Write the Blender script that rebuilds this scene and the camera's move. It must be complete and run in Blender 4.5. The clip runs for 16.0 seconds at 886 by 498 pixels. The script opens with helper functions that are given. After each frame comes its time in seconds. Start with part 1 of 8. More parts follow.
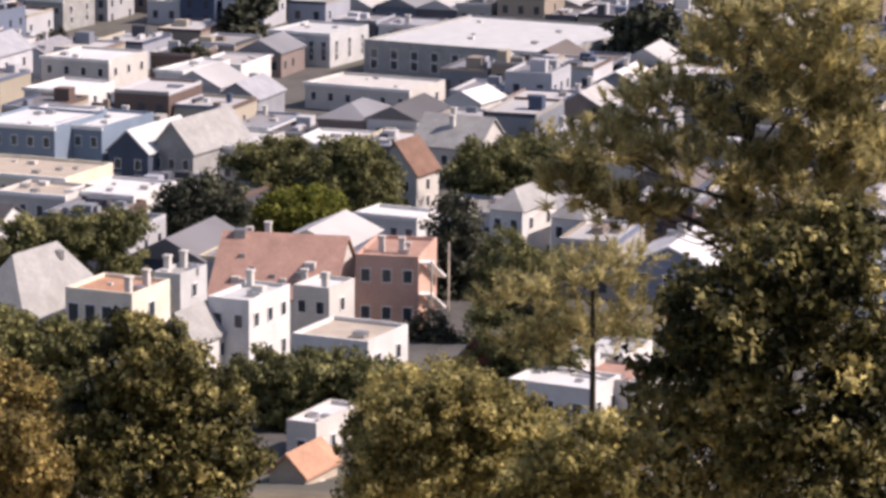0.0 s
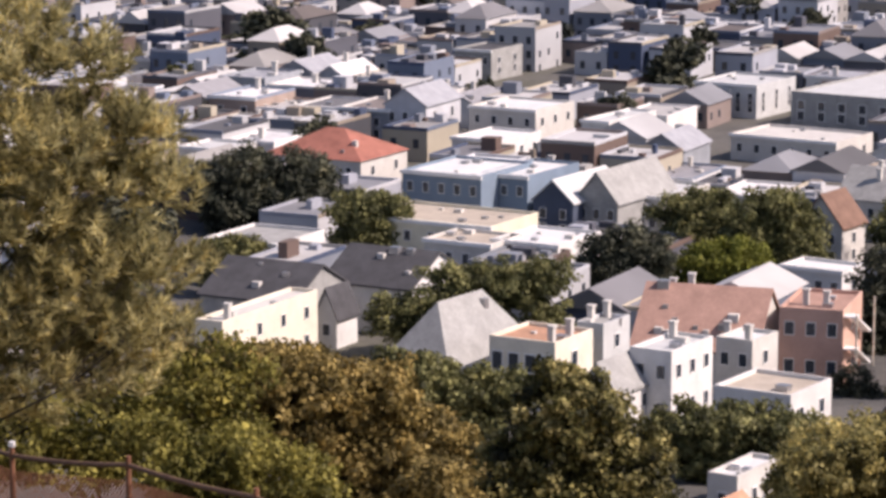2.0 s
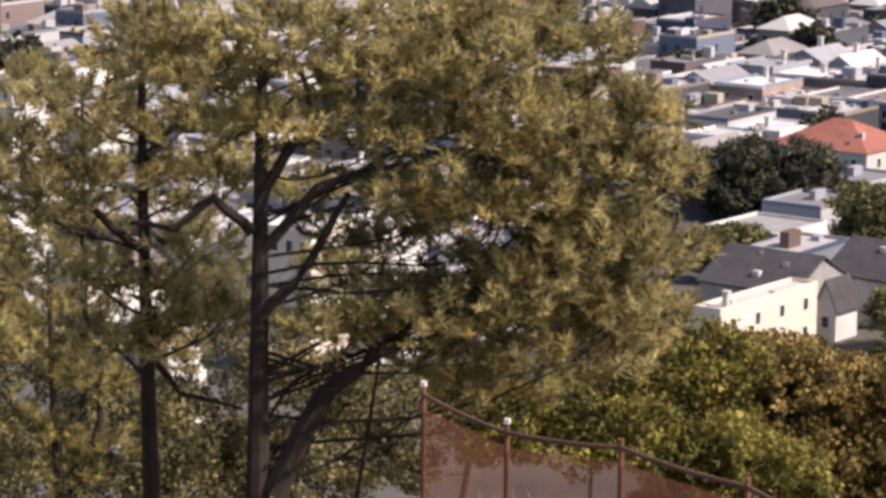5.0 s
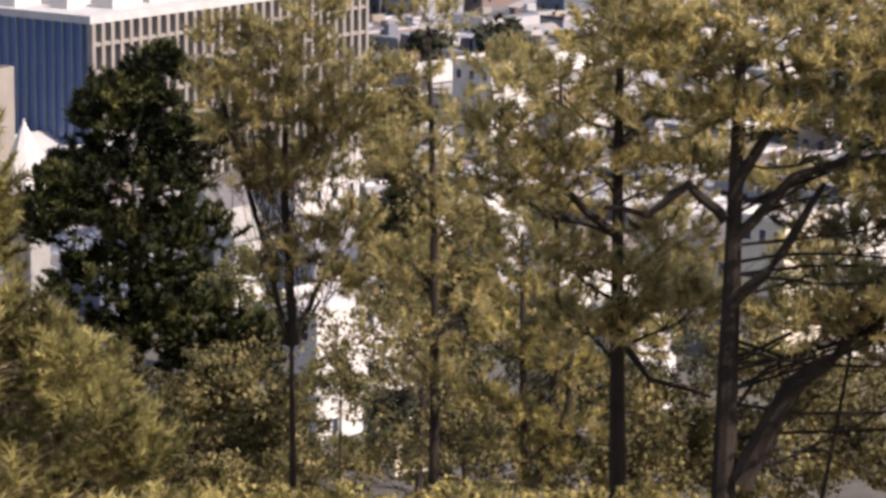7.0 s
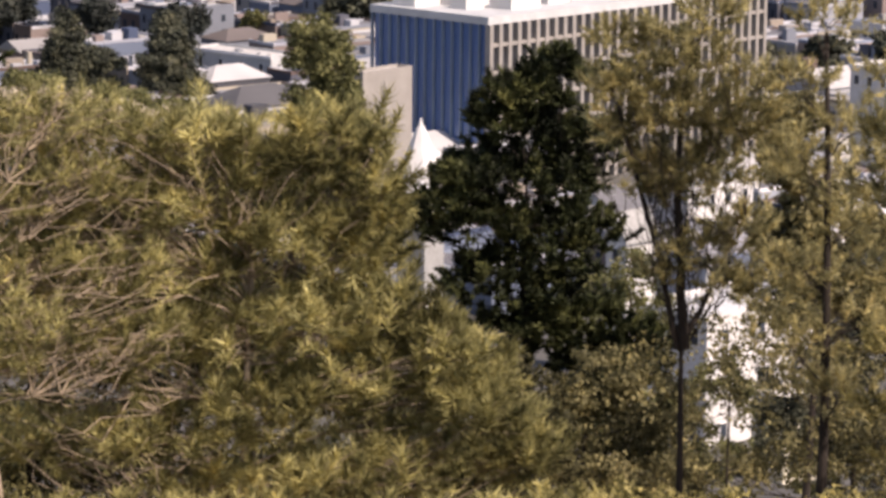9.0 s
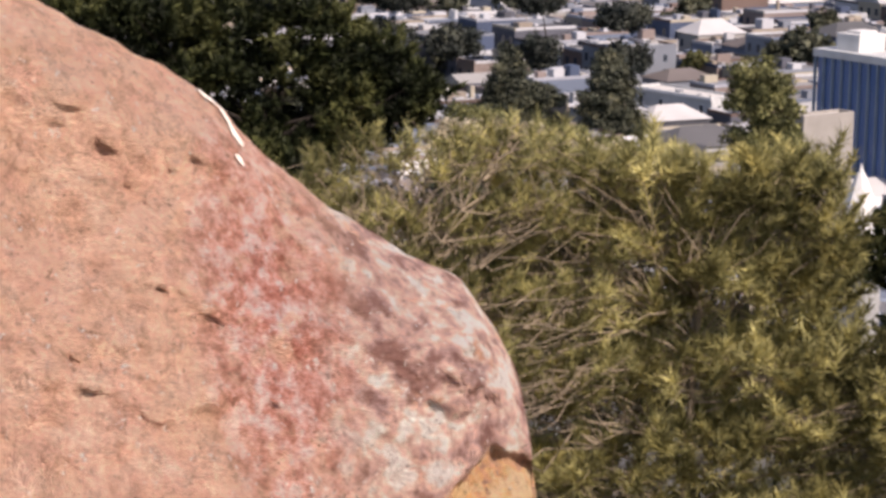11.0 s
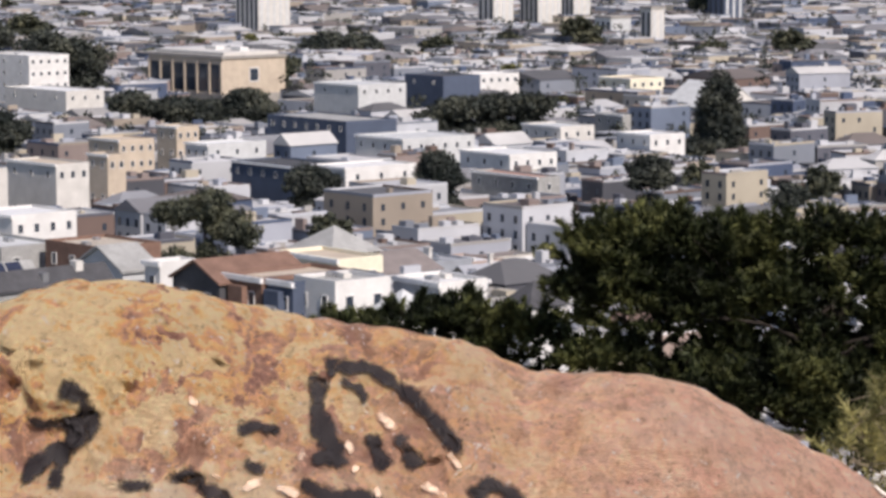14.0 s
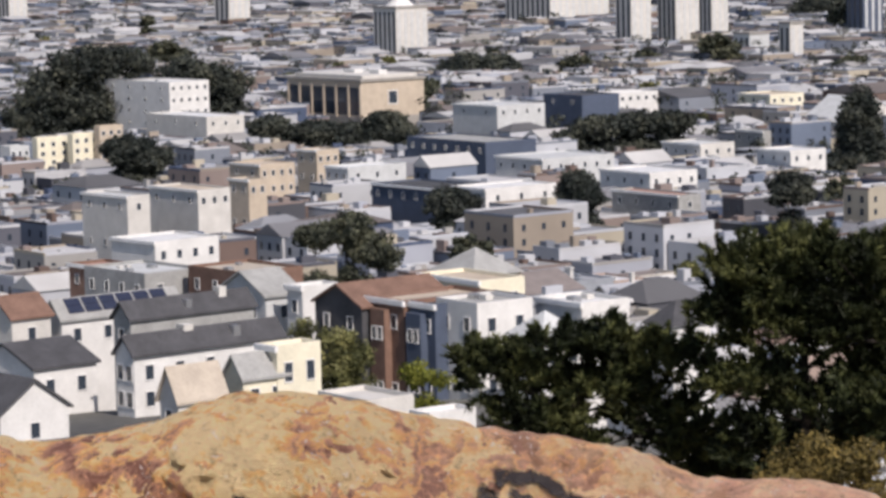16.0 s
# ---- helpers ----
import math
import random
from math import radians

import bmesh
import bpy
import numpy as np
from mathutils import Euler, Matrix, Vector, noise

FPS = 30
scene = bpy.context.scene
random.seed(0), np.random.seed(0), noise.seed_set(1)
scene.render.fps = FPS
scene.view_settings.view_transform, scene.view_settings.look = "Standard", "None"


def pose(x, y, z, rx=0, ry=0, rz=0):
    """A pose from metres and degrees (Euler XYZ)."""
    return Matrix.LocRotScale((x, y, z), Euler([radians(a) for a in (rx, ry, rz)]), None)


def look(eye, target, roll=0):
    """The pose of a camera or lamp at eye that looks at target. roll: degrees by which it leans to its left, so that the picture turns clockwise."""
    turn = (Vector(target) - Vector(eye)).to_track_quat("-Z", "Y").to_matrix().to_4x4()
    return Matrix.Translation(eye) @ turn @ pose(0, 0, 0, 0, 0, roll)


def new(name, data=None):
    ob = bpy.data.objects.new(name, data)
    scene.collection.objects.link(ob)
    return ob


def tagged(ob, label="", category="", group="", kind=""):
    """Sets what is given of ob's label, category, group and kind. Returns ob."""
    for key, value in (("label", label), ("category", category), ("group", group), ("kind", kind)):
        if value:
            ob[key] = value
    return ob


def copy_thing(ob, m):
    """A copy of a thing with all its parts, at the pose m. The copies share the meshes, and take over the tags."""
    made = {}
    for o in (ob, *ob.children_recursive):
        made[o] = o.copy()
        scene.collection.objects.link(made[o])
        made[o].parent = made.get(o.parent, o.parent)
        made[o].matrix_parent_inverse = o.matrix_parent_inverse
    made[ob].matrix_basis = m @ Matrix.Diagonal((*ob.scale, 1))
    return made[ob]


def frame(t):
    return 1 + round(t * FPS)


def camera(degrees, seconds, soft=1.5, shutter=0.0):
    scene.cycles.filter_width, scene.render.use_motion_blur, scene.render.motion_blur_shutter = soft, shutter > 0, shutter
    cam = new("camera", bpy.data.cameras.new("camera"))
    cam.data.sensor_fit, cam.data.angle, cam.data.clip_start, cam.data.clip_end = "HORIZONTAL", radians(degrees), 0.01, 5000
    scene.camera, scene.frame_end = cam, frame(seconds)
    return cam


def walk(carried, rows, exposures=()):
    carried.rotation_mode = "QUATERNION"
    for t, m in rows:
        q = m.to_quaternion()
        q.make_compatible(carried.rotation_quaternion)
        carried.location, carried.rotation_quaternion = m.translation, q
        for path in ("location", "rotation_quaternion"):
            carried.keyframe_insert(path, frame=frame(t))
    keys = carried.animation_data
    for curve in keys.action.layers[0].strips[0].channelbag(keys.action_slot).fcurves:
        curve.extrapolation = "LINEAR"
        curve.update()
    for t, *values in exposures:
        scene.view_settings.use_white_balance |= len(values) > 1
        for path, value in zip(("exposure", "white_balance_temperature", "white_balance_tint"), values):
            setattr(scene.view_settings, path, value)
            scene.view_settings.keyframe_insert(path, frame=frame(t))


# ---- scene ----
cam = camera(16.52, 16.0, soft=3.3)
PATH = [
    (0.0, look((0.095, 0.073, 100.084), (0.095, 98.148, 80.556), 0.59)),
    (0.5, look((0.095, 0.073, 100.084), (-2.692, 98.200, 81.022), 0.58)),
    (1.0, look((0.095, 0.073, 100.084), (-5.165, 98.141, 81.243), 0.41)),
    (1.5, look((0.095, 0.073, 100.084), (-9.559, 97.923, 81.860), 0.18)),
    (2.0, look((0.095, 0.073, 100.084), (-13.748, 97.469, 82.132), -0.10)),
    (2.5, look((0.095, 0.073, 100.084), (-17.213, 96.955, 82.357), -0.40)),
    (3.0, look((0.095, 0.073, 100.084), (-19.961, 96.425, 82.366), -0.52)),
    (3.2, look((0.095, 0.073, 100.084), (-21.293, 96.120, 82.266), -0.53)),
    (5.3, look((0.095, 0.073, 100.084), (-32.308, 92.866, 81.658), 0.47)),
    (5.5, look((0.095, 0.073, 100.084), (-34.519, 92.074, 81.712), 0.42)),
    (6.0, look((0.095, 0.073, 100.084), (-40.049, 89.816, 81.790), 0.42)),
    (6.5, look((0.095, 0.073, 100.084), (-42.818, 88.453, 81.447), 0.39)),
    (7.0, look((0.095, 0.073, 100.084), (-43.941, 87.821, 81.083), 0.50)),
    (7.5, look((0.095, 0.073, 100.084), (-46.627, 86.366, 80.833), 0.23)),
    (8.0, look((0.095, 0.073, 100.084), (-49.834, 84.569, 80.914), 0.13)),
    (8.5, look((0.095, 0.073, 100.084), (-53.059, 82.651, 81.232), 0.19)),
    (9.0, look((0.095, 0.073, 100.084), (-54.995, 81.337, 81.077), 0.43)),
    (9.5, look((0.068, 0.052, 100.060), (-57.428, 79.505, 80.530), 0.23)),
    (10.0, look((0.024, 0.018, 100.021), (-60.861, 76.906, 80.494), -0.08)),
    (10.2, look((0.000, 0.000, 100.000), (-62.230, 75.826, 80.560), 0.07)),
    (12.3, look((-0.127, -0.087, 100.165), (-71.171, 68.655, 85.092), 1.48)),
    (12.5, look((-0.140, -0.095, 100.181), (-71.955, 67.855, 85.170), 1.19)),
    (13.0, look((-0.181, -0.120, 100.225), (-74.110, 65.703, 86.018), 1.03)),
    (13.5, look((-0.223, -0.142, 100.275), (-76.263, 63.560, 87.621), 0.87)),
    (14.0, look((-0.246, -0.186, 100.361), (-79.333, 59.929, 88.900), -0.15)),
    (14.5, look((-0.282, -0.203, 100.412), (-81.457, 57.188, 89.597), -1.29)),
    (15.0, look((-0.265, -0.245, 100.460), (-82.240, 56.141, 90.419), -1.77)),
    (15.5, look((-0.273, -0.227, 100.486), (-82.423, 55.864, 90.233), -1.53)),
    (16.0, look((-0.281, -0.210, 100.513), (-82.135, 56.220, 89.758), -1.30)),
]
walk(cam, PATH, ((0.0, 0.38, 6900, 26), (3.2, 0.38, 6900, 26), (6.0, 0.45, 7200, 25), (10.2, 0.4, 7100, 25), (12.5, 0.25, 6600, 20), (14.0, 0.1, 6550, 18), (16.0, 0.0, 6500, 17)))

# ---- daylight: low-morning sun from the east, clear sky ----
SUN_AZ, SUN_EL = 95.0, 43.0          # degrees clockwise from +y, degrees up
world = bpy.data.worlds.new("sky")
world.use_nodes = True
scene.world = world
wn = world.node_tree
sky = wn.nodes.new("ShaderNodeTexSky")
sky.sky_type, sky.sun_disc = "NISHITA", False
sky.sun_elevation, sky.sun_rotation = radians(SUN_EL), radians(SUN_AZ)
wn.links.new(sky.outputs[0], wn.nodes["Background"].inputs[0])
wn.nodes["Background"].inputs[1].default_value = 0.115
sun = new("sun", bpy.data.lights.new("sun", "SUN"))
sun.data.energy, sun.data.angle, sun.data.color = 4.9, radians(0.6), (1.0, 0.94, 0.84)
sa, se = radians(SUN_AZ), radians(SUN_EL)
sun.matrix_world = look((math.sin(sa) * math.cos(se) * 50, math.cos(sa) * math.cos(se) * 50, 100 + math.sin(se) * 50), (0, 0, 100))


# ---- materials ----
def nodes(name, rough=0.85, metal=0.0, spec=0.3):
    m = bpy.data.materials.new(name)
    m.use_nodes = True
    nt = m.node_tree
    p = nt.nodes["Principled BSDF"]
    p.inputs["Roughness"].default_value, p.inputs["Metallic"].default_value = rough, metal
    p.inputs["Specular IOR Level"].default_value = spec
    return m, nt, p


def ramp(nt, stops, constant=False):
    r = nt.nodes.new("ShaderNodeValToRGB")
    e = r.color_ramp.elements
    while len(e) < len(stops):
        e.new(0.5)
    for k, (pos, col) in enumerate(stops):
        e[k].position, e[k].color = pos, (*col, 1)
    r.color_ramp.interpolation = "CONSTANT" if constant else "LINEAR"
    return r


def noise_tex(nt, scale, detail=4.0, rough=0.6, world_space=True):
    n = nt.nodes.new("ShaderNodeTexNoise")
    n.inputs["Scale"].default_value, n.inputs["Detail"].default_value, n.inputs["Roughness"].default_value = scale, detail, rough
    if world_space:
        g = nt.nodes.new("ShaderNodeNewGeometry")
        nt.links.new(g.outputs["Position"], n.inputs["Vector"])
    return n


def mul(nt, a, b, fac=1.0, blend="MULTIPLY"):
    x = nt.nodes.new("ShaderNodeMix")
    x.data_type, x.blend_type = "RGBA", blend
    x.inputs[0].default_value = fac
    nt.links.new(a, x.inputs[6])
    nt.links.new(b, x.inputs[7])
    return x.outputs[2]


def bump(nt, p, tex, strength, dist):
    b = nt.nodes.new("ShaderNodeBump")
    b.inputs["Strength"].default_value, b.inputs["Distance"].default_value = strength, dist
    nt.links.new(tex.outputs[0], b.inputs["Height"])
    nt.links.new(b.outputs[0], p.inputs["Normal"])


def surface(name, col, rough=0.85, scale=0.35, var=0.13, fine=6.0, metal=0.0, spec=0.3, relief=0.0):
    """A plain material with stains at one scale and grain at a finer one."""
    m, nt, p = nodes(name, rough, metal, spec)
    lo, hi = [c * (1 - var) for c in col], [min(1, c * (1 + var * 0.6)) for c in col]
    a = ramp(nt, ((0.3, lo), (0.7, hi)))
    n1 = noise_tex(nt, scale)
    nt.links.new(n1.outputs[0], a.inputs[0])
    n2 = noise_tex(nt, fine, 3.0)
    b = ramp(nt, ((0.3, (0.82,) * 3), (0.65, (1,) * 3)))
    nt.links.new(n2.outputs[0], b.inputs[0])
    nt.links.new(mul(nt, a.outputs[0], b.outputs[0]), p.inputs["Base Color"])
    if relief:
        bump(nt, p, n2, 0.6, relief)
    return m


def palette(name, cols, island=False, rough=0.85, scale=0.3):
    """Each object (or each island of a joined mesh) takes one colour of the list."""
    m, nt, p = nodes(name, rough)
    if island:
        src = nt.nodes.new("ShaderNodeNewGeometry").outputs["Random Per Island"]
    else:
        src = nt.nodes.new("ShaderNodeObjectInfo").outputs["Random"]
    r = ramp(nt, [(k / len(cols), c) for k, c in enumerate(cols)], True)
    nt.links.new(src, r.inputs[0])
    n = noise_tex(nt, scale)
    s = ramp(nt, ((0.3, (0.74,) * 3), (0.7, (1,) * 3)))
    nt.links.new(n.outputs[0], s.inputs[0])
    nt.links.new(mul(nt, r.outputs[0], s.outputs[0]), p.inputs["Base Color"])
    return m


def leafy(name, dark, mid, light, patch=0.5, through_light=0.3):
    m, nt, p = nodes(name, 0.65, 0, 0.2)
    n = noise_tex(nt, patch, 3.0)
    a = ramp(nt, ((0.36, dark), (0.5, mid), (0.64, light)))
    nt.links.new(n.outputs[0], a.inputs[0])
    g = nt.nodes.new("ShaderNodeNewGeometry")
    b = ramp(nt, ((0.0, (0.55,) * 3), (0.5, (0.95,) * 3), (1.0, (1.32, 1.3, 1.2))))
    nt.links.new(g.outputs["Random Per Island"], b.inputs[0])
    c = mul(nt, a.outputs[0], b.outputs[0])
    # random tone for each tuft, its dark end deepened for shade inside crowns
    tuft = nt.nodes.new("ShaderNodeAttribute")
    tuft.attribute_name = "tuft"
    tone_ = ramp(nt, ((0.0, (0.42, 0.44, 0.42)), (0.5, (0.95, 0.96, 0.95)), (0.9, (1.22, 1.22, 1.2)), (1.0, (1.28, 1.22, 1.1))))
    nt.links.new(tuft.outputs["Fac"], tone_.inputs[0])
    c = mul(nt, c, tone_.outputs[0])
    nt.links.new(c, p.inputs["Base Color"])
    t = nt.nodes.new("ShaderNodeBsdfTranslucent")
    nt.links.new(c, t.inputs[0])
    mix = nt.nodes.new("ShaderNodeMixShader")
    mix.inputs[0].default_value = through_light
    nt.links.new(p.outputs[0], mix.inputs[1])
    nt.links.new(t.outputs[0], mix.inputs[2])
    nt.links.new(mix.outputs[0], nt.nodes["Material Output"].inputs[0])
    return m


WALLS = ((0.74, 0.73, 0.71), (0.50, 0.47, 0.42), (0.64, 0.63, 0.61), (0.30, 0.32, 0.35), (0.74, 0.73, 0.72), (0.46, 0.38, 0.29),
         (0.22, 0.26, 0.33), (0.62, 0.54, 0.40), (0.70, 0.70, 0.70), (0.36, 0.28, 0.24), (0.52, 0.53, 0.56), (0.15, 0.15, 0.17), (0.72, 0.70, 0.67))
ROOFS = ((0.62, 0.62, 0.63), (0.28, 0.28, 0.30), (0.74, 0.73, 0.73), (0.16, 0.16, 0.17), (0.44, 0.43, 0.42), (0.68, 0.68, 0.68), (0.22, 0.19, 0.18), (0.34, 0.35, 0.38), (0.71, 0.70, 0.69))
M = {
    "wall_mix": palette("painted_wall_mixed", WALLS),
    "roof_mix": palette("flat_roof_mixed", ROOFS, scale=0.5),
    # far colours dimmed, walls cooled as painted haze; last three tints paint shaded fronts
    "wall_far": palette("hazed_wall_far", [tuple(0.68 * c * t for c, t in zip(w, (0.97, 1, 1.07))) for w in WALLS + ((0.10, 0.13, 0.20), (0.22, 0.15, 0.12), (0.11, 0.11, 0.12))], True, scale=0.05),
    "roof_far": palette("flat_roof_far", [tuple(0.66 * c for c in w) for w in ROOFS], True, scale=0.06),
    "white": surface("white_stucco", (0.66, 0.65, 0.63)),
    "offwhite": surface("offwhite_stucco", (0.57, 0.55, 0.515)),
    "cream": surface("cream_stucco", (0.74, 0.68, 0.56)),
    "yellow": surface("pale_yellow_stucco", (0.74, 0.69, 0.54)),
    "tan": surface("tan_stone", (0.50, 0.42, 0.33)),
    "salmon": surface("salmon_stucco", (0.56, 0.355, 0.28)),
    "rose": surface("red_brown_shingle", (0.40, 0.245, 0.195), 0.9, 0.5, 0.2, 3.0),
    "red": surface("red_tile", (0.34, 0.135, 0.10), 0.85, 0.4, 0.25, 3.0),
    "terracotta": surface("terracotta_roof", (0.46, 0.26, 0.17), 0.85, 0.4, 0.25, 3.0),
    "brick": surface("brown_brick", (0.20, 0.11, 0.09), 0.9, 0.4, 0.3, 4.0),
    "blue": surface("slate_blue_paint", (0.19, 0.25, 0.32)),
    "navy": surface("navy_paint", (0.075, 0.095, 0.14)),
    "lightgrey": surface("light_grey_paint", (0.52, 0.53, 0.53)),
    "grey": surface("grey_shingle", (0.33, 0.33, 0.32), 0.9, 0.5, 0.2, 3.0),
    "darkgrey": surface("charcoal_shingle", (0.072, 0.072, 0.078), 0.9, 0.5, 0.25, 3.0),
    "brown": surface("brown_shingle", (0.20, 0.12, 0.09), 0.9, 0.5, 0.25, 3.0),
    "whiteroof": surface("white_coated_roof", (0.67, 0.67, 0.665), 0.7, 0.25, 0.12),
    "gravel": surface("tan_gravel_roof", (0.46, 0.40, 0.33), 0.95, 0.4, 0.2, 5.0),
    "concrete": surface("concrete_fins", (0.31, 0.29, 0.265)),
    "trim": surface("white_trim", (0.80, 0.79, 0.77), 0.6),
    "metal": surface("dull_metal", (0.45, 0.45, 0.46), 0.4, 1.0, 0.1, 8.0, 0.8),
    "wood": surface("weathered_wood", (0.16, 0.09, 0.055), 0.85, 3.0, 0.3, 30.0, relief=0.01),
    "bark": surface("dark_bark", (0.034, 0.027, 0.022), 0.95, 1.5, 0.4, 14.0, relief=0.03),
    "twig": surface("pale_bark", (0.30, 0.24, 0.17), 0.95, 1.5, 0.3, 14.0),
    "solar": surface("dark_solar_glass", (0.03, 0.035, 0.06), 0.15, 1.0, 0.1, 8.0, 0.0, 0.6),
    "mesh_brown": surface("rusty_wire", (0.22, 0.10, 0.058), 0.8, 2.0, 0.3, 20.0, 0.3),
    "grass_dry": leafy("dry_grass", (0.3, 0.2, 0.08), (0.48, 0.35, 0.15), (0.62, 0.48, 0.24), 1.5, 0.2),
    "pine": leafy("pine_needles", (0.28, 0.245, 0.115), (0.47, 0.415, 0.205), (0.62, 0.555, 0.30), 1.1, 0.6),
    "pine_gold": leafy("sunny_pine_needles", (0.14, 0.13, 0.052), (0.37, 0.337, 0.142), (0.56, 0.51, 0.235), 1.0, 0.38),
    "oak": leafy("olive_leaves", (0.11, 0.10, 0.042), (0.34, 0.30, 0.118), (0.58, 0.50, 0.225), 1.5, 0.5),
    # black gaps and pale golden highlights painted into the leaf colours
    "oak_dark": leafy("gap_shaded_oak_leaves", (0.018, 0.02, 0.008), (0.10, 0.094, 0.03), (0.40, 0.345, 0.145), 1.1, 0.25),
    "cypress": leafy("dark_cypress_leaves", (0.009, 0.013, 0.006), (0.032, 0.040, 0.015), (0.115, 0.122, 0.045), 0.8, 0.14),
    "town_green": leafy("street_tree_leaves", (0.075, 0.08, 0.034), (0.16, 0.16, 0.066), (0.27, 0.26, 0.115), 0.35, 0.3),
    # greyer, bluer leaves for far trees, distance haze put into the colour
    "far_green": leafy("hazed_tree_leaves", (0.018, 0.024, 0.022), (0.042, 0.048, 0.042), (0.08, 0.085, 0.066), 0.12, 0.12),
    "town_bright": leafy("bright_tree_leaves", (0.08, 0.095, 0.016), (0.16, 0.17, 0.03), (0.24, 0.24, 0.05), 0.2),
    "town_dark": leafy("dark_tree_leaves", (0.034, 0.04, 0.030), (0.072, 0.078, 0.055), (0.13, 0.13, 0.085), 0.3, 0.18),
    "brush": leafy("shaded_undergrowth_leaves", (0.06, 0.058, 0.03), (0.17, 0.155, 0.075), (0.36, 0.315, 0.155), 0.8, 0.36),
    # dark leaf colours standing in for shade in gaps of the sunlit pine
    "shade_brush": leafy("gap_shade_leaves", (0.02, 0.02, 0.009), (0.06, 0.056, 0.022), (0.15, 0.135, 0.055), 0.8, 0.2),
    "dry_brush": leafy("bleached_dry_leaves", (0.30, 0.25, 0.16), (0.52, 0.45, 0.33), (0.70, 0.63, 0.50), 2.0, 0.3),
    "scrub": leafy("hillside_scrub_leaves", (0.09, 0.07, 0.022), (0.22, 0.165, 0.056), (0.37, 0.28, 0.105), 0.6, 0.32),
    "scrub_green": leafy("green_scrub_leaves", (0.07, 0.07, 0.016), (0.17, 0.155, 0.035), (0.3, 0.265, 0.07), 0.9, 0.3),
}
gl, gnt, gp = nodes("window_glass", 0.08, 0.0, 0.5)
gp.inputs["Base Color"].default_value = (0.035, 0.045, 0.06, 1)
M["glass"] = gl
gl2, gnt2, gp2 = nodes("blue_curtain_glass", 0.12, 0.0, 0.6)
gp2.inputs["Base Color"].default_value = (0.09, 0.16, 0.33, 1)
M["glass_blue"] = gl2
M["glass_grey"] = surface("grey_tinted_glass", (0.10, 0.11, 0.14), 0.25, 0.6, 0.3, 3.0, 0.0, 0.5)

m, nt, p = nodes("hillside_and_streets", 0.95)
n = noise_tex(nt, 0.02, 6.0)
a = ramp(nt, ((0.35, (0.07, 0.07, 0.07)), (0.5, (0.12, 0.115, 0.105)), (0.62, (0.10, 0.098, 0.075)), (0.75, (0.20, 0.19, 0.17))))
nt.links.new(n.outputs[0], a.inputs[0])
n2 = noise_tex(nt, 0.8, 5.0)
b = ramp(nt, ((0.3, (0.7,) * 3), (0.7, (1.1,) * 3)))
nt.links.new(n2.outputs[0], b.inputs[0])
town = mul(nt, a.outputs[0], b.outputs[0])
n3 = noise_tex(nt, 0.25, 7.0)
earth = ramp(nt, ((0.35, (0.10, 0.075, 0.04)), (0.5, (0.21, 0.155, 0.085)), (0.62, (0.30, 0.235, 0.13)), (0.7, (0.16, 0.15, 0.07))))
nt.links.new(n3.outputs[0], earth.inputs[0])
where = nt.nodes.new("ShaderNodeNewGeometry")
flat = nt.nodes.new("ShaderNodeVectorMath")
flat.operation = "MULTIPLY"
nt.links.new(where.outputs["Position"], flat.inputs[0])
flat.inputs[1].default_value = (0.004, 0.004, 0)
far_ = nt.nodes.new("ShaderNodeVectorMath")
far_.operation = "LENGTH"
nt.links.new(flat.outputs[0], far_.inputs[0])
edge = ramp(nt, ((0.84, (0, 0, 0)), (0.96, (1, 1, 1))))
nt.links.new(far_.outputs["Value"], edge.inputs[0])
both = nt.nodes.new("ShaderNodeMix")
both.data_type = "RGBA"
nt.links.new(edge.outputs[0], both.inputs[0])
nt.links.new(mul(nt, earth.outputs[0], b.outputs[0]), both.inputs[6])
nt.links.new(town, both.inputs[7])
nt.links.new(both.outputs[2], p.inputs["Base Color"])
M["ground"] = m

# rock: pink-brown chert with ochre patches, dark cracks, pale specks
m, nt, p = nodes("weathered_chert", 0.8, 0, 0.3)
n1 = noise_tex(nt, 4.5, 9.0, 0.72)
a = ramp(nt, ((0.28, (0.54, 0.25, 0.16)), (0.40, (0.84, 0.475, 0.315)), (0.50, (0.95, 0.60, 0.41)), (0.57, (0.92, 0.525, 0.365)), (0.66, (0.97, 0.65, 0.47)), (0.74, (1.0, 0.74, 0.55))))
nt.links.new(n1.outputs[0], a.inputs[0])
n2 = noise_tex(nt, 22.0, 9.0, 0.8)
b = ramp(nt, ((0.30, (0.5, 0.42, 0.42)), (0.40, (0.95, 0.92, 0.92)), (0.55, (1.15, 1.15, 1.16)), (0.64, (1.4, 1.42, 1.46))))
nt.links.new(n2.outputs[0], b.inputs[0])
c1 = mul(nt, a.outputs[0], b.outputs[0])
vor = nt.nodes.new("ShaderNodeTexVoronoi")
vor.feature = "DISTANCE_TO_EDGE"
vor.inputs["Scale"].default_value = 7.0
warp = noise_tex(nt, 6.0, 5.0, 0.7)
geo_ = nt.nodes.new("ShaderNodeNewGeometry")
add_ = nt.nodes.new("ShaderNodeVectorMath")
add_.operation = "MULTIPLY_ADD"
nt.links.new(warp.outputs["Color"], add_.inputs[0])
add_.inputs[1].default_value = (0.35, 0.35, 0.35)
nt.links.new(geo_.outputs["Position"], add_.inputs[2])
nt.links.new(add_.outputs[0], vor.inputs["Vector"])
cr = ramp(nt, ((0.0, (0.5, 0.42, 0.4)), (0.035, (1, 1, 1))))
nt.links.new(vor.outputs["Distance"], cr.inputs[0])
c2 = mul(nt, c1, cr.outputs[0], 0.55)
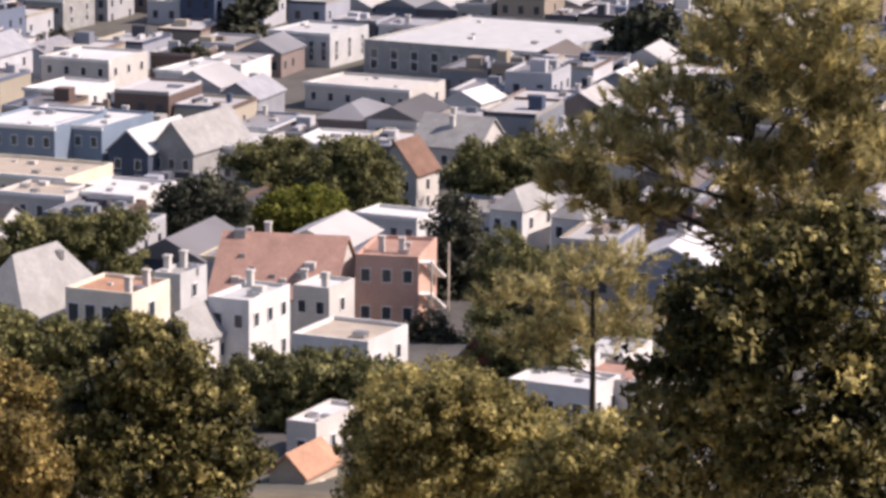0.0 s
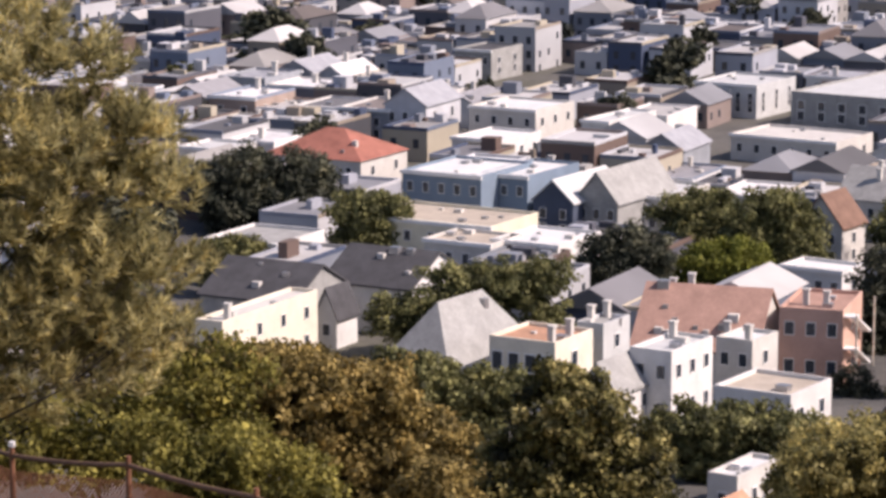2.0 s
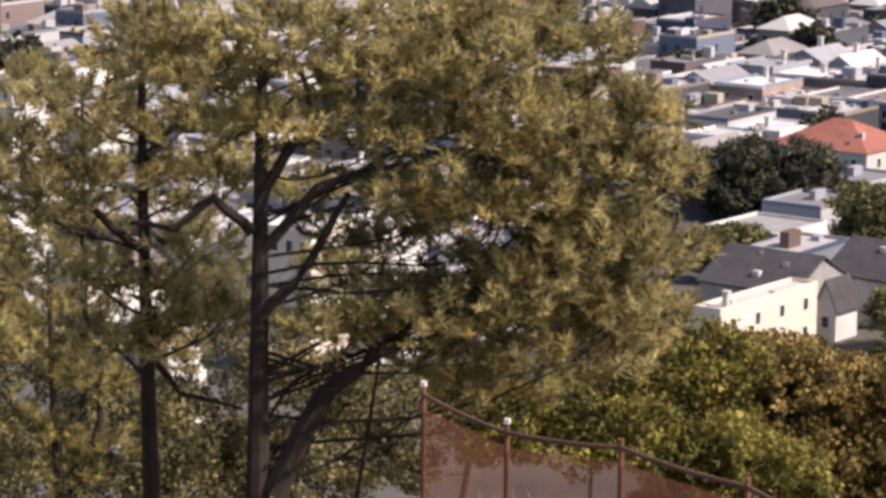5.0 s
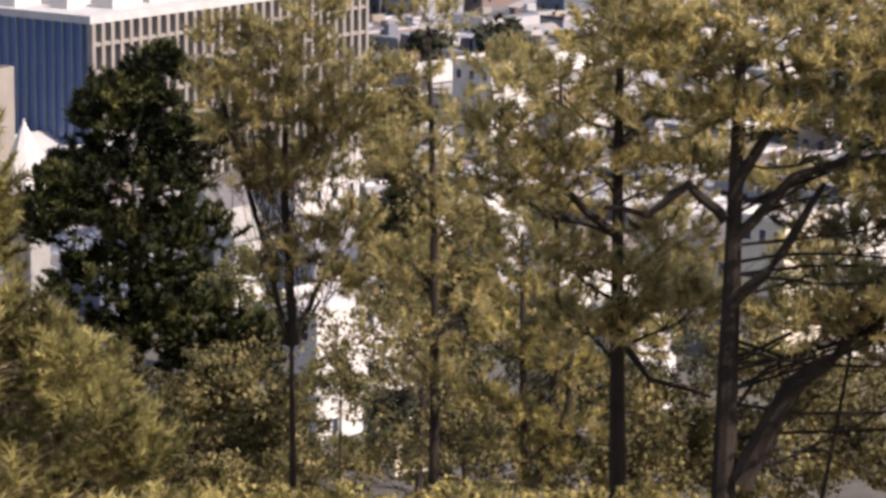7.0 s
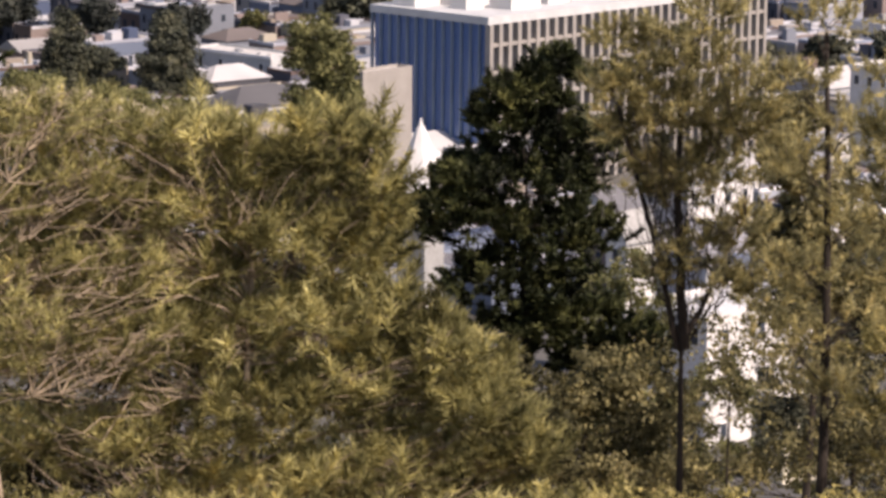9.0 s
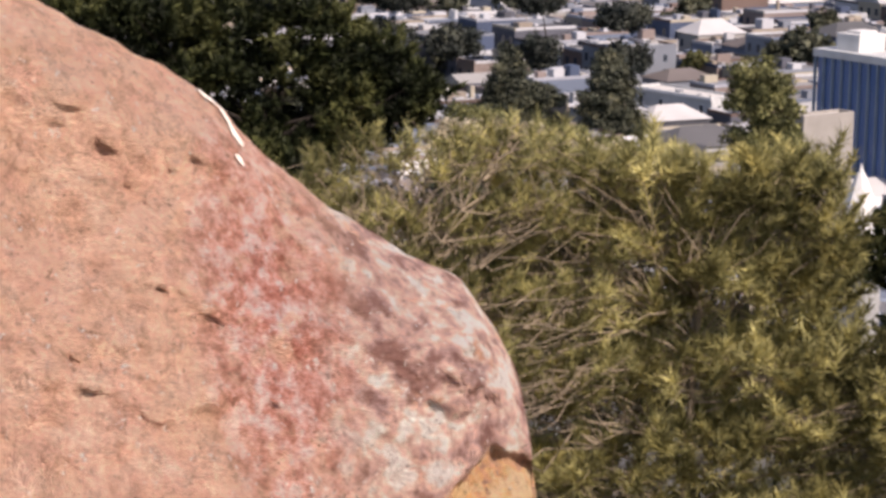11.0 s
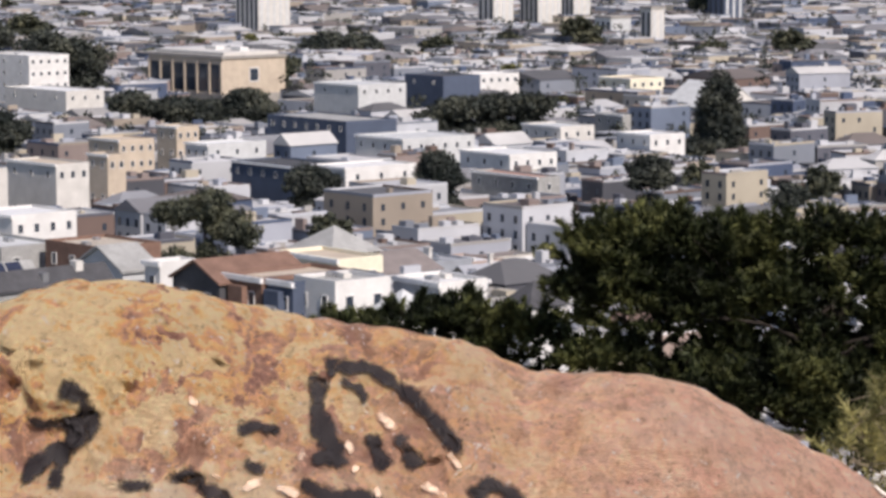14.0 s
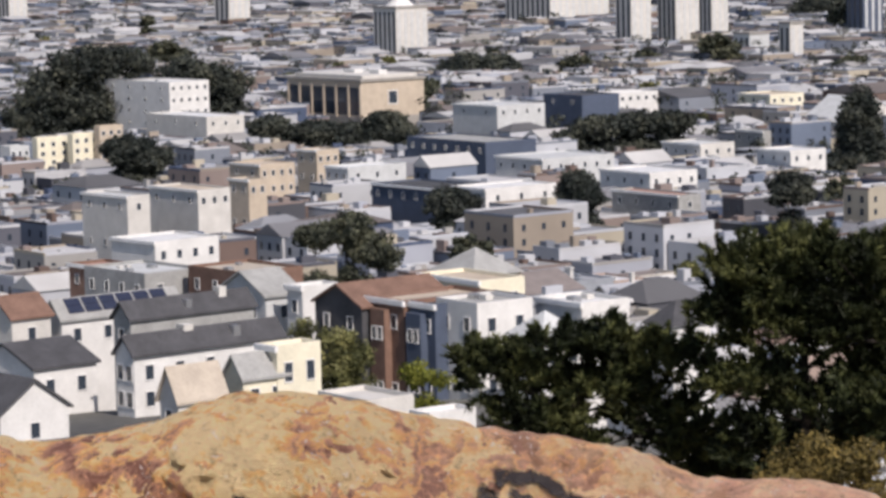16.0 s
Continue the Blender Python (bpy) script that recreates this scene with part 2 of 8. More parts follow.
n3 = noise_tex(nt, 15.0, 9.0, 0.75)
k = ramp(nt, ((0.47, (0, 0, 0)), (0.52, (1, 1, 1))))
nt.links.new(n3.outputs[0], k.inputs[0])
att = nt.nodes.new("ShaderNodeAttribute")
att.attribute_name = "ochre"
mm = nt.nodes.new("ShaderNodeMath")
mm.operation = "MULTIPLY"
nt.links.new(k.outputs[0], mm.inputs[0])
nt.links.new(att.outputs["Fac"], mm.inputs[1])
mx = nt.nodes.new("ShaderNodeMix")
mx.data_type = "RGBA"
nt.links.new(mm.outputs[0], mx.inputs[0])
nt.links.new(c2, mx.inputs[6])
och_ = ramp(nt, ((0.34, (0.50, 0.19, 0.05)), (0.42, (0.92, 0.48, 0.13)), (0.54, (1.0, 0.78, 0.38))))
nt.links.new(n2.outputs[0], och_.inputs[0])
nt.links.new(och_.outputs[0], mx.inputs[7])
n4 = noise_tex(nt, 13.0, 9.0, 0.78)
k4 = ramp(nt, ((0.36, (0, 0, 0)), (0.42, (1, 1, 1))))
nt.links.new(n4.outputs[0], k4.inputs[0])
at4 = nt.nodes.new("ShaderNodeAttribute")
at4.attribute_name = "pale"
m4 = nt.nodes.new("ShaderNodeMath")
m4.operation = "MULTIPLY"
nt.links.new(k4.outputs[0], m4.inputs[0])
nt.links.new(at4.outputs["Fac"], m4.inputs[1])
x4 = nt.nodes.new("ShaderNodeMix")
x4.data_type = "RGBA"
nt.links.new(m4.outputs[0], x4.inputs[0])
nt.links.new(mx.outputs[2], x4.inputs[6])
n5 = noise_tex(nt, 14.0, 3.5, 0.6)
blotch = ramp(nt, ((0.38, (0.40, 0.20, 0.16)), (0.44, (0.66, 0.41, 0.36)), (0.48, (0.88, 0.54, 0.44)), (0.53, (0.98, 0.74, 0.60)), (0.57, (1.0, 0.93, 0.85))))
nt.links.new(n5.outputs[0], blotch.inputs[0])
nt.links.new(blotch.outputs[0], x4.inputs[7])
cell = nt.nodes.new("ShaderNodeTexVoronoi")
cell.inputs["Scale"].default_value = 24.0
cell.inputs["Detail"].default_value = 1.0
wp = nt.nodes.new("ShaderNodeVectorMath")
wp.operation = "MULTIPLY_ADD"
nt.links.new(warp.outputs["Color"], wp.inputs[0])
wp.inputs[1].default_value = (0.22, 0.22, 0.22)
nt.links.new(geo_.outputs["Position"], wp.inputs[2])
nt.links.new(wp.outputs[0], cell.inputs["Vector"])
n6 = noise_tex(nt, 7.0, 4.0, 0.6)
tone = ramp(nt, ((0.36, (0.32, 0.14, 0.10)), (0.43, (0.60, 0.30, 0.20)), (0.48, (0.86, 0.44, 0.26)), (0.52, (0.96, 0.50, 0.20)), (0.57, (1.0, 0.62, 0.24)), (0.62, (1.0, 0.74, 0.40))))
sep = nt.nodes.new("ShaderNodeSeparateColor")
nt.links.new(cell.outputs["Color"], sep.inputs[0])
lift = nt.nodes.new("ShaderNodeMath")
lift.operation = "MULTIPLY_ADD"
nt.links.new(att.outputs["Fac"], lift.inputs[0])
lift.inputs[1].default_value = 0.10
nt.links.new(n6.outputs[0], lift.inputs[2])
drop = nt.nodes.new("ShaderNodeMath")
drop.operation = "SUBTRACT"
nt.links.new(lift.outputs[0], drop.inputs[0])
drop.inputs[1].default_value = 0.235
patchy = nt.nodes.new("ShaderNodeMath")
patchy.operation = "MULTIPLY_ADD"
nt.links.new(sep.outputs[0], patchy.inputs[0])
patchy.inputs[1].default_value = 0.30
nt.links.new(drop.outputs[0], patchy.inputs[2])
nt.links.new(patchy.outputs[0], tone.inputs[0])
amt = nt.nodes.new("ShaderNodeMath")
amt.operation = "MULTIPLY_ADD"
nt.links.new(att.outputs["Fac"], amt.inputs[0])
amt.inputs[1].default_value, amt.inputs[2].default_value = 1.1, 0.06
amt.use_clamp = True
x5 = nt.nodes.new("ShaderNodeMix")
x5.data_type = "RGBA"
nt.links.new(amt.outputs[0], x5.inputs[0])
nt.links.new(x4.outputs[2], x5.inputs[6])
nt.links.new(tone.outputs[0], x5.inputs[7])
at6 = nt.nodes.new("ShaderNodeAttribute")
at6.attribute_name = "rust"
m6 = nt.nodes.new("ShaderNodeMath")
m6.operation = "MULTIPLY"
nt.links.new(at6.outputs["Fac"], m6.inputs[0])
k6 = ramp(nt, ((0.40, (0, 0, 0)), (0.50, (1, 1, 1))))
nt.links.new(n3.outputs[0], k6.inputs[0])
nt.links.new(k6.outputs[0], m6.inputs[1])
x6 = nt.nodes.new("ShaderNodeMix")
x6.data_type = "RGBA"
nt.links.new(m6.outputs[0], x6.inputs[0])
nt.links.new(x5.outputs[2], x6.inputs[6])
r6 = ramp(nt, ((0.40, (0.36, 0.09, 0.05)), (0.46, (0.72, 0.25, 0.18)), (0.52, (0.92, 0.46, 0.38)), (0.57, (1.0, 0.78, 0.72))))
nt.links.new(n2.outputs[0], r6.inputs[0])
nt.links.new(r6.outputs[0], x6.inputs[7])
# scattered pale grains of quartz
grain = nt.nodes.new("ShaderNodeTexVoronoi")
grain.inputs["Scale"].default_value = 30.0
nt.links.new(add_.outputs[0], grain.inputs["Vector"])
kg = ramp(nt, ((0.14, (1, 1, 1)), (0.26, (0, 0, 0))))
nt.links.new(grain.outputs["Distance"], kg.inputs[0])
sg = nt.nodes.new("ShaderNodeSeparateColor")
nt.links.new(grain.outputs["Color"], sg.inputs[0])
pick = ramp(nt, ((0.62, (0, 0, 0)), (0.70, (0.9, 0.9, 0.9))))
nt.links.new(sg.outputs[1], pick.inputs[0])
mg = nt.nodes.new("ShaderNodeMath")
mg.operation = "MULTIPLY"
nt.links.new(kg.outputs[0], mg.inputs[0])
nt.links.new(pick.outputs[0], mg.inputs[1])
x7 = nt.nodes.new("ShaderNodeMix")
x7.data_type = "RGBA"
nt.links.new(mg.outputs[0], x7.inputs[0])
crisp_noise = noise_tex(nt, 48.0, 7.0, 0.82)
crisp = ramp(nt, ((0.34, (0.36, 0.28, 0.26)), (0.43, (0.95, 0.93, 0.91)), (0.54, (1.06, 1.06, 1.06)), (0.64, (1.2, 1.2, 1.2))))
nt.links.new(crisp_noise.outputs[0], crisp.inputs[0])
nt.links.new(mul(nt, x6.outputs[2], crisp.outputs[0], 0.75), x7.inputs[6])
x7.inputs[7].default_value = (1.0, 0.88, 0.80, 1)
pit = ramp(nt, ((0.05, (0.26, 0.16, 0.13)), (0.13, (1, 1, 1))))
hole = nt.nodes.new("ShaderNodeTexVoronoi")
hole.inputs["Scale"].default_value = 17.0
nt.links.new(add_.outputs[0], hole.inputs["Vector"])
nt.links.new(hole.outputs["Distance"], pit.inputs[0])
nt.links.new(mul(nt, x7.outputs[2], pit.outputs[0], 0.75), p.inputs["Base Color"])
relief = nt.nodes.new("ShaderNodeMath")
relief.operation = "MULTIPLY_ADD"
nt.links.new(sep.outputs[1], relief.inputs[0])
relief.inputs[1].default_value = 0.12
nt.links.new(n4.outputs[0], relief.inputs[2])
bump(nt, p, relief, 1.0, 0.085)
M["rock"] = m


def worn_paint(name, col, keep):
    """Sprayed paint worn off in specks, so that the rock shows through."""
    m_ = surface(name, col, 0.7, 6.0, 0.3, 60.0)
    t_ = m_.node_tree
    q = noise_tex(t_, 38.0, 8.0, 0.75)
    c_ = ramp(t_, ((keep - 0.07, (0, 0, 0)), (keep + 0.07, (0.93,) * 3)))
    core = t_.nodes.new("ShaderNodeAttribute")
    core.attribute_name = "core"
    dense = t_.nodes.new("ShaderNodeMath")
    dense.operation = "MULTIPLY_ADD"
    t_.links.new(core.outputs["Fac"], dense.inputs[0])
    dense.inputs[1].default_value = 0.26
    t_.links.new(q.outputs[0], dense.inputs[2])
    thin = t_.nodes.new("ShaderNodeMath")
    thin.operation = "SUBTRACT"
    t_.links.new(dense.outputs[0], thin.inputs[0])
    thin.inputs[1].default_value = 0.12
    t_.links.new(thin.outputs[0], c_.inputs[0])
    tr = t_.nodes.new("ShaderNodeBsdfTransparent")
    mi = t_.nodes.new("ShaderNodeMixShader")
    t_.links.new(c_.outputs[0], mi.inputs[0])
    t_.links.new(tr.outputs[0], mi.inputs[1])
    t_.links.new(t_.nodes["Principled BSDF"].outputs[0], mi.inputs[2])
    t_.links.new(mi.outputs[0], t_.nodes["Material Output"].inputs[0])
    return m_


M["paint_black"] = worn_paint("black_spray_paint", (0.016, 0.012, 0.013), 0.485)
M["paint_teal"] = worn_paint("teal_spray_paint", (0.24, 0.46, 0.36), 0.46)
M["chip"] = worn_paint("cream_chipped_stone", (0.82, 0.60, 0.44), 0.57)
M["quartz"] = worn_paint("white_vein", (0.80, 0.72, 0.63), 0.53)


# ---- mesh helpers ----
def part(name, bm, mat, parent=None, label="", mats=None):
    """One mesh object from a bmesh or from (verts, faces), under a thing or a part."""
    me = bpy.data.meshes.new(name)
    if isinstance(bm, bmesh.types.BMesh):
        bm.to_mesh(me)
        bm.free()
    else:
        me.from_pydata(bm[0], [], bm[1])
    me.materials.append(mat)
    ob = new(name, me)
    if parent is not None:
        ob.parent = parent
    return tagged(ob, label)


def box(bm, x0, y0, z0, x1, y1, z1):
    vs = [bm.verts.new(c) for c in ((x0, y0, z0), (x1, y0, z0), (x1, y1, z0), (x0, y1, z0), (x0, y0, z1), (x1, y0, z1), (x1, y1, z1), (x0, y1, z1))]
    for q in ((3, 2, 1, 0), (4, 5, 6, 7), (0, 1, 5, 4), (1, 2, 6, 5), (2, 3, 7, 6), (3, 0, 4, 7)):
        bm.faces.new([vs[i] for i in q])
    return bm


def boxes(*bb):
    bm = bmesh.new()
    for b in bb:
        box(bm, *b)
    return bm


def prism(bm, pts, y0, y1):
    """A closed outline in x, z, drawn out along y."""
    a, b = [bm.verts.new((x, y0, z)) for x, z in pts], [bm.verts.new((x, y1, z)) for x, z in pts]
    n = len(pts)
    bm.faces.new(a)
    bm.faces.new(b[::-1])
    for i in range(n):
        bm.faces.new((a[i], b[i], b[(i + 1) % n], a[(i + 1) % n]))
    bmesh.ops.recalc_face_normals(bm, faces=bm.faces)
    return bm


def rise(r, az):
    """Height of the ground at a distance and bearing (degrees to the left of +y) from the hilltop."""
    z = float(np.interp(r, (0, 2, 5, 20, 33, 40, 50, 100, 150, 250, 350, 6000), (98.3, 98.0, 96.8, 91.5, 86.0, 83.0, 79, 66, 54, 30, 20, 20)))
    k = min(1.0, max(0.0, (az - 8.5) / 2.5)) * min(1.0, max(0.0, (18.8 - az) / 2.0))
    z += k * float(np.interp(r, (0, 12, 20, 33, 40, 50), (0, 0, 1.6, 4.8, 3.5, 0)))
    s = min(1.0, max(0.0, (az - 47) / 6))
    return z + s * s * (3 - 2 * s) * float(np.interp(r, (0, 150, 200, 250, 300, 350, 450, 600, 900), (0, 3, 16, 26, 28, 25, 13, 5, 0)))


def spot(az, r, dz=0.0):
    a = radians(az)
    return Vector((-math.sin(a) * r, math.cos(a) * r, rise(r, az) + dz))


def grid_turn(az):
    """Heading of the street grid, in degrees to the left of +y."""
    return -26 + 0.5 * az


# ---- ground: one sheet to the horizon ----
def ground():
    rs = [0, 1, 2, 3.5, 5, 8, 12, 16, 20, 24, 28, 33, 36, 40, 45, 50, 60, 75, 90, 100, 120, 150, 180, 200, 225, 250, 275, 300, 325, 350, 400, 450, 500, 600, 750, 900, 1400, 2500, 4900]
    azs = list(range(-180, 180, 3))
    verts = [(0, 0, rise(0, 0))]
    for r in rs[1:]:
        for az in azs:
            v = spot(az, r)
            if 8 < r < 240:
                v.z += noise.noise(v * 0.11) * min(1.2, r * 0.02)
            verts.append(tuple(v))
    n = len(azs)
    faces = [(0, 1 + j, 1 + (j + 1) % n) for j in range(n)]
    for i in range(len(rs) - 2):
        for j in range(n):
            a, b = 1 + i * n + j, 1 + i * n + (j + 1) % n
            faces.append((a, a + n, b + n, b))
    g = part("ground", (verts, faces), M["ground"])
    for f in g.data.polygons:
        f.use_smooth = True
    return tagged(g, "brown hillside falling to a flat asphalt-grey city", "ground", kind="structure")


ground()


# ---- houses ----
def unit_window():
    """Frame and sunken pane of a window one metre wide and high, in one piece."""
    bm = bmesh.new()
    rings = [[bm.verts.new((x * k, y, z * k)) for x, z in ((-0.5, -0.5), (0.5, -0.5), (0.5, 0.5), (-0.5, 0.5))] for k, y in ((1, 0.02), (1, -0.07), (0.88, -0.07), (0.88, -0.01))]
    for a, b in zip(rings, rings[1:]):
        for i in range(4):
            bm.faces.new((a[i], b[i], b[(i + 1) % 4], a[(i + 1) % 4]))
    bm.faces.new(rings[-1]).material_index = 1
    bmesh.ops.recalc_face_normals(bm, faces=bm.faces)
    me = bpy.data.meshes.new("window")
    bm.to_mesh(me)
    me.materials.append(M["trim"])
    me.materials.append(M["glass"])
    return me


WIN = unit_window()


def window(parent, x, y, z, w, h, turn=0.0):
    """A window whose outside faces -y, turned about z."""
    o = new("window", WIN)
    o.parent = parent
    o.matrix_basis = pose(x, y, z, 0, 0, turn) @ Matrix.Diagonal((w, 1, h, 1))
    return o


def wall_windows(parent, face, w, d, h, cols, rows, size, top=1.1, low=1.2):
    ww, wh = size
    for i in range(cols):
        for j in range(rows):
            span = w if face in "fb" else d
            u = (i + 0.5) / cols * span - span / 2
            z = h - top - wh / 2 - j * ((h - top - low - wh) / max(1, rows - 1) if rows > 1 else 0)
            if face == "f":
                window(parent, u, -d / 2 - 0.03, z, ww, wh)
            elif face == "b":
                window(parent, -u, d / 2 + 0.03, z, ww, wh, 180)
            elif face == "r":
                window(parent, w / 2 + 0.03, u, z, ww, wh, 90)
            else:
                window(parent, -w / 2 - 0.03, -u, z, ww, wh, -90)


def house(w, d, h, roof="flat", wall="wall_mix", top="roof_mix", rh=2.5, wins="f2x2", size=(1.1, 1.6), chimney=0, vents=0, bay=False, cornice=True, along="y", label="", sink=4.0, solar=0, stairs=False):
    """A house on its own origin: walls, roof, windows, bays, chimneys. Its front faces -y."""
    o = new("house")
    W, D = w / 2, d / 2
    if roof == "flat":
        part("wall", boxes((-W, -D, -sink, W, D, h)), M[wall], o)
        t = 0.25
        part("parapet", boxes((-W, -D, h, W, -D + t, h + 0.5), (-W, D - t, h, W, D, h + 0.5), (-W, -D + t, h, -W + t, D - t, h + 0.5), (W - t, -D + t, h, W, D - t, h + 0.5)), M[wall], o)
        part("roof", boxes((-W + t, -D + t, h, W - t, D - t, h + 0.08)), M[top], o)
        if cornice:
            part("cornice", boxes((-W - 0.25, -D - 0.35, h - 0.1, W + 0.25, -D - 0.003, h + 0.45)), M["trim"], o)
    else:
        e = 0.35
        if along == "y":
            part("wall", prism(bmesh.new(), ((-W, -sink), (W, -sink), (W, h), (0, h + rh), (-W, h)), -D, D), M[wall], o)
            s = rh / W
            bm = bmesh.new()
            prism(bm, ((-W - e, h - e * s), (0, h + rh), (W + e, h - e * s), (W + e, h - e * s + 0.25), (0, h + rh + 0.28), (-W - e, h - e * s + 0.25)), -D - e, D + e)
        else:
            bm0 = prism(bmesh.new(), ((-D, -sink), (D, -sink), (D, h), (0, h + rh), (-D, h)), -W, W)
            bmesh.ops.rotate(bm0, verts=bm0.verts, matrix=Matrix.Rotation(radians(90), 3, "Z"))
            part("wall", bm0, M[wall], o)
            s = rh / D
            bm = prism(bmesh.new(), ((-D - e, h - e * s), (0, h + rh), (D + e, h - e * s), (D + e, h - e * s + 0.25), (0, h + rh + 0.28), (-D - e, h - e * s + 0.25)), -W - e, W + e)
            bmesh.ops.rotate(bm, verts=bm.verts, matrix=Matrix.Rotation(radians(90), 3, "Z"))
        if roof == "hip":
            bm.free()
            bm = bmesh.new()
            X, Y = W + e, D + e
            k = max(0.0, Y - X) if along == "y" else max(0.0, X - Y)
            ends = ((0, -k), (0, k)) if along == "y" else ((-k, 0), (k, 0))
            lo = [bm.verts.new((x, y, h + 0.003)) for x, y in ((-X, -Y), (X, -Y), (X, Y), (-X, Y))]
            r0, r1 = (bm.verts.new((x, y, h + rh)) for x, y in ends)
            fs = ((0, 1, r0), (1, 2, r1, r0), (2, 3, r1), (3, 0, r0, r1)) if along == "y" else ((3, 0, r0), (0, 1, r1, r0), (1, 2, r1), (2, 3, r0, r1))
            for f_ in fs:
                bm.faces.new([lo[q] if isinstance(q, int) else q for q in f_])
            bm.faces.new(lo[::-1])
            wl = [c for c in o.children if c.name.startswith("wall")][0]
            for v in wl.data.vertices:
                v.co.z = min(v.co.z, h)
        part("roof", bm, M[top], o)
    for spec in wins.split():
        f, c, r = spec[0], *spec[1:].split("x")
        wall_windows(o, f, w, d, h, int(c), int(r), size)
    if bay:
        part("bay", prism(bmesh.new(), ((-1.3, 1.0), (1.3, 1.0), (1.3, h - 0.6), (-1.3, h - 0.6)), -D - 0.9, -D - 0.003), M[wall], o)
        for k in range(2):
            window(o, -0.55, -D - 0.95, 2.2 + k * (h - 3.6) / 1.3, 0.8, 1.5)
            window(o, 0.55, -D - 0.95, 2.2 + k * (h - 3.6) / 1.3, 0.8, 1.5)
    rnd = random.Random(int(w * 100 + d * 10 + h))

    def roof_z(x, y):
        if roof == "flat":
            return h + 0.08
        return h + rh * (1 - min(1.0, abs(x) / W if along == "y" else abs(y) / D))

    for k in range(chimney):
        x, y = rnd.uniform(-0.7, 0.7) * W, rnd.uniform(-0.8, 0.8) * D
        zt = roof_z(x, y)
        part("chimney", boxes((x - 0.35, y - 0.35, zt - 0.8, x + 0.35, y + 0.35, zt + 1.7), (x - 0.45, y - 0.45, zt + 1.7, x + 0.45, y + 0.45, zt + 1.95)), M["offwhite"], o)
    for k in range(vents):
        x, y = rnd.uniform(-0.75, 0.75) * W, rnd.uniform(-0.8, 0.8) * D
        if roof != "flat" and along == "x":
            y = -abs(y)
        zt, s = roof_z(x, y), rnd.uniform(0.25, 0.7)
        part("roof_vent", boxes((x - s, y - s * 0.8, zt - 0.5, x + s, y + s * 0.8, zt + s * 0.9 + (0.0 if roof == "flat" else 0.3))), M["offwhite"] if k % 2 else M["metal"], o)
    for k in range(solar):
        for row in range(2):
            y0 = -D + 1.2 + k * (d - 2.4) / solar
            x0, x1 = W * (0.12 + 0.42 * row), W * (0.50 + 0.42 * row)
            z0, z1 = h + rh * (1 - x0 / W) + 0.33, h + rh * (1 - x1 / W) + 0.33
            part("solar_panel", prism(bmesh.new(), ((x0, z0), (x1, z1), (x1, z1 + 0.09), (x0, z0 + 0.09)), y0, y0 + (d - 2.4) / solar - 0.25), M["solar"], o)
    if stairs:
        for k in range(2):
            z = 0.4 + k * (h - 0.8) / 2
            part("stair_landing", boxes((W + 0.003, -D + 0.2, z + (h - 0.8) / 2, W + 1.6, -D + 1.8, z + (h - 0.8) / 2 + 0.18)), M["trim"], o)
            bm = prism(bmesh.new(), ((-D + 1.6, z + (h - 0.8) / 2), (-D + 1.9, z + (h - 0.8) / 2), (D - 0.6, z + 0.2), (D - 0.9, z)), 0, 1.1)
            bmesh.ops.transform(bm, matrix=Matrix(((0, 1, 0, W + 0.2), (1, 0, 0, 0), (0, 0, 1, 0), (0, 0, 0, 1))), verts=bm.verts)
            bmesh.ops.recalc_face_normals(bm, faces=bm.faces)
            part("stair_flight", bm, M["trim"], o)
        for y in (-D + 0.25, D - 0.4):
            part("stair_post", boxes((W + 1.45, y - 0.1, -1, W + 1.65, y + 0.1, h)), M["cream"], o)
    return tagged(o, label or "painted stucco town house with a flat roof", "house")


TAKEN = []          # x, y, radius and lowest height in sight of all that stands in the town


def put(o, az, r, turn, dz=0.0):
    """Stand a thing on the ground at a bearing and distance; turn in degrees about z."""
    p = spot(az, r)
    ext = [abs(c) for ch in o.children for b in ch.bound_box for c in b[:2]] if not o.name.startswith("window") else []
    tall = max([c[2] for ch in o.children for c in ch.bound_box] + [0])
    TAKEN.append((p.x, p.y, max(ext) * 0.9, p.z + dz + max(0.5 * tall, tall - 5.0)))
    o.matrix_basis = Matrix.Translation(spot(az, r, dz)) @ pose(0, 0, 0, 0, 0, turn) @ Matrix.Diagonal((*o.scale, 1))
    return o


# ---- trees ----
def tube(verts, faces, pts, radii, sides=7):
    base = len(verts)
    for i, (q, rad) in enumerate(zip(pts, radii)):
        t = (pts[min(i + 1, len(pts) - 1)] - pts[max(i - 1, 0)]).normalized()
        u = t.cross(Vector((0, 0, 1)) if abs(t.z) < 0.8 else Vector((0, 1, 0))).normalized()
        v = t.cross(u)
        for k in range(sides):
            a = 2 * math.pi * k / sides
            verts.append(q + (u * math.cos(a) + v * math.sin(a)) * rad)
    for i in range(len(pts) - 1):
        for k in range(sides):
            a, b = base + i * sides + k, base + i * sides + (k + 1) % sides
            faces.append((a, b, b + sides, a + sides))
    faces.append(tuple(base + (len(pts) - 1) * sides + k for k in range(sides)))


def bend(a, b, rng, wob, n=6, sag=0.0):
    """A softly curving line from a to b."""
    one, two = (Vector((rng.uniform(-wob, wob), rng.uniform(-wob, wob), rng.uniform(-wob, wob) * 0.7)) for k in range(2))
    out = []
    for i in range(n + 1):
        s = i / n
        out.append(a.lerp(b, s) + one * math.sin(math.pi * s) + two * 0.5 * math.sin(2 * math.pi * s) - Vector((0, 0, sag * math.sin(math.pi * s))))
    return out


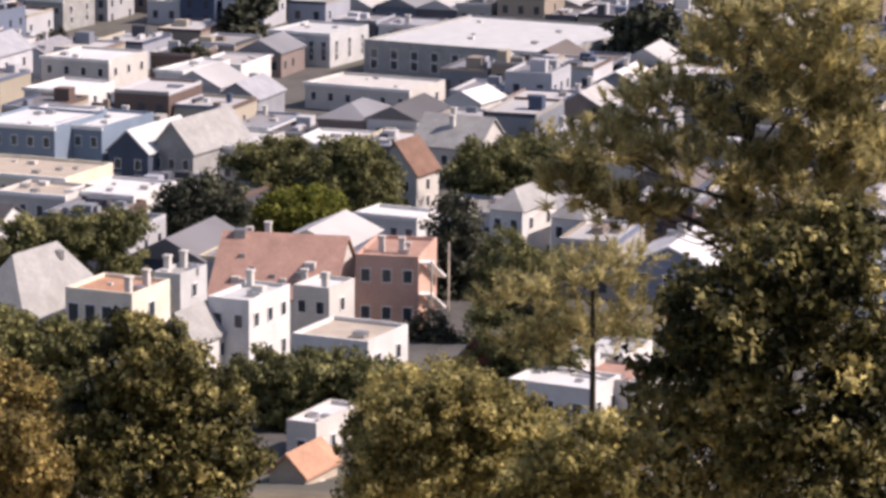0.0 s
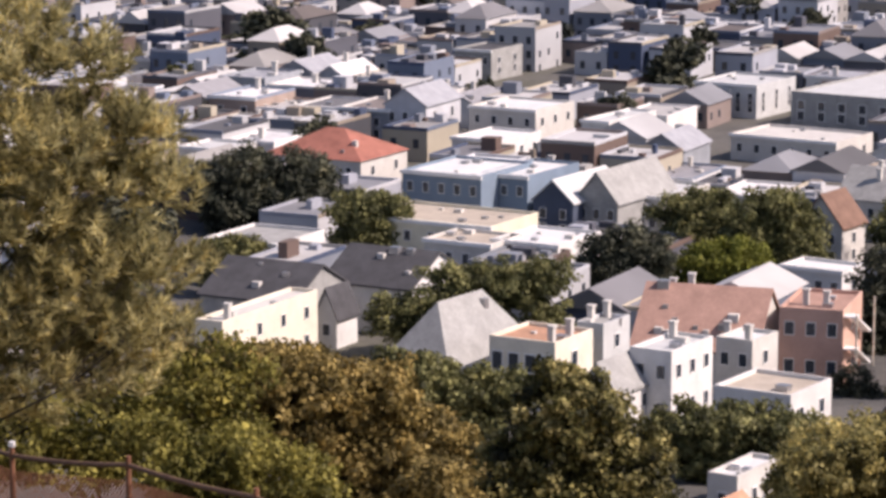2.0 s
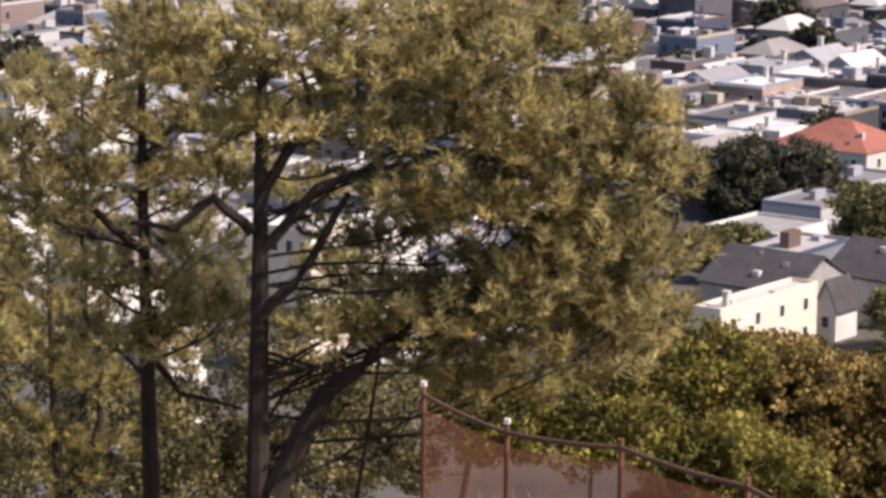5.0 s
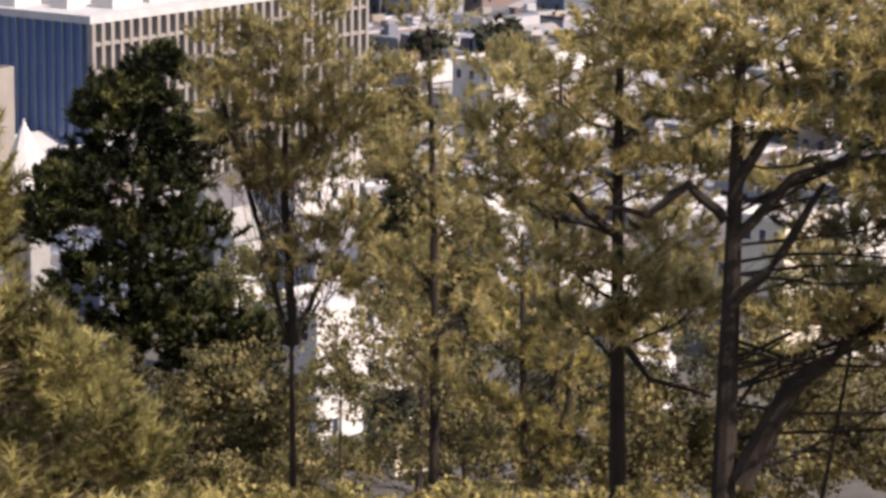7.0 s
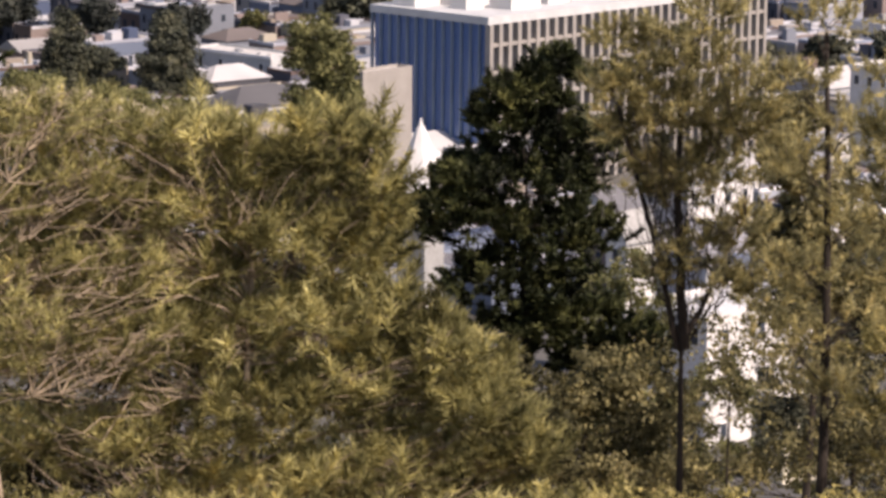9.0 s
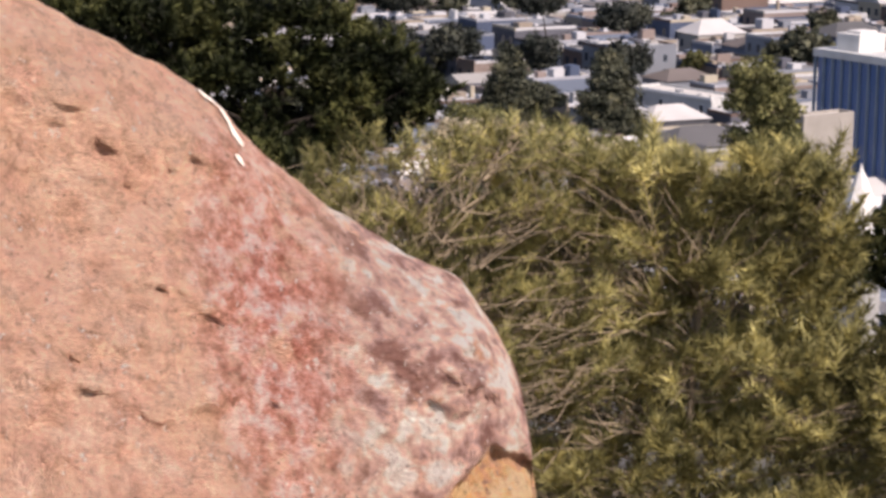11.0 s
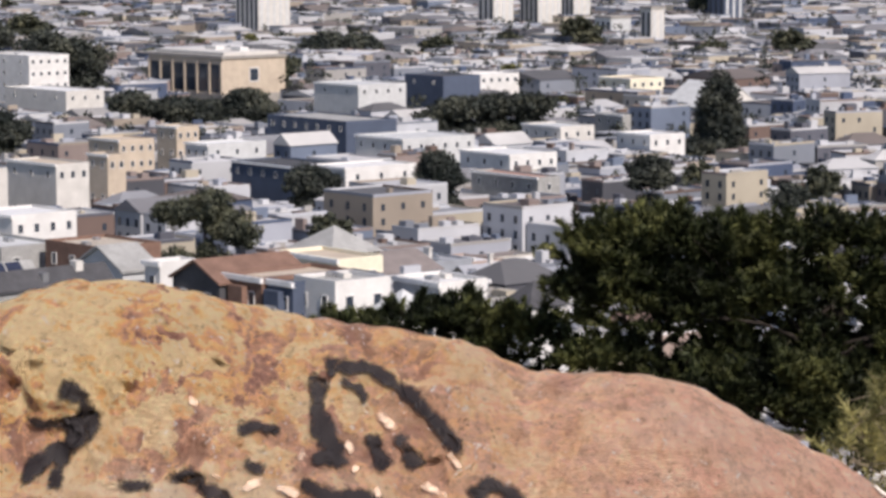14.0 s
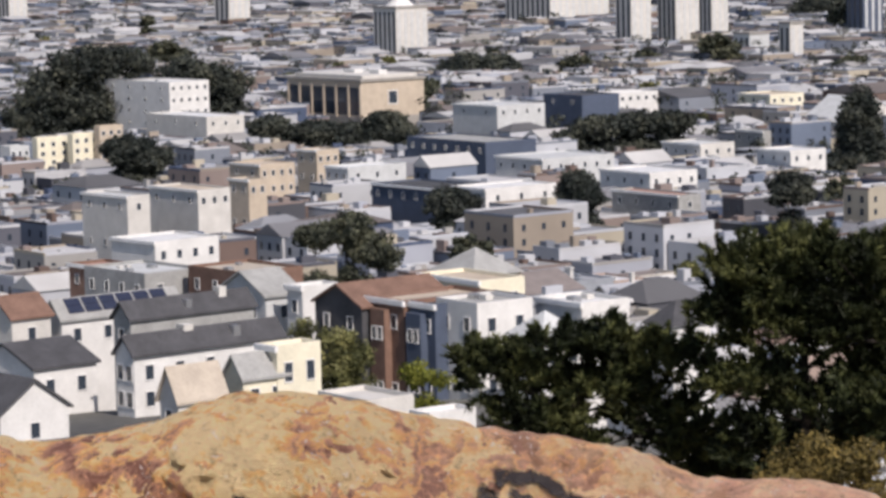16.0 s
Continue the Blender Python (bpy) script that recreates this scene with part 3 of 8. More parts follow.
def leaves(rs, centres, per, spread, length, width, kind, axes=None):
    """Triangles for clumps of leaves round the centres, or for brush-like shoots of needles along the axes."""
    n = len(centres) * per
    c = np.repeat(np.asarray(centres), per, axis=0)
    d = rs.normal(size=(n, 3))
    d /= np.linalg.norm(d, axis=1, keepdims=True) + 1e-9
    d[:, 2] = d[:, 2] * 0.75 + 0.2
    if kind == "needle":
        axis = np.repeat(axes, per, axis=0)
        size = np.repeat(rs.uniform(0.65, 1.35, (len(centres), 1)), per, axis=0)
        along = rs.uniform(-0.5, 0.5, (n, 1))
        a = c + axis * along * spread * size
        d = d * rs.uniform(0.6, 1.0, (n, 1)) + axis * (0.55 + 0.5 * along)
        d /= np.linalg.norm(d, axis=1, keepdims=True) + 1e-9
        ln = rs.uniform(0.65, 1.15, (n, 1)) * length * size * (1.15 - 0.5 * along)
        side = np.cross(d, rs.normal(size=(n, 3)))
        side /= np.linalg.norm(side, axis=1, keepdims=True) + 1e-9
        tri = np.stack([a + side * width, a - side * width, a + d * ln], 1)
    else:
        a = c + d * np.cbrt(rs.uniform(0.05, 1, (n, 1))) * spread
        u = rs.normal(size=(n, 3))
        u /= np.linalg.norm(u, axis=1, keepdims=True) + 1e-9
        v = np.cross(u, d)
        v /= np.linalg.norm(v, axis=1, keepdims=True) + 1e-9
        s = rs.uniform(0.6, 1.3, (n, 1))
        tri = np.stack([a + u * length * s, a + v * width * s - u * length * 0.4 * s, a - v * width * s - u * length * 0.4 * s], 1)
    return tri.reshape(-1, 3)


def tri_mesh(name, pts, mat, parent, per=20):
    """A mesh of loose triangles; every run of per triangles is one tuft with a tone of its own."""
    me = bpy.data.meshes.new(name)
    n = len(pts) // 3
    me.vertices.add(n * 3)
    me.vertices.foreach_set("co", pts.astype(np.float32).ravel())
    me.loops.add(n * 3)
    me.loops.foreach_set("vertex_index", np.arange(n * 3, dtype=np.int32))
    me.polygons.add(n)
    me.polygons.foreach_set("loop_start", np.arange(0, n * 3, 3, dtype=np.int32))
    me.update(calc_edges=True)
    tones = np.random.RandomState(n % 9973).uniform(0, 1, n // per + 1).astype(np.float32)
    me.attributes.new("tuft", "FLOAT", "FACE").data.foreach_set("value", np.repeat(tones, per)[:n])
    me.materials.append(mat)
    ob = new(name, me)
    ob.parent = parent
    return ob


def tree(lobes, foot, trunk_r, mat, seed, kind="needle", clumps=60, per=30, spread=0.5, length=0.3, width=0.02, bark="bark", name="pine_tree", label="", stem=None, twigs=5, shell=0.45, limb_r=0.24, limbs=(), bare_from=None):
    """A tree from its foot, a leaning stem and the boughs that end in the lobes (centre, half-width, half-height)."""
    rng, rs = random.Random(seed), np.random.RandomState(seed)
    foot = Vector(foot)
    if foot.length > 150 and len(lobes) < 12:
        lobes = list(lobes) + [(l[0], l[1], foot.z + 0.45 * (l[2] - foot.z), l[3] * 0.85, l[4] * 1.3) for l in lobes if l[2] - l[4] > foot.z + 2.5]
    # far trees swap to leaf colours with haze painted in
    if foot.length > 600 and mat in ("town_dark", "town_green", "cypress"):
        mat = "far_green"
    o = new(name)
    o.location = foot
    tops = [Vector(l[:3]) - foot for l in lobes]
    if foot.length > 150:
        TAKEN.extend((l[0], l[1], l[3] * 0.6, l[2] - 0.2 * l[4]) for l in lobes)
    hi = max(t.z for t in tops)
    crown_top = stem or sum((t for t in tops if t.z > 0.6 * hi), Vector()) / max(1, sum(t.z > 0.6 * hi for t in tops))
    crown_top = Vector(crown_top) if stem is None else Vector(stem) - foot
    path = bend(Vector((0, 0, -0.5)), crown_top, rng, 0.25 * trunk_r * 2, 8)
    V, F = [], []
    tube(V, F, path, [trunk_r * (1 - 0.75 * i / 8) for i in range(9)], 9)
    for pts, r0, r1 in limbs:
        pts = [Vector(q) - foot for q in pts]
        fine = []
        for q0, q1 in zip(pts, pts[1:]):
            fine += [q0.lerp(q1, k / 3) + Vector((rng.uniform(-0.04, 0.04), rng.uniform(-0.04, 0.04), rng.uniform(-0.03, 0.03))) for k in range(3)]
        fine.append(pts[-1])
        tube(V, F, fine, [r0 + (r1 - r0) * k / (len(fine) - 1) for k in range(len(fine))], 8)
    part("trunk", ([tuple(v) for v in V], F), M[bark], o)
    V, F = [], []
    cents, axes = [], []
    for l, c in zip(lobes, tops):
        rw, rhh = l[3], l[4]
        reach = math.hypot(c.x - crown_top.x * 0.7, c.y - crown_top.y * 0.7)
        s = min(0.96, max(0.2, (c.z - 0.2 * reach) / max(0.1, crown_top.z) - 0.03))
        a = path[int(s * 8)].lerp(path[int(s * 8) + 1], s * 8 - int(s * 8))
        lr = trunk_r * limb_r * (1.1 - 0.6 * s)
        needle, close = kind == "needle", foot.length < 150
        limb = bend(a, c, rng, (0.17 if needle else 0.12) * (c - a).length, 6, 0.04 * (c - a).length)
        tube(V, F, limb, [lr * (1 - 0.8 * i / 6) for i in range(7)], 6)
        sparse = bare_from is not None and math.degrees(math.atan2(-l[0], l[1])) > bare_from
        n = max(6, int(clumps * ((4.6 if mat == "cypress" else 3.5) if needle else 1.9) * (rw * rw * rhh) ** 0.5 * (0.8 if sparse else 1.0)))
        d = rs.normal(size=(n, 3))
        d /= np.linalg.norm(d, axis=1, keepdims=True)
        if needle:
            d[:, 2] = np.where(rs.uniform(size=n) < 0.6, np.abs(d[:, 2]), d[:, 2])
        rad = np.cbrt(rs.uniform(shell ** 3, 1.0, (n, 1)))
        cc = np.array(c) + d * rad * np.array((rw, rw, rhh)) * rs.uniform(0.8, 1.25, (n, 1))
        cents.append(cc)
        ax = d * 0.8 + np.array((0, 0, 0.55)) + rs.normal(size=(n, 3)) * 0.3
        axes.append(ax / np.linalg.norm(ax, axis=1, keepdims=True))
        for k in range(min(n, twigs * (2 if needle and close else 1) * (2 if sparse else 1))):
            q = c + (Vector(cc[k]) - c) * (rng.uniform(1.0, 1.45) if sparse else 1.15 if bark == "twig" else 1.0)
            b = limb[rng.randint(2, 6)]
            tr = max(lr * 0.35, 0.011) if needle and close else lr * 0.35
            tube(V, F, bend(b, q, rng, (0.3 if sparse else 0.16) * (q - b).length, 4), [tr, tr * 0.8, tr * 0.62, tr * 0.45, tr * 0.25], 5)
    part("bough", ([tuple(v) for v in V], F), M[bark], o)
    if kind == "needle":
        per, spread, length, width = int(per * 1.4), spread * 0.8, length * 0.66, width * 0.85
    else:
        spread *= 0.72
    pts = leaves(rs, np.concatenate(cents), per, spread, length, width, kind, np.concatenate(axes))
    tri_mesh("crown", pts, M[mat], o, per)
    return tagged(o, label, "tree")

# ---- houses told apart, block by block ----
put(house(3.8, 21.9, 7.4, wall="cream", top="offwhite", wins="r4x2 f1x1", chimney=1, vents=2, cornice=False, label="cream stucco house with a pale flat roof"), 11.62, 360, -20)
put(house(9.0, 18.0, 4.8, "hip", wall="lightgrey", top="grey", rh=6.8, wins="f2x1 r2x1", vents=1, label="grey shingled house with a steep hip roof"), 7.75, 341, -26)
put(house(8.3, 8.7, 8.0, wall="cream", top="terracotta", wins="f4x1 r1x1", size=(1.4, 2.2), chimney=2, cornice=False, vents=2, label="cream house with a terracotta flat roof"), 6.19, 331, -23)
put(house(3.4, 6.2, 8.9, wall="lightgrey", top="grey", wins="f1x2 r1x2", chimney=2, vents=4, cornice=False, label="white stucco house with rooftop chimneys"), 5.00, 338, -24)
put(house(14.8, 16.0, 4.2, "gable", wall="offwhite", top="rose", rh=6, wins="r1x2", along="x", vents=9, chimney=4, label="long house with a red-brown shingled roof"), 2.99, 359, -10)
put(house(7.6, 12.4, 8.5, wall="salmon", top="rose", wins="f3x2 r1x2", size=(1.2, 1.7), chimney=2, vents=3, cornice=False, stairs=True, label="salmon stucco apartment house with stairs on its side"), 0.87, 359, -10)
put(house(4.6, 6.3, 7.2, wall="offwhite", top="whiteroof", wins="f2x2 r1x1", chimney=1, cornice=False, label="white house with a stepped flat roof"), 2.26, 339, -25)
put(house(5.0, 9.6, 8.0, wall="white", top="lightgrey", wins="f2x2 r3x2", vents=2, chimney=1, cornice=False, label="white house with a flat roof and a chimney"), 3.69, 323, -24)
put(house(4.6, 8.0, 4.4, "gable", wall="white", top="grey", rh=2.8, wins="f2x1 r2x1", label="small white house with a grey pitched roof"), 4.75, 318, -24)
put(house(8.7, 9.3, 5.9, wall="white", top="gravel", wins="f3x1 r2x2", cornice=False, vents=1, label="white house with a tan gravel flat roof"), 1.75, 306, -25)
put(house(3.0, 8.5, 3.2, wall="offwhite", top="whiteroof", wins="r4x1 f1x1", size=(0.9, 2.4), vents=3, cornice=False, label="small white flat-roofed house with skylights"), 2.26, 267, -25)
put(house(3.4, 6.0, 1.2, "gable", wall="tan", top="terracotta", rh=1.6, wins="r1x1", label="house with an orange clay roof"), 2.64, 252, -25)
put(house(3.4, 5.0, 4.5, "gable", wall="red", top="grey", rh=2, wins="f2x1", label="dark red house with a grey roof"), -0.88, 303, -26)
put(house(6.1, 11.9, 2.7, wall="white", top="whiteroof", wins="f3x1 r2x1", label="white house with a white roof"), -2.10, 307, -27)
put(house(13.5, 16.0, 9.4, wall="blue", top="whiteroof", wins="f5x2", vents=4, label="slate-blue house with white trim and a white flat roof"), 7.60, 455, -22)
put(house(8.0, 16.0, 9.0, wall="blue", top="whiteroof", wins="f3x2 r1x1", vents=3, label="slate-blue house with a white sunlit side"), 6.41, 456, -23)
put(house(6.7, 16.0, 6.1, "gable", wall="navy", top="lightgrey", rh=3.0, wins="f2x2", label="blue gabled wooden house with white trim"), 5.49, 452, -23)
put(house(7.1, 18.0, 6.1, "gable", wall="grey", top="grey", rh=4.2, wins="f3x2", label="grey gabled wooden house"), 4.60, 453, -24)
put(house(7.4, 15.0, 5.6, wall="offwhite", top="lightgrey", wins="f2x2", bay=True, label="white house with a dark bay front"), 3.85, 458, -24)
put(house(18.2, 15.0, 6.1, "hip", wall="offwhite", top="red", rh=4, wins="f4x1 r2x1", along="x", vents=2, label="white house with a bright red hip roof"), 10.10, 495, -21)
put(house(13.7, 14.0, 5.7, "gable", wall="grey", top="darkgrey", rh=3.6, wins="r1x1", along="x", vents=3, label="low building with a long charcoal roof"), 11.27, 380, -21)
put(house(12.9, 14.0, 6.1, "gable", wall="white", top="darkgrey", rh=3.6, wins="r1x1", along="x", vents=4, label="building with a charcoal roof and white skylights"), 8.99, 386, -22)
put(house(3.0, 5.0, 4.2, "gable", wall="white", top="darkgrey", rh=3.2, wins="f1x1", label="white gable-ended house among crowded roofs"), 10.11, 373, -21)
put(house(11.5, 12.9, 6.1, wall="white", top="grey", wins="r2x1 f3x1", vents=2, label="white low house with a grey roof"), 11.46, 416, -20)
put(house(23.3, 14.0, 6.1, wall="yellow", top="gravel", wins="f6x1", vents=5, label="long low building with a tan roof"), 8.06, 432, -22)
put(house(10.4, 9.1, 6.1, wall="offwhite", top="gravel", wins="f4x1", vents=3, label="tan-roofed low house among crowded roofs"), 7.49, 413, -22)
put(house(10.3, 12.4, 6.1, wall="white", top="whiteroof", wins="f3x1 r2x1", vents=4, label="white flat-roofed house among crowded roofs"), 6.09, 414, -23)
put(house(5.5, 17.4, 6.1, wall="white", top="lightgrey", wins="r5x2", vents=2, label="white flat-roofed house with many windows"), 4.74, 536, -24)
put(house(9.7, 13.3, 6.1, wall="white", top="whiteroof", wins="f4x1 r3x1", label="white flat-roofed house among crowded roofs"), 7.06, 512, -23)
put(house(13.8, 14.4, 6.1, wall="offwhite", top="whiteroof", wins="f4x1 r3x1", vents=2, label="pale flat-roofed house among crowded roofs"), 6.58, 551, -23)
put(house(38.4, 45.0, 6.1, wall="grey", top="lightgrey", wins="f9x2", vents=6, size=(1.6, 1.8), cornice=False, label="long grey warehouse with a pale roof"), -1.20, 582, -27)
put(house(13.2, 16.5, 6.1, wall="lightgrey", top="lightgrey", wins="f5x3 r3x3", bay=True, vents=3, label="grey apartment house with tall bays"), 2.37, 589, -25)
put(house(20.3, 14.1, 4.2, wall="offwhite", top="offwhite", wins="f6x1 r2x1", vents=3, label="long pale flat-roofed building"), 1.30, 529, -26)
put(house(6.6, 9.5, 6.1, "gable", wall="white", top="whiteroof", rh=1.6, wins="r2x1", label="white house with a low white roof"), -0.58, 499, -26)
put(house(6.8, 7.1, 6.3, "gable", wall="offwhite", top="brown", rh=4.2, wins="f2x2 r1x2", label="house with a steep red-brown roof"), 0.70, 429, -26)
put(house(11.0, 10.5, 6.1, "gable", wall="offwhite", top="grey", rh=4, wins="f3x2", along="x", chimney=2, label="grey-roofed house with dormers"), -0.31, 454, -26)
put(house(8.9, 6.5, 6.1, wall="white", top="whiteroof", wins="f4x1 r1x1", label="white flat-roofed house among crowded roofs"), 0.86, 395, -26)
put(house(4.7, 10.4, 8.4, "hip", wall="white", top="grey", rh=2.5, wins="f2x2 r2x2", label="white house with a grey hip roof"), -1.54, 391, -27)
put(house(4.7, 6.8, 7.5, "hip", wall="white", top="grey", rh=2.5, wins="f2x2 r2x2", label="white house with a grey hip roof"), -2.60, 389, -27)
put(house(9.2, 9.5, 6.1, wall="white", top="lightgrey", wins="f3x1 r3x1", label="white flat-roofed house among crowded roofs"), 12.34, 502, -20)
put(house(8.8, 13.6, 6.1, wall="grey", top="darkgrey", wins="f3x1 r2x2", label="dark-fronted house with a white side"), 7.21, 642, -22)
put(house(21.2, 7.4, 7.3, wall="lightgrey", top="offwhite", wins="f4x1 r2x1", vents=3, label="pale grey flat-roofed building among trees"), 37.89, 570, -7)
put(house(3.0, 10.3, 21.8, wall="concrete", top="offwhite", wins="", cornice=False, label="windowless cream stair block with a stepped top"), 35.33, 435, -8)
put(house(8.9, 16.0, 13.1, wall="white", top="whiteroof", wins="f3x3 r3x3", vents=4, label="white sunlit house behind the pines"), 28.69, 291, -11)
put(house(3.8, 5.0, 7.7, wall="yellow", top="offwhite", wins="f2x2 r2x2", label="cream house behind the pines"), 27.48, 265, -12)
put(house(3.0, 5.0, 15.8, "gable", wall="white", top="grey", rh=2.6, wins="f1x2", label="white gabled house among crowded roofs"), 30.52, 333, -11)
put(house(7.8, 13.6, 11.1, wall="white", top="lightgrey", wins="f3x2 r4x2", label="white flat-roofed house among crowded roofs"), 29.27, 408, -11)
put(house(7.8, 9.7, 18.3, wall="white", top="whiteroof", wins="f3x2 r2x2", vents=3, label="white house with a white roof"), 25.75, 476, -13)
put(house(4.3, 5.0, 14.7, "gable", wall="lightgrey", top="lightgrey", rh=2, wins="f2x1", label="pale grey gabled house"), 25.62, 363, -13)
put(house(6.3, 9.8, 17.1, wall="cream", top="whiteroof", wins="f3x1 r2x1", label="cream house behind the pines"), 20.07, 351, -16)
put(house(8.0, 11.2, 16.1, wall="white", top="whiteroof", wins="f3x1 r2x1", label="white flat-roofed house among crowded roofs"), 18.96, 357, -17)
put(house(5.6, 6.4, 10.9, wall="white", top="lightgrey", wins="f3x2 r2x2", label="white house behind the pines"), 22.92, 304, -15)
put(house(42.1, 16.8, 25.0, wall="white", top="whiteroof", wins="f4x6 r5x6", size=(1.3, 1.4), vents=2, cornice=False, label="white apartment block with small windows"), 60.73, 1102, 4)
put(house(36.7, 15.1, 16.7, wall="offwhite", top="whiteroof", wins="f3x2 r3x2", cornice=False, label="white low annexe among crowded roofs"), 60.04, 1030, 4)
put(house(3.0, 11.7, 15.2, wall="yellow", top="offwhite", wins="r3x5", size=(1.5, 1.5), cornice=False, label="pale yellow apartment block"), 62.73, 960, 5)
put(house(3.0, 9.9, 16.1, wall="yellow", top="offwhite", wins="r3x5", size=(1.5, 1.5), cornice=False, label="pale yellow apartment block"), 62.12, 959, 5)
put(house(3.0, 8.7, 18.3, wall="tan", top="offwhite", wins="r3x5", size=(1.5, 1.5), cornice=False, label="pale yellow apartment block"), 61.65, 959, 5)
put(house(5.8, 6.9, 14.6, wall="lightgrey", top="lightgrey", wins="r3x4", cornice=False, label="grey apartment block among crowded roofs"), 63.40, 934, 6)
put(house(18.8, 16.2, 13.0, wall="yellow", top="tan", wins="f3x3 r4x3", size=(1.5, 1.7), label="ochre-yellow apartment house among crowded roofs"), 49.24, 1142, -1)
put(house(10.4, 22.9, 13.3, wall="white", top="whiteroof", wins="r6x2", size=(1.6, 1.6), cornice=False, label="white apartment house with a row of windows"), 51.94, 1161, 0)
put(house(22.1, 16.0, 19.1, wall="navy", top="darkgrey", wins="f2x2", cornice=False, label="dark slab-like building among crowded roofs"), 52.78, 1054, 0)
put(house(25.0, 19.9, 18.1, wall="lightgrey", top="lightgrey", wins="r4x2 f2x2", label="grey apartment house among crowded roofs"), 54.33, 1026, 1)
put(house(38.6, 18.0, 16.7, wall="navy", top="grey", wins="f7x2", cornice=False, label="dark blue flat-roofed building"), 54.87, 881, 1)
put(house(20.8, 24.2, 15.3, wall="lightgrey", top="lightgrey", wins="f4x2 r6x2", label="grey flat-roofed row of houses"), 53.30, 816, 1)
put(house(26.0, 14.9, 13.8, wall="navy", top="darkgrey", wins="f5x2 r3x2", label="dark apartment house among crowded roofs"), 55.70, 735, 2)
put(house(13.1, 20.8, 14.5, wall="white", top="whiteroof", wins="r3x1", label="low building with a white roof and wall"), 54.26, 717, 1)
put(house(10.0, 18.6, 15.4, wall="lightgrey", top="whiteroof", wins="f3x3 r3x2", label="pale house with a white roof"), 56.86, 790, 3)
put(house(14.2, 11.0, 16.1, wall="tan", top="tan", wins="r4x4 f2x4", label="tan apartment house among crowded roofs"), 58.81, 799, 3)
put(house(9.1, 7.3, 18.2, wall="tan", top="offwhite", wins="r3x4 f2x4", label="tan apartment house among crowded roofs"), 57.75, 816, 3)
put(house(17.3, 5.7, 19.6, wall="offwhite", top="lightgrey", wins="f3x3 r1x3", label="pale apartment house among crowded roofs"), 61.57, 649, 5)
put(house(19.0, 8.4, 19.8, wall="offwhite", top="tan", wins="f3x3 r3x3", label="pale apartment house among crowded roofs"), 60.19, 660, 4)
put(house(7.9, 5.0, 18.9, wall="tan", top="grey", wins="f2x3 r2x3", label="tan apartment house among crowded roofs"), 59.09, 695, 4)
put(house(13.0, 13.0, 18.2, wall="white", top="whiteroof", wins="r4x1", label="low building with a white sunlit roof"), 60.68, 517, 5)
put(house(13.5, 6.8, 16.0, wall="brown", top="rose", wins="f3x2", label="dark red-brown house with a flat reddish roof"), 61.71, 478, 5)
put(house(20.5, 15.2, 14.1, wall="white", top="whiteroof", wins="f3x1 r4x1", label="white flat-roofed row among crowded roofs"), 51.55, 773, -0)
put(house(25.0, 6.6, 13.1, wall="grey", top="rose", wins="f4x2 r1x2", label="grey-violet flat-roofed house among crowded roofs"), 51.42, 712, -0)
put(house(15.0, 12.8, 13.0, wall="white", top="whiteroof", wins="f3x3 r3x3", label="white apartment house among crowded roofs"), 48.87, 870, -2)
put(house(18.2, 12.5, 13.8, wall="offwhite", top="lightgrey", wins="f4x2 r3x2", label="pale flat-roofed house among crowded roofs"), 50.61, 891, -1)
put(house(14.0, 6.9, 11.6, wall="grey", top="grey", wins="f3x2", label="grey flat-roofed house among crowded roofs"), 49.50, 968, -1)
put(house(23.9, 24.0, 8.8, "gable", wall="offwhite", top="lightgrey", rh=8, along="x", label="hall with a large pale roof"), 47.74, 1057, -2)
put(house(3.0, 17.9, 6.5, "gable", wall="white", top="darkgrey", rh=1.5, wins="r5x2 f2x2", vents=3, label="large white house with a long dark grey roof"), 60.10, 298, 5)
put(house(3.0, 5.0, 6.9, wall="yellow", top="offwhite", wins="r2x1", size=(1.0, 2.0), label="pale yellow house with a tall double window"), 58.43, 285, 3)
put(house(3.0, 5.2, 3.3, "gable", wall="offwhite", top="gravel", rh=2.6, wins="f1x1", label="tan-roofed gabled house among crowded roofs"), 60.29, 279, 4)
put(house(3.0, 5.0, 4.7, "gable", wall="yellow", top="grey", rh=1.8, wins="r2x1", label="yellow gabled house among crowded roofs"), 59.08, 283, 4)
put(house(10.2, 7.3, 5.3, "gable", wall="white", top="darkgrey", rh=1.9, wins="f2x1 r2x1", label="white house with a dark grey roof"), 63.18, 302, 6)
put(house(5.7, 7.3, 3.0, "gable", wall="white", top="darkgrey", along="x", rh=2.6, wins="r1x1 f1x1", label="white gabled house among crowded roofs"), 63.58, 277, 6)
put(house(5.7, 5.0, 11.1, "gable", wall="offwhite", top="brown", rh=2, wins="r1x1", label="house with a brown roof"), 63.51, 334, 6)
put(house(3.4, 16.0, 11.3, "gable", wall="white", top="grey", rh=1.8, wins="r4x1", solar=6, label="house with solar panels on its roof"), 61.70, 341, 5)
put(house(3.2, 16.0, 10.5, "gable", wall="grey", top="darkgrey", rh=1.5, wins="f1x1", vents=2, label="house with a dark roof"), 60.38, 324, 5)
put(house(9.6, 5.0, 13.3, "gable", wall="lightgrey", top="grey", rh=2.4, wins="f2x2 r1x2", label="grey house with shingled roof"), 58.95, 350, 3)
put(house(3.0, 5.0, 13.3, wall="white", top="lightgrey", wins="f1x2 r1x2", label="narrow white house with flat roof"), 57.95, 343, 3)
put(house(8.6, 12.0, 11.3, "gable", wall="darkgrey", top="brown", rh=2, wins="f2x2", label="dark shingled house among crowded roofs"), 56.63, 329, 3)
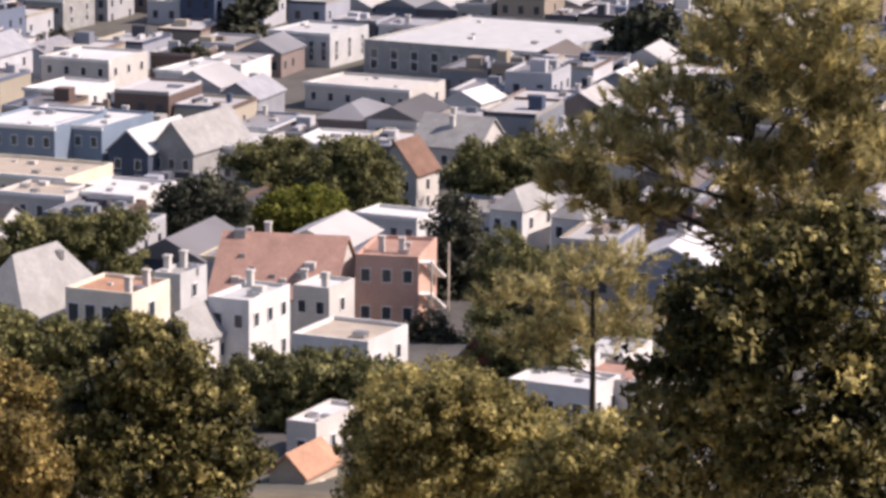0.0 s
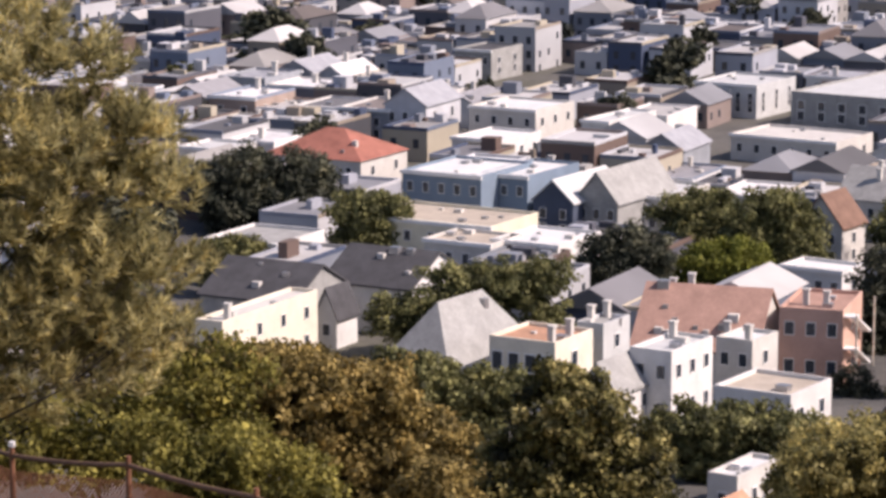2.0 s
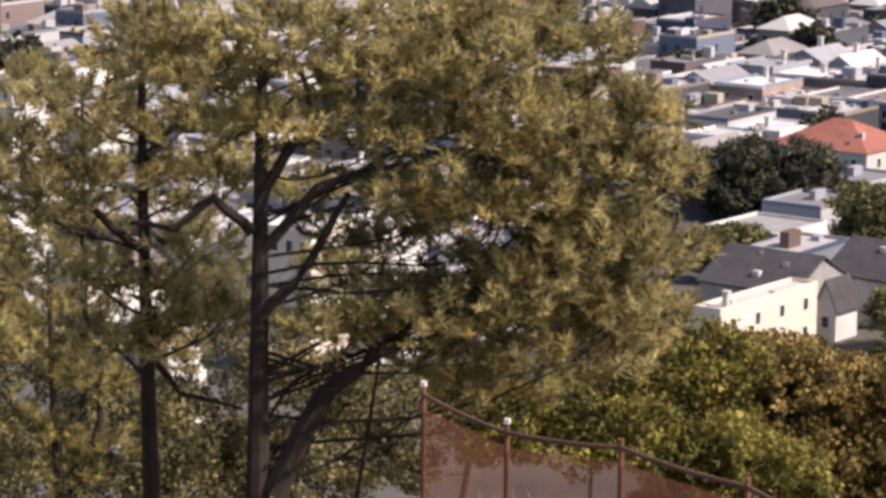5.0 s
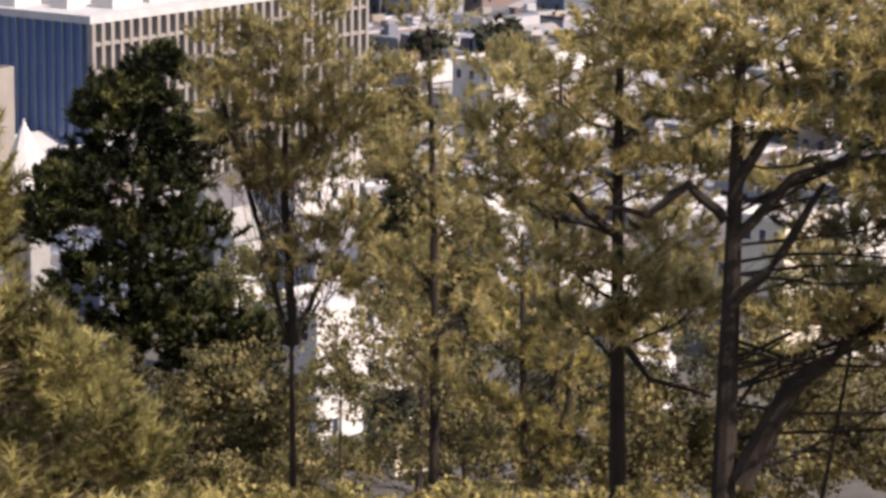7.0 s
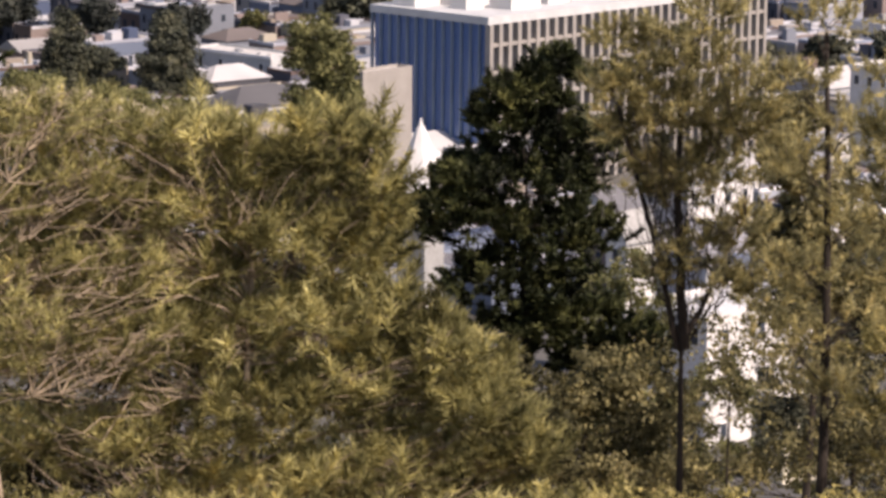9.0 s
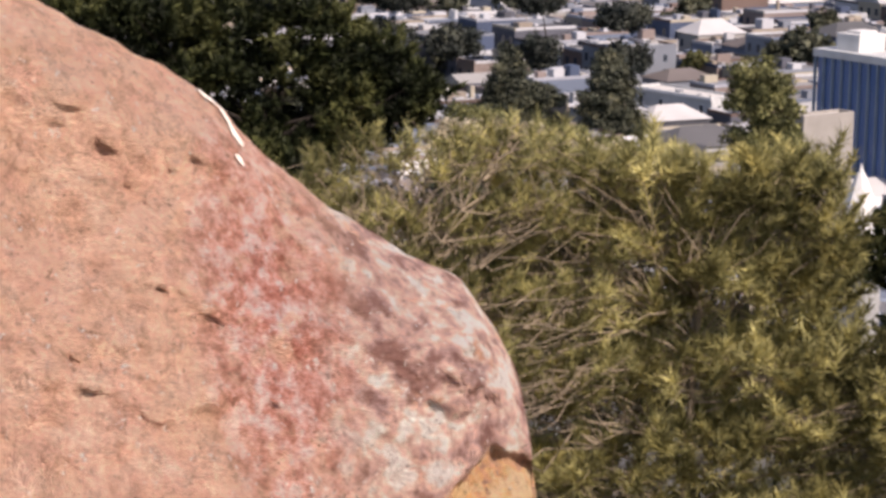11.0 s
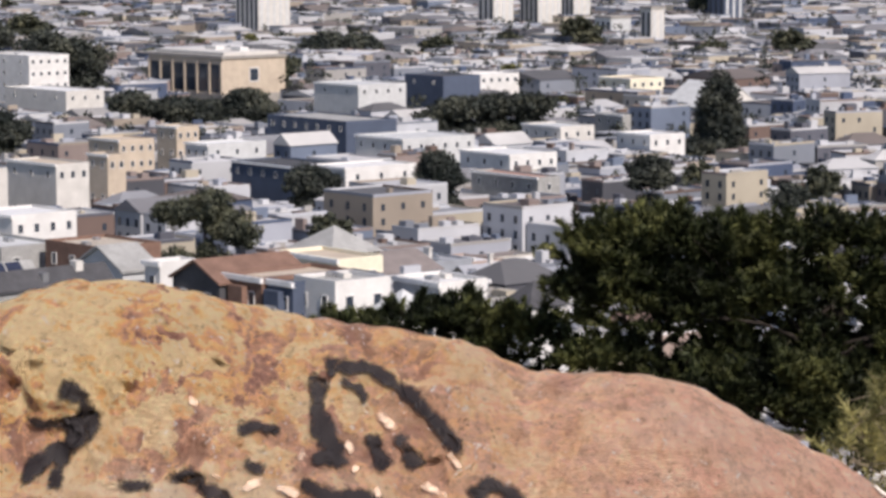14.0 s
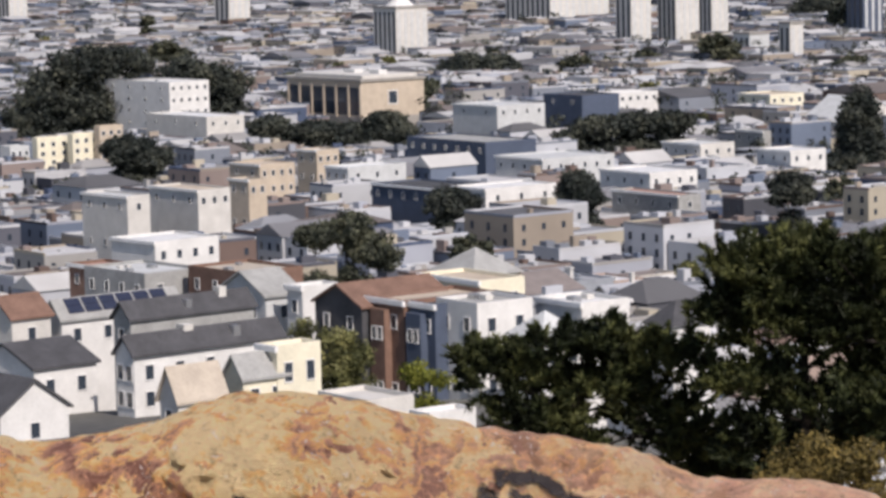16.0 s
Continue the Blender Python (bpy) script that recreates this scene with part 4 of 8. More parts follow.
put(house(7.3, 12.0, 11.2, wall="brown", top="tan", wins="f2x2", bay=True, label="brown wooden house with a bay"), 55.76, 325, 2)
put(house(5.4, 12.0, 10.5, wall="navy", top="darkgrey", wins="f2x2", bay=True, label="dark blue wooden house with a bay"), 55.08, 321, 2)
put(house(7.3, 7.2, 10.3, wall="white", top="grey", wins="r2x2 f2x2", cornice=False, vents=2, label="white-sided house with a flat grey roof"), 54.72, 317, 1)
put(house(8.2, 6.3, 10.4, wall="white", top="whiteroof", wins="f2x2 r3x2", vents=2, label="white house with flat roof"), 52.87, 323, 0)
put(house(9.1, 7.2, 15.1, "hip", wall="tan", top="grey", rh=3, wins="f2x2 r2x1", label="tan house with a grey hip roof"), 54.86, 371, 1)
put(house(12.0, 6.5, 14.2, wall="yellow", top="tan", wins="f3x1 r2x1", label="ochre house with a tan roof"), 54.94, 357, 1)
put(house(5.5, 5.0, 6.5, "hip", wall="white", top="lightgrey", rh=2.4, wins="r2x1", label="white house with a pale hip roof"), 53.58, 304, 1)
put(house(4.6, 5.0, 14.2, "hip", wall="white", top="darkgrey", rh=2.4, wins="f2x1 r2x1", label="white house with a dark hip roof"), 51.08, 313, -0)
put(house(7.5, 5.1, 3.6, wall="offwhite", top="offwhite", wins="r3x1", cornice=False, label="low pale flat-roofed house"), 57.02, 267, 2)
put(house(3.0, 5.0, 2.6, wall="white", top="whiteroof", cornice=False, wins="r1x1", label="low white outbuilding among crowded roofs"), 55.57, 261, 2)
put(house(15.0, 10.0, 16.8, wall="grey", top="lightgrey", wins="f4x1 r2x1", vents=4, cornice=False, label="grey-fronted row with a pale flat roof"), 61.10, 425, 5)
put(house(13.0, 10.0, 16.4, wall="brown", top="gravel", wins="f3x1 r2x1", vents=3, cornice=False, label="brown-fronted row with a tan flat roof"), 59.20, 415, 4)
put(house(9.0, 7.0, 2.8, wall="white", top="whiteroof", wins="f3x1 r2x1", vents=2, cornice=False, label="small white flat-roofed house below a thin pine"), -2.39, 294, -27)
put(house(8.0, 8.0, 3.0, wall="offwhite", top="rose", wins="f3x1 r2x1", vents=2, cornice=False, label="low pale house with a faded reddish roof"), -3.53, 298, -27)
put(house(6.0, 7.0, 3.2, wall="red", top="rose", wins="f3x1 r2x1", vents=2, cornice=False, label="low dark red house beside a thin pine"), -1.35, 306, -27)
put(house(9.0, 8.0, 3.4, wall="white", top="lightgrey", wins="f3x1 r2x1", vents=2, cornice=False, label="white flat-roofed house behind a thin pine"), -3.03, 316, -27)
put(house(3.8, 5.0, 8.9, "gable", wall="brown", top="gravel", rh=1.2, wins="f3x1", label="low brown garden house with a pale roof"), 8.14, 241, -22)

# ---- pines and shrubs on the hillside ----
tree(((5.9, 57.8, 92.5, 1.40, 0.64), (4.4, 57.9, 91.4, 1.18, 0.64), (3.1, 58.0, 90.6, 1.18, 0.59), (7.0, 57.7, 91.3, 1.40, 0.75), (5.1, 57.9, 90.2, 1.50, 0.64), (6.8, 57.7, 89.9, 1.61, 0.64), (7.9, 57.5, 92.2, 1.07, 0.75), (8.2, 57.5, 90.3, 1.18, 0.75), (2.5, 58.0, 89.8, 0.75, 0.43), (3.9, 58.0, 89.4, 1.07, 0.48), (5.5, 57.8, 93.2, 0.86, 0.43), (7.2, 57.6, 93.2, 1.18, 0.54), (7.3, 57.6, 88.9, 1.29, 0.64), (6.0, 57.8, 89.1, 0.97, 0.54), (6.6, 57.7, 92.3, 1.29, 0.75), (7.6, 57.6, 90.7, 1.18, 0.75),), (5.85, 57.79, 76.9), 0.3, "pine", 11, "needle", 22, 32, 0.5, 0.36, 0.024, name="pine_tree", label="tall olive-green pine with layered boughs")
tree(((2.8, 66.0, 86.2, 1.34, 0.55), (3.8, 66.0, 86.6, 1.10, 0.55), (1.9, 66.0, 85.7, 0.86, 0.55), (3.4, 66.0, 85.1, 1.34, 0.61), (2.3, 66.0, 84.8, 0.98, 0.49), (4.3, 65.9, 85.5, 0.73, 0.61),), (3.54, 65.98, 74.8), 0.16, "pine", 12, "needle", 14, 26, 0.5, 0.34, 0.02, name="pine_tree", label="thin young pine with an open crown", stem=(3.4, 66.0, 86.6))
tree(((5.0, 41.8, 91.5, 1.09, 0.62), (4.2, 41.9, 90.8, 1.17, 0.70), (5.8, 41.7, 90.9, 0.86, 0.86), (3.8, 41.9, 89.9, 1.01, 0.78), (5.0, 41.8, 89.8, 1.32, 0.93), (6.1, 41.6, 89.5, 0.70, 0.93), (3.9, 41.9, 88.7, 1.17, 0.70), (5.3, 41.8, 88.5, 1.32, 0.70), (5.6, 41.7, 92.0, 0.70, 0.47),), (5.06, 41.78, 82.2), 0.3, "oak_dark", 13, "leaf", 62, 34, 0.34, 0.085, 0.05, name="oak_tree", label="dense dark oak, gap shade and highlights in its leaf colour")
tree(((2.6, 50.0, 86.7, 1.02, 0.65), (3.6, 49.9, 86.1, 1.02, 0.56), (1.8, 50.0, 86.0, 0.83, 0.46), (3.3, 50.0, 87.0, 0.65, 0.37),), (2.97, 49.99, 79.0), 0.15, "oak", 14, "leaf", 48, 34, 0.35, 0.09, 0.05, name="shrub", label="olive leafy shrub below the pines")
tree(((-9.1, 94.6, 77.3, 1.76, 1.41), (-10.4, 94.5, 75.5, 1.76, 1.58), (-7.9, 94.7, 75.6, 1.76, 1.58), (-9.1, 94.6, 74.0, 2.64, 1.23), (-11.3, 94.4, 73.8, 1.23, 1.06), (-6.8, 94.8, 73.9, 1.23, 1.06), (-9.6, 94.6, 78.4, 0.88, 0.53),), (-9.15, 94.62, 67.3), 0.25, "oak_dark", 15, "leaf", 34, 50, 0.6, 0.13, 0.08, name="oak_tree", label="dark green rounded tree, dark core and golden light in its colour")
tree(((-1.1, 105.1, 73.1, 1.75, 1.17), (0.9, 105.1, 73.5, 1.75, 1.17), (2.5, 105.0, 72.7, 1.56, 1.17), (-1.9, 105.1, 71.2, 1.56, 1.17), (0.5, 105.1, 71.2, 2.33, 1.17), (2.9, 105.0, 71.0, 1.56, 0.97),), (0.50, 105.07, 64.8), 0.25, "oak", 16, "leaf", 30, 50, 0.6, 0.13, 0.08, name="oak_tree", label="olive rounded bushy tree")
tree(((-11.4, 79.2, 78.8, 1.04, 0.74), (-10.8, 79.3, 78.0, 0.89, 0.59),), (-11.29, 79.26, 71.2), 0.12, "scrub", 17, "leaf", 34, 50, 0.5, 0.11, 0.07, name="shrub", label="golden brown hillside shrub")
tree(((-18.1, 48.8, 94.1, 1.64, 0.58), (-19.5, 48.2, 93.4, 1.44, 0.58), (-16.7, 49.3, 93.3, 1.54, 0.67), (-15.2, 49.8, 93.7, 1.54, 0.67), (-18.3, 48.7, 92.5, 1.54, 0.48), (-15.7, 49.6, 92.2, 1.64, 0.58), (-14.1, 50.1, 92.5, 1.44, 0.67), (-13.2, 50.4, 91.6, 1.35, 0.67), (-14.6, 50.0, 91.1, 1.54, 0.58), (-16.2, 49.4, 91.3, 1.16, 0.48), (-13.1, 50.4, 90.2, 1.35, 0.58), (-14.3, 50.0, 89.6, 1.54, 0.58), (-12.5, 50.5, 89.3, 1.06, 0.53), (-15.6, 49.6, 89.2, 1.44, 0.48), (-17.5, 49.0, 88.9, 1.06, 0.39), (-13.8, 50.2, 88.4, 1.64, 0.58), (-15.0, 49.8, 87.9, 1.06, 0.39), (-12.4, 50.6, 92.6, 0.77, 0.48), (-20.3, 47.9, 94.1, 1.25, 0.48), (-16.1, 50.5, 94.3, 1.25, 0.6), (-14.8, 50.9, 94.4, 1.25, 0.6), (-13.9, 51.2, 93.7, 1.25, 0.6), (-15.7, 50.7, 92.9, 1.25, 0.6), (-13.4, 51.3, 92.6, 1.25, 0.6), (-14.6, 51.0, 91.7, 1.25, 0.6), (-12.7, 51.5, 91.6, 1.25, 0.6), (-15.6, 50.7, 90.6, 1.25, 0.6), (-13.6, 51.3, 90.3, 1.25, 0.6), (-12.7, 51.5, 90.1, 1.25, 0.6), (-14.6, 51.0, 89.1, 1.25, 0.6), (-13.2, 51.4, 88.9, 1.25, 0.6), (-16.0, 50.6, 88.9, 1.25, 0.6),), (-18.64, 48.58, 78.5), 0.34, "pine", 21, "needle", 23, 34, 0.55, 0.34, 0.022, limb_r=0.15, name="pine_tree", label="large open-crowned pine with a dark trunk", stem=(-18.6, 48.6, 94.3), limbs=(
    (((-18.7, 48.6, 89.1), (-18.1, 48.8, 89.7), (-17.5, 49.0, 90.7), (-17.2, 49.1, 91.3)), 0.12, 0.05),
    (((-18.7, 48.6, 91.0), (-18.2, 48.8, 92.1), (-17.7, 48.9, 92.6), (-18.0, 48.8, 93.5)), 0.12, 0.05),
    (((-18.7, 48.5, 90.6), (-19.4, 48.3, 91.2), (-20.0, 48.0, 90.7), (-20.7, 47.7, 90.8)), 0.11, 0.04),
    (((-18.5, 48.7, 85.9), (-17.6, 49.0, 87.8), (-16.8, 49.2, 88.4), (-16.1, 49.5, 89.9)), 0.24, 0.07),
    (((-18.7, 48.6, 90.2), (-17.7, 48.9, 91.4), (-17.0, 49.2, 91.7), (-16.2, 49.5, 91.8)), 0.11, 0.04)))
tree(((-22.0, 51.5, 93.0, 1.14, 0.52), (-23.2, 51.0, 92.3, 1.35, 0.52), (-21.4, 51.8, 91.8, 1.14, 0.47), (-22.7, 51.2, 91.0, 1.45, 0.47), (-21.0, 51.9, 90.9, 1.14, 0.41), (-23.8, 50.7, 90.5, 1.14, 0.41), (-23.1, 51.1, 89.2, 1.35, 0.41), (-21.8, 51.6, 88.8, 1.14, 0.41), (-22.6, 51.3, 87.9, 1.24, 0.41), (-21.2, 51.9, 89.6, 0.83, 0.36), (-20.8, 52.0, 88.3, 0.93, 0.36), (-24.0, 50.6, 91.6, 0.93, 0.41),), (-22.02, 51.52, 77.4), 0.27, "pine", 22, "needle", 21, 34, 0.5, 0.32, 0.02, name="pine_tree", label="open-crowned pine with a straight dark trunk", stem=(-22.1, 51.5, 93.0), limbs=(
    (((-22.0, 51.5, 91.3), (-21.6, 51.7, 91.9), (-21.3, 51.8, 92.3)), 0.09, 0.04),
    (((-22.1, 51.5, 89.5), (-22.9, 51.1, 90.3), (-23.7, 50.8, 90.8)), 0.10, 0.04),
    (((-22.0, 51.5, 87.6), (-21.5, 51.8, 86.8), (-20.4, 52.2, 86.5)), 0.08, 0.03)))
tree(((-28.0, 55.3, 93.0, 0.80, 0.57), (-28.4, 55.1, 91.6, 0.92, 0.57), (-27.5, 55.6, 90.8, 0.92, 0.52), (-28.2, 55.2, 89.8, 0.92, 0.52), (-27.4, 55.6, 88.8, 0.80, 0.52), (-28.4, 55.2, 87.8, 1.03, 0.52), (-27.5, 55.6, 86.7, 0.92, 0.52), (-28.5, 55.1, 86.2, 0.92, 0.52), (-27.7, 55.5, 85.2, 0.92, 0.52),), (-27.85, 55.42, 75.9), 0.17, "pine", 23, "needle", 13, 28, 0.5, 0.3, 0.018, name="pine_tree", label="slender pine with sparse foliage", stem=(-28.0, 55.3, 92.7))
tree(((-25.0, 54.6, 87.5, 0.89, 0.50), (-25.6, 54.3, 86.6, 1.00, 0.50), (-24.6, 54.7, 86.1, 0.89, 0.50), (-25.7, 54.3, 85.2, 1.00, 0.50), (-24.4, 54.8, 84.8, 0.89, 0.50), (-25.1, 54.5, 84.2, 1.00, 0.50),), (-25.21, 54.47, 76.4), 0.16, "oak", 24, "needle", 14, 28, 0.5, 0.3, 0.018, name="pine_tree", label="small dark pine under taller ones", stem=(-25.4, 54.4, 88.8), limbs=(
    (((-25.2, 54.5, 83.5), (-24.8, 54.7, 84.2), (-24.5, 54.8, 85.4), (-24.5, 54.8, 86.9)), 0.12, 0.05),))
tree(((-31.2, 55.9, 91.7, 1.07, 0.71), (-31.8, 55.5, 90.9, 1.07, 0.59), (-30.6, 56.2, 90.4, 0.95, 0.71), (-31.0, 56.0, 89.3, 1.07, 0.59), (-31.9, 55.5, 92.3, 0.71, 0.47), (-30.4, 56.4, 88.2, 0.83, 0.59), (-31.2, 55.9, 87.7, 1.07, 0.59), (-31.8, 55.5, 89.0, 0.71, 0.47), (-30.6, 56.2, 87.0, 0.71, 0.47), (-31.0, 56.0, 92.8, 0.83, 0.47), (-32.6, 55.1, 91.0, 0.75, 0.6), (-32.2, 55.3, 89.4, 0.6, 0.6), (-32.8, 54.9, 92.2, 0.6, 0.4), (-30.2, 56.5, 91.2, 0.7, 0.6), (-31.9, 55.5, 87.2, 0.45, 0.4), (-32.9, 54.9, 91.3, 0.62, 0.5), (-32.6, 55.1, 90.3, 0.62, 0.5), (-32.1, 55.4, 89.5, 0.62, 0.5), (-31.7, 55.6, 90.5, 0.62, 0.5), (-31.2, 55.9, 89.6, 0.62, 0.5), (-30.7, 56.2, 90.2, 0.62, 0.5), (-32.2, 55.4, 91.6, 0.62, 0.5),), (-31.42, 55.77, 75.4), 0.17, "pine", 25, "needle", 17, 30, 0.5, 0.32, 0.02, limb_r=0.1, name="pine_tree", label="slender light-green pine with a forked trunk", stem=(-31.5, 55.8, 85.9), limbs=(
    (((-31.5, 55.7, 85.6), (-31.9, 55.5, 87.5), (-32.3, 55.3, 89.1), (-32.7, 55.0, 90.9), (-33.0, 54.8, 91.7)), 0.075, 0.025),
    (((-31.4, 55.8, 85.6), (-31.5, 55.7, 87.5), (-31.6, 55.7, 89.3), (-31.6, 55.7, 90.9), (-31.2, 55.9, 92.5)), 0.12, 0.04),
    (((-31.4, 55.8, 85.9), (-31.0, 56.0, 86.7), (-30.7, 56.2, 87.5)), 0.08, 0.03)))
tree(((-41.9, 65.8, 88.9, 1.16, 0.72), (-41.2, 66.3, 89.6, 0.87, 0.58), (-42.4, 65.5, 88.2, 1.10, 0.72), (-40.8, 66.5, 87.7, 1.16, 0.87), (-42.1, 65.7, 86.8, 2.02, 0.87), (-43.4, 64.8, 85.8, 1.44, 0.87), (-41.1, 66.3, 85.3, 1.73, 1.01), (-42.3, 65.5, 84.1, 1.88, 0.87), (-43.2, 64.95, 86.9, 0.8, 0.5), (-40.7, 66.5, 83.2, 1.30, 0.72), (-40.1, 66.9, 81.8, 1.30, 0.87), (-39.3, 67.4, 82.4, 1.01, 0.72), (-40.5, 66.7, 80.8, 1.01, 0.58), (-41.7, 65.9, 82.8, 1.59, 0.72),), (-41.76, 65.89, 71.7), 0.3, "cypress", 26, "needle", 22, 36, 0.5, 0.34, 0.045, name="cypress_tree", label="dense dark green cypress below the summit")
tree(((-33.0, 61.8, 84.1, 0.91, 0.65), (-32.3, 62.1, 84.9, 0.78, 0.65), (-31.1, 62.7, 83.8, 1.04, 0.65), (-32.0, 62.3, 81.6, 1.30, 0.78), (-33.4, 61.5, 81.2, 1.17, 0.65), (-30.1, 63.2, 81.2, 1.30, 0.65), (-28.7, 63.9, 82.0, 1.43, 0.78), (-26.5, 64.8, 82.0, 1.43, 0.78), (-27.1, 64.6, 80.9, 1.56, 0.52), (-35.2, 60.5, 81.2, 1.04, 0.65), (-29.2, 63.7, 84.4, 1.04, 0.52),), (-31.07, 62.75, 73.8), 0.14, "brush", 27, "leaf", 9, 36, 0.5, 0.09, 0.05, name="shrub", label="scattered undergrowth below the pines")
tree(((-22.3, 30.8, 94.2, 0.77, 0.35), (-22.0, 31.0, 93.5, 0.63, 0.42), (-22.8, 30.4, 93.8, 0.56, 0.35), (-23.3, 30.0, 94.0, 0.84, 0.35), (-24.0, 29.5, 94.2, 0.91, 0.35), (-24.6, 28.9, 94.1, 0.91, 0.42), (-25.2, 28.4, 94.3, 0.77, 0.35), (-23.7, 29.7, 93.5, 0.99, 0.42), (-24.5, 29.0, 93.3, 1.06, 0.42), (-25.3, 28.4, 93.3, 0.84, 0.42), (-23.0, 30.3, 92.9, 0.99, 0.42), (-22.2, 30.9, 92.7, 0.77, 0.42), (-24.0, 29.5, 92.4, 1.06, 0.42), (-24.9, 28.7, 92.3, 1.06, 0.42), (-25.8, 27.9, 92.6, 0.77, 0.49), (-22.5, 30.6, 91.8, 0.99, 0.42), (-21.7, 31.2, 91.9, 0.63, 0.42), (-23.4, 29.9, 91.6, 1.06, 0.42), (-24.6, 29.0, 91.3, 1.06, 0.42), (-25.5, 28.2, 91.2, 0.91, 0.42), (-21.2, 31.5, 91.4, 0.56, 0.49), (-22.0, 31.0, 91.0, 1.06, 0.42), (-23.0, 30.2, 90.6, 1.06, 0.42), (-20.9, 31.8, 90.5, 0.77, 0.49), (-24.1, 29.4, 90.3, 1.06, 0.42), (-25.2, 28.5, 90.2, 1.06, 0.42), (-21.6, 31.3, 89.9, 1.06, 0.42), (-20.3, 32.1, 89.9, 0.49, 0.42), (-22.6, 30.6, 89.7, 1.06, 0.35), (-23.7, 29.7, 89.6, 0.84, 0.28), (-22.5, 31.3, 93.9, 0.50, 0.38), (-22.3, 31.4, 93.2, 0.50, 0.38), (-22.3, 31.4, 92.4, 0.55, 0.41), (-21.7, 31.8, 91.5, 0.60, 0.45), (-21.1, 32.2, 90.8, 0.60, 0.45), (-20.7, 32.4, 90.0, 0.60, 0.45), (-22.6, 31.2, 91.6, 0.60, 0.45), (-22.9, 31.0, 90.7, 0.70, 0.52),), (-23.35, 29.98, 83.9), 0.12, "pine_gold", 31, "needle", 25, 52, 0.5, 0.31, 0.0135, "twig", twigs=10, bare_from=37.6, name="pine_tree", label="broad sunlit yellow-green pine close by")
tree(((-26.0, 26.4, 94.2, 0.55, 0.34), (-25.6, 26.8, 94.4, 0.55, 0.34), (-25.1, 27.3, 94.3, 0.62, 0.34), (-24.5, 27.8, 94.6, 0.69, 0.31), (-25.6, 26.7, 93.6, 0.69, 0.41), (-25.0, 27.3, 93.4, 0.75, 0.41), (-24.3, 28.0, 93.7, 0.82, 0.41), (-24.7, 27.6, 92.7, 0.82, 0.41), (-23.9, 28.3, 92.6, 0.82, 0.41), (-23.7, 28.4, 91.8, 0.82, 0.34), (-26.1, 26.2, 93.8, 0.34, 0.27), (-25.6, 25.4, 94.2, 0.35, 0.3), (-25.7, 25.2, 93.7, 0.4, 0.35), (-25.3, 25.7, 93.8, 0.5, 0.4), (-25.4, 25.5, 93.1, 0.5, 0.4), (-24.9, 26.0, 93.2, 0.6, 0.4), (-25.0, 26.0, 92.4, 0.6, 0.4), (-24.5, 26.4, 92.6, 0.6, 0.4), (-24.4, 26.5, 91.7, 0.6, 0.4), (-24.0, 26.9, 92.1, 0.6, 0.4),), (-24.37, 27.87, 84.3), 0.09, "pine_gold", 32, "needle", 30, 34, 0.36, 0.22, 0.010, "twig", twigs=12, bare_from=30, name="pine_tree", label="sunlit scrubby pine with bare pale twigs")
tree(((-47.2, 40.2, 92.8, 1.03, 0.69), (-46.6, 40.9, 93.3, 1.03, 0.57), (-45.9, 41.8, 93.2, 1.03, 0.57), (-45.1, 42.6, 93.2, 1.03, 0.69), (-44.3, 43.4, 93.4, 1.03, 0.57), (-43.6, 44.1, 93.2, 0.57, 0.69), (-46.2, 41.4, 92.3, 1.38, 0.69), (-45.2, 42.5, 92.1, 1.38, 0.80), (-44.3, 43.5, 92.2, 1.26, 0.80), (-44.7, 43.0, 91.0, 1.15, 0.57), (-42.9, 44.8, 92.5, 0.69, 0.69), (-42.4, 45.2, 91.9, 0.69, 0.57), (-43.3, 44.4, 91.7, 0.92, 0.80), (-43.9, 43.8, 90.8, 0.80, 0.57), (-47.6, 39.8, 92.9, 0.57, 0.34), (-45.1, 41.1, 90.5, 0.8, 0.5), (-44.5, 41.8, 90.3, 0.8, 0.5), (-43.9, 42.4, 90.1, 0.8, 0.5), (-43.4, 42.9, 89.8, 0.8, 0.5), (-44.3, 42.0, 90.8, 0.8, 0.5), (-43.5, 42.9, 90.6, 0.8, 0.5), (-43.4, 44.3, 91.3, 0.90, 0.63), (-43.8, 43.9, 90.7, 0.70, 0.49), (-42.8, 44.9, 91.5, 0.80, 0.56), (-44.2, 43.5, 90.9, 0.70, 0.49), (-42.4, 45.2, 92.0, 0.80, 0.56), (-43.2, 44.5, 92.3, 0.90, 0.63), (-44.8, 42.9, 91.0, 0.80, 0.56),), (-45.14, 42.56, 75.9), 0.35, "cypress", 33, "needle", 26, 36, 0.45, 0.28, 0.04, name="cypress_tree", label="broad dark green tree behind the rock")
tree(((-52.2, 37.2, 90.8, 1.07, 0.59), (-51.6, 38.0, 91.4, 1.07, 0.47), (-50.9, 38.9, 91.5, 1.07, 0.47), (-51.1, 38.7, 90.4, 1.30, 0.59), (-50.2, 39.9, 91.0, 1.07, 0.71), (-50.2, 39.9, 89.8, 1.30, 0.59), (-51.9, 37.7, 89.9, 1.19, 0.47), (-52.6, 36.7, 91.2, 0.59, 0.41), (-51.5, 38.1, 89.3, 0.95, 0.36),), (-51.53, 38.13, 76.6), 0.3, "cypress", 34, "needle", 26, 36, 0.45, 0.28, 0.04, name="cypress_tree", label="low dark green tree behind the rock")
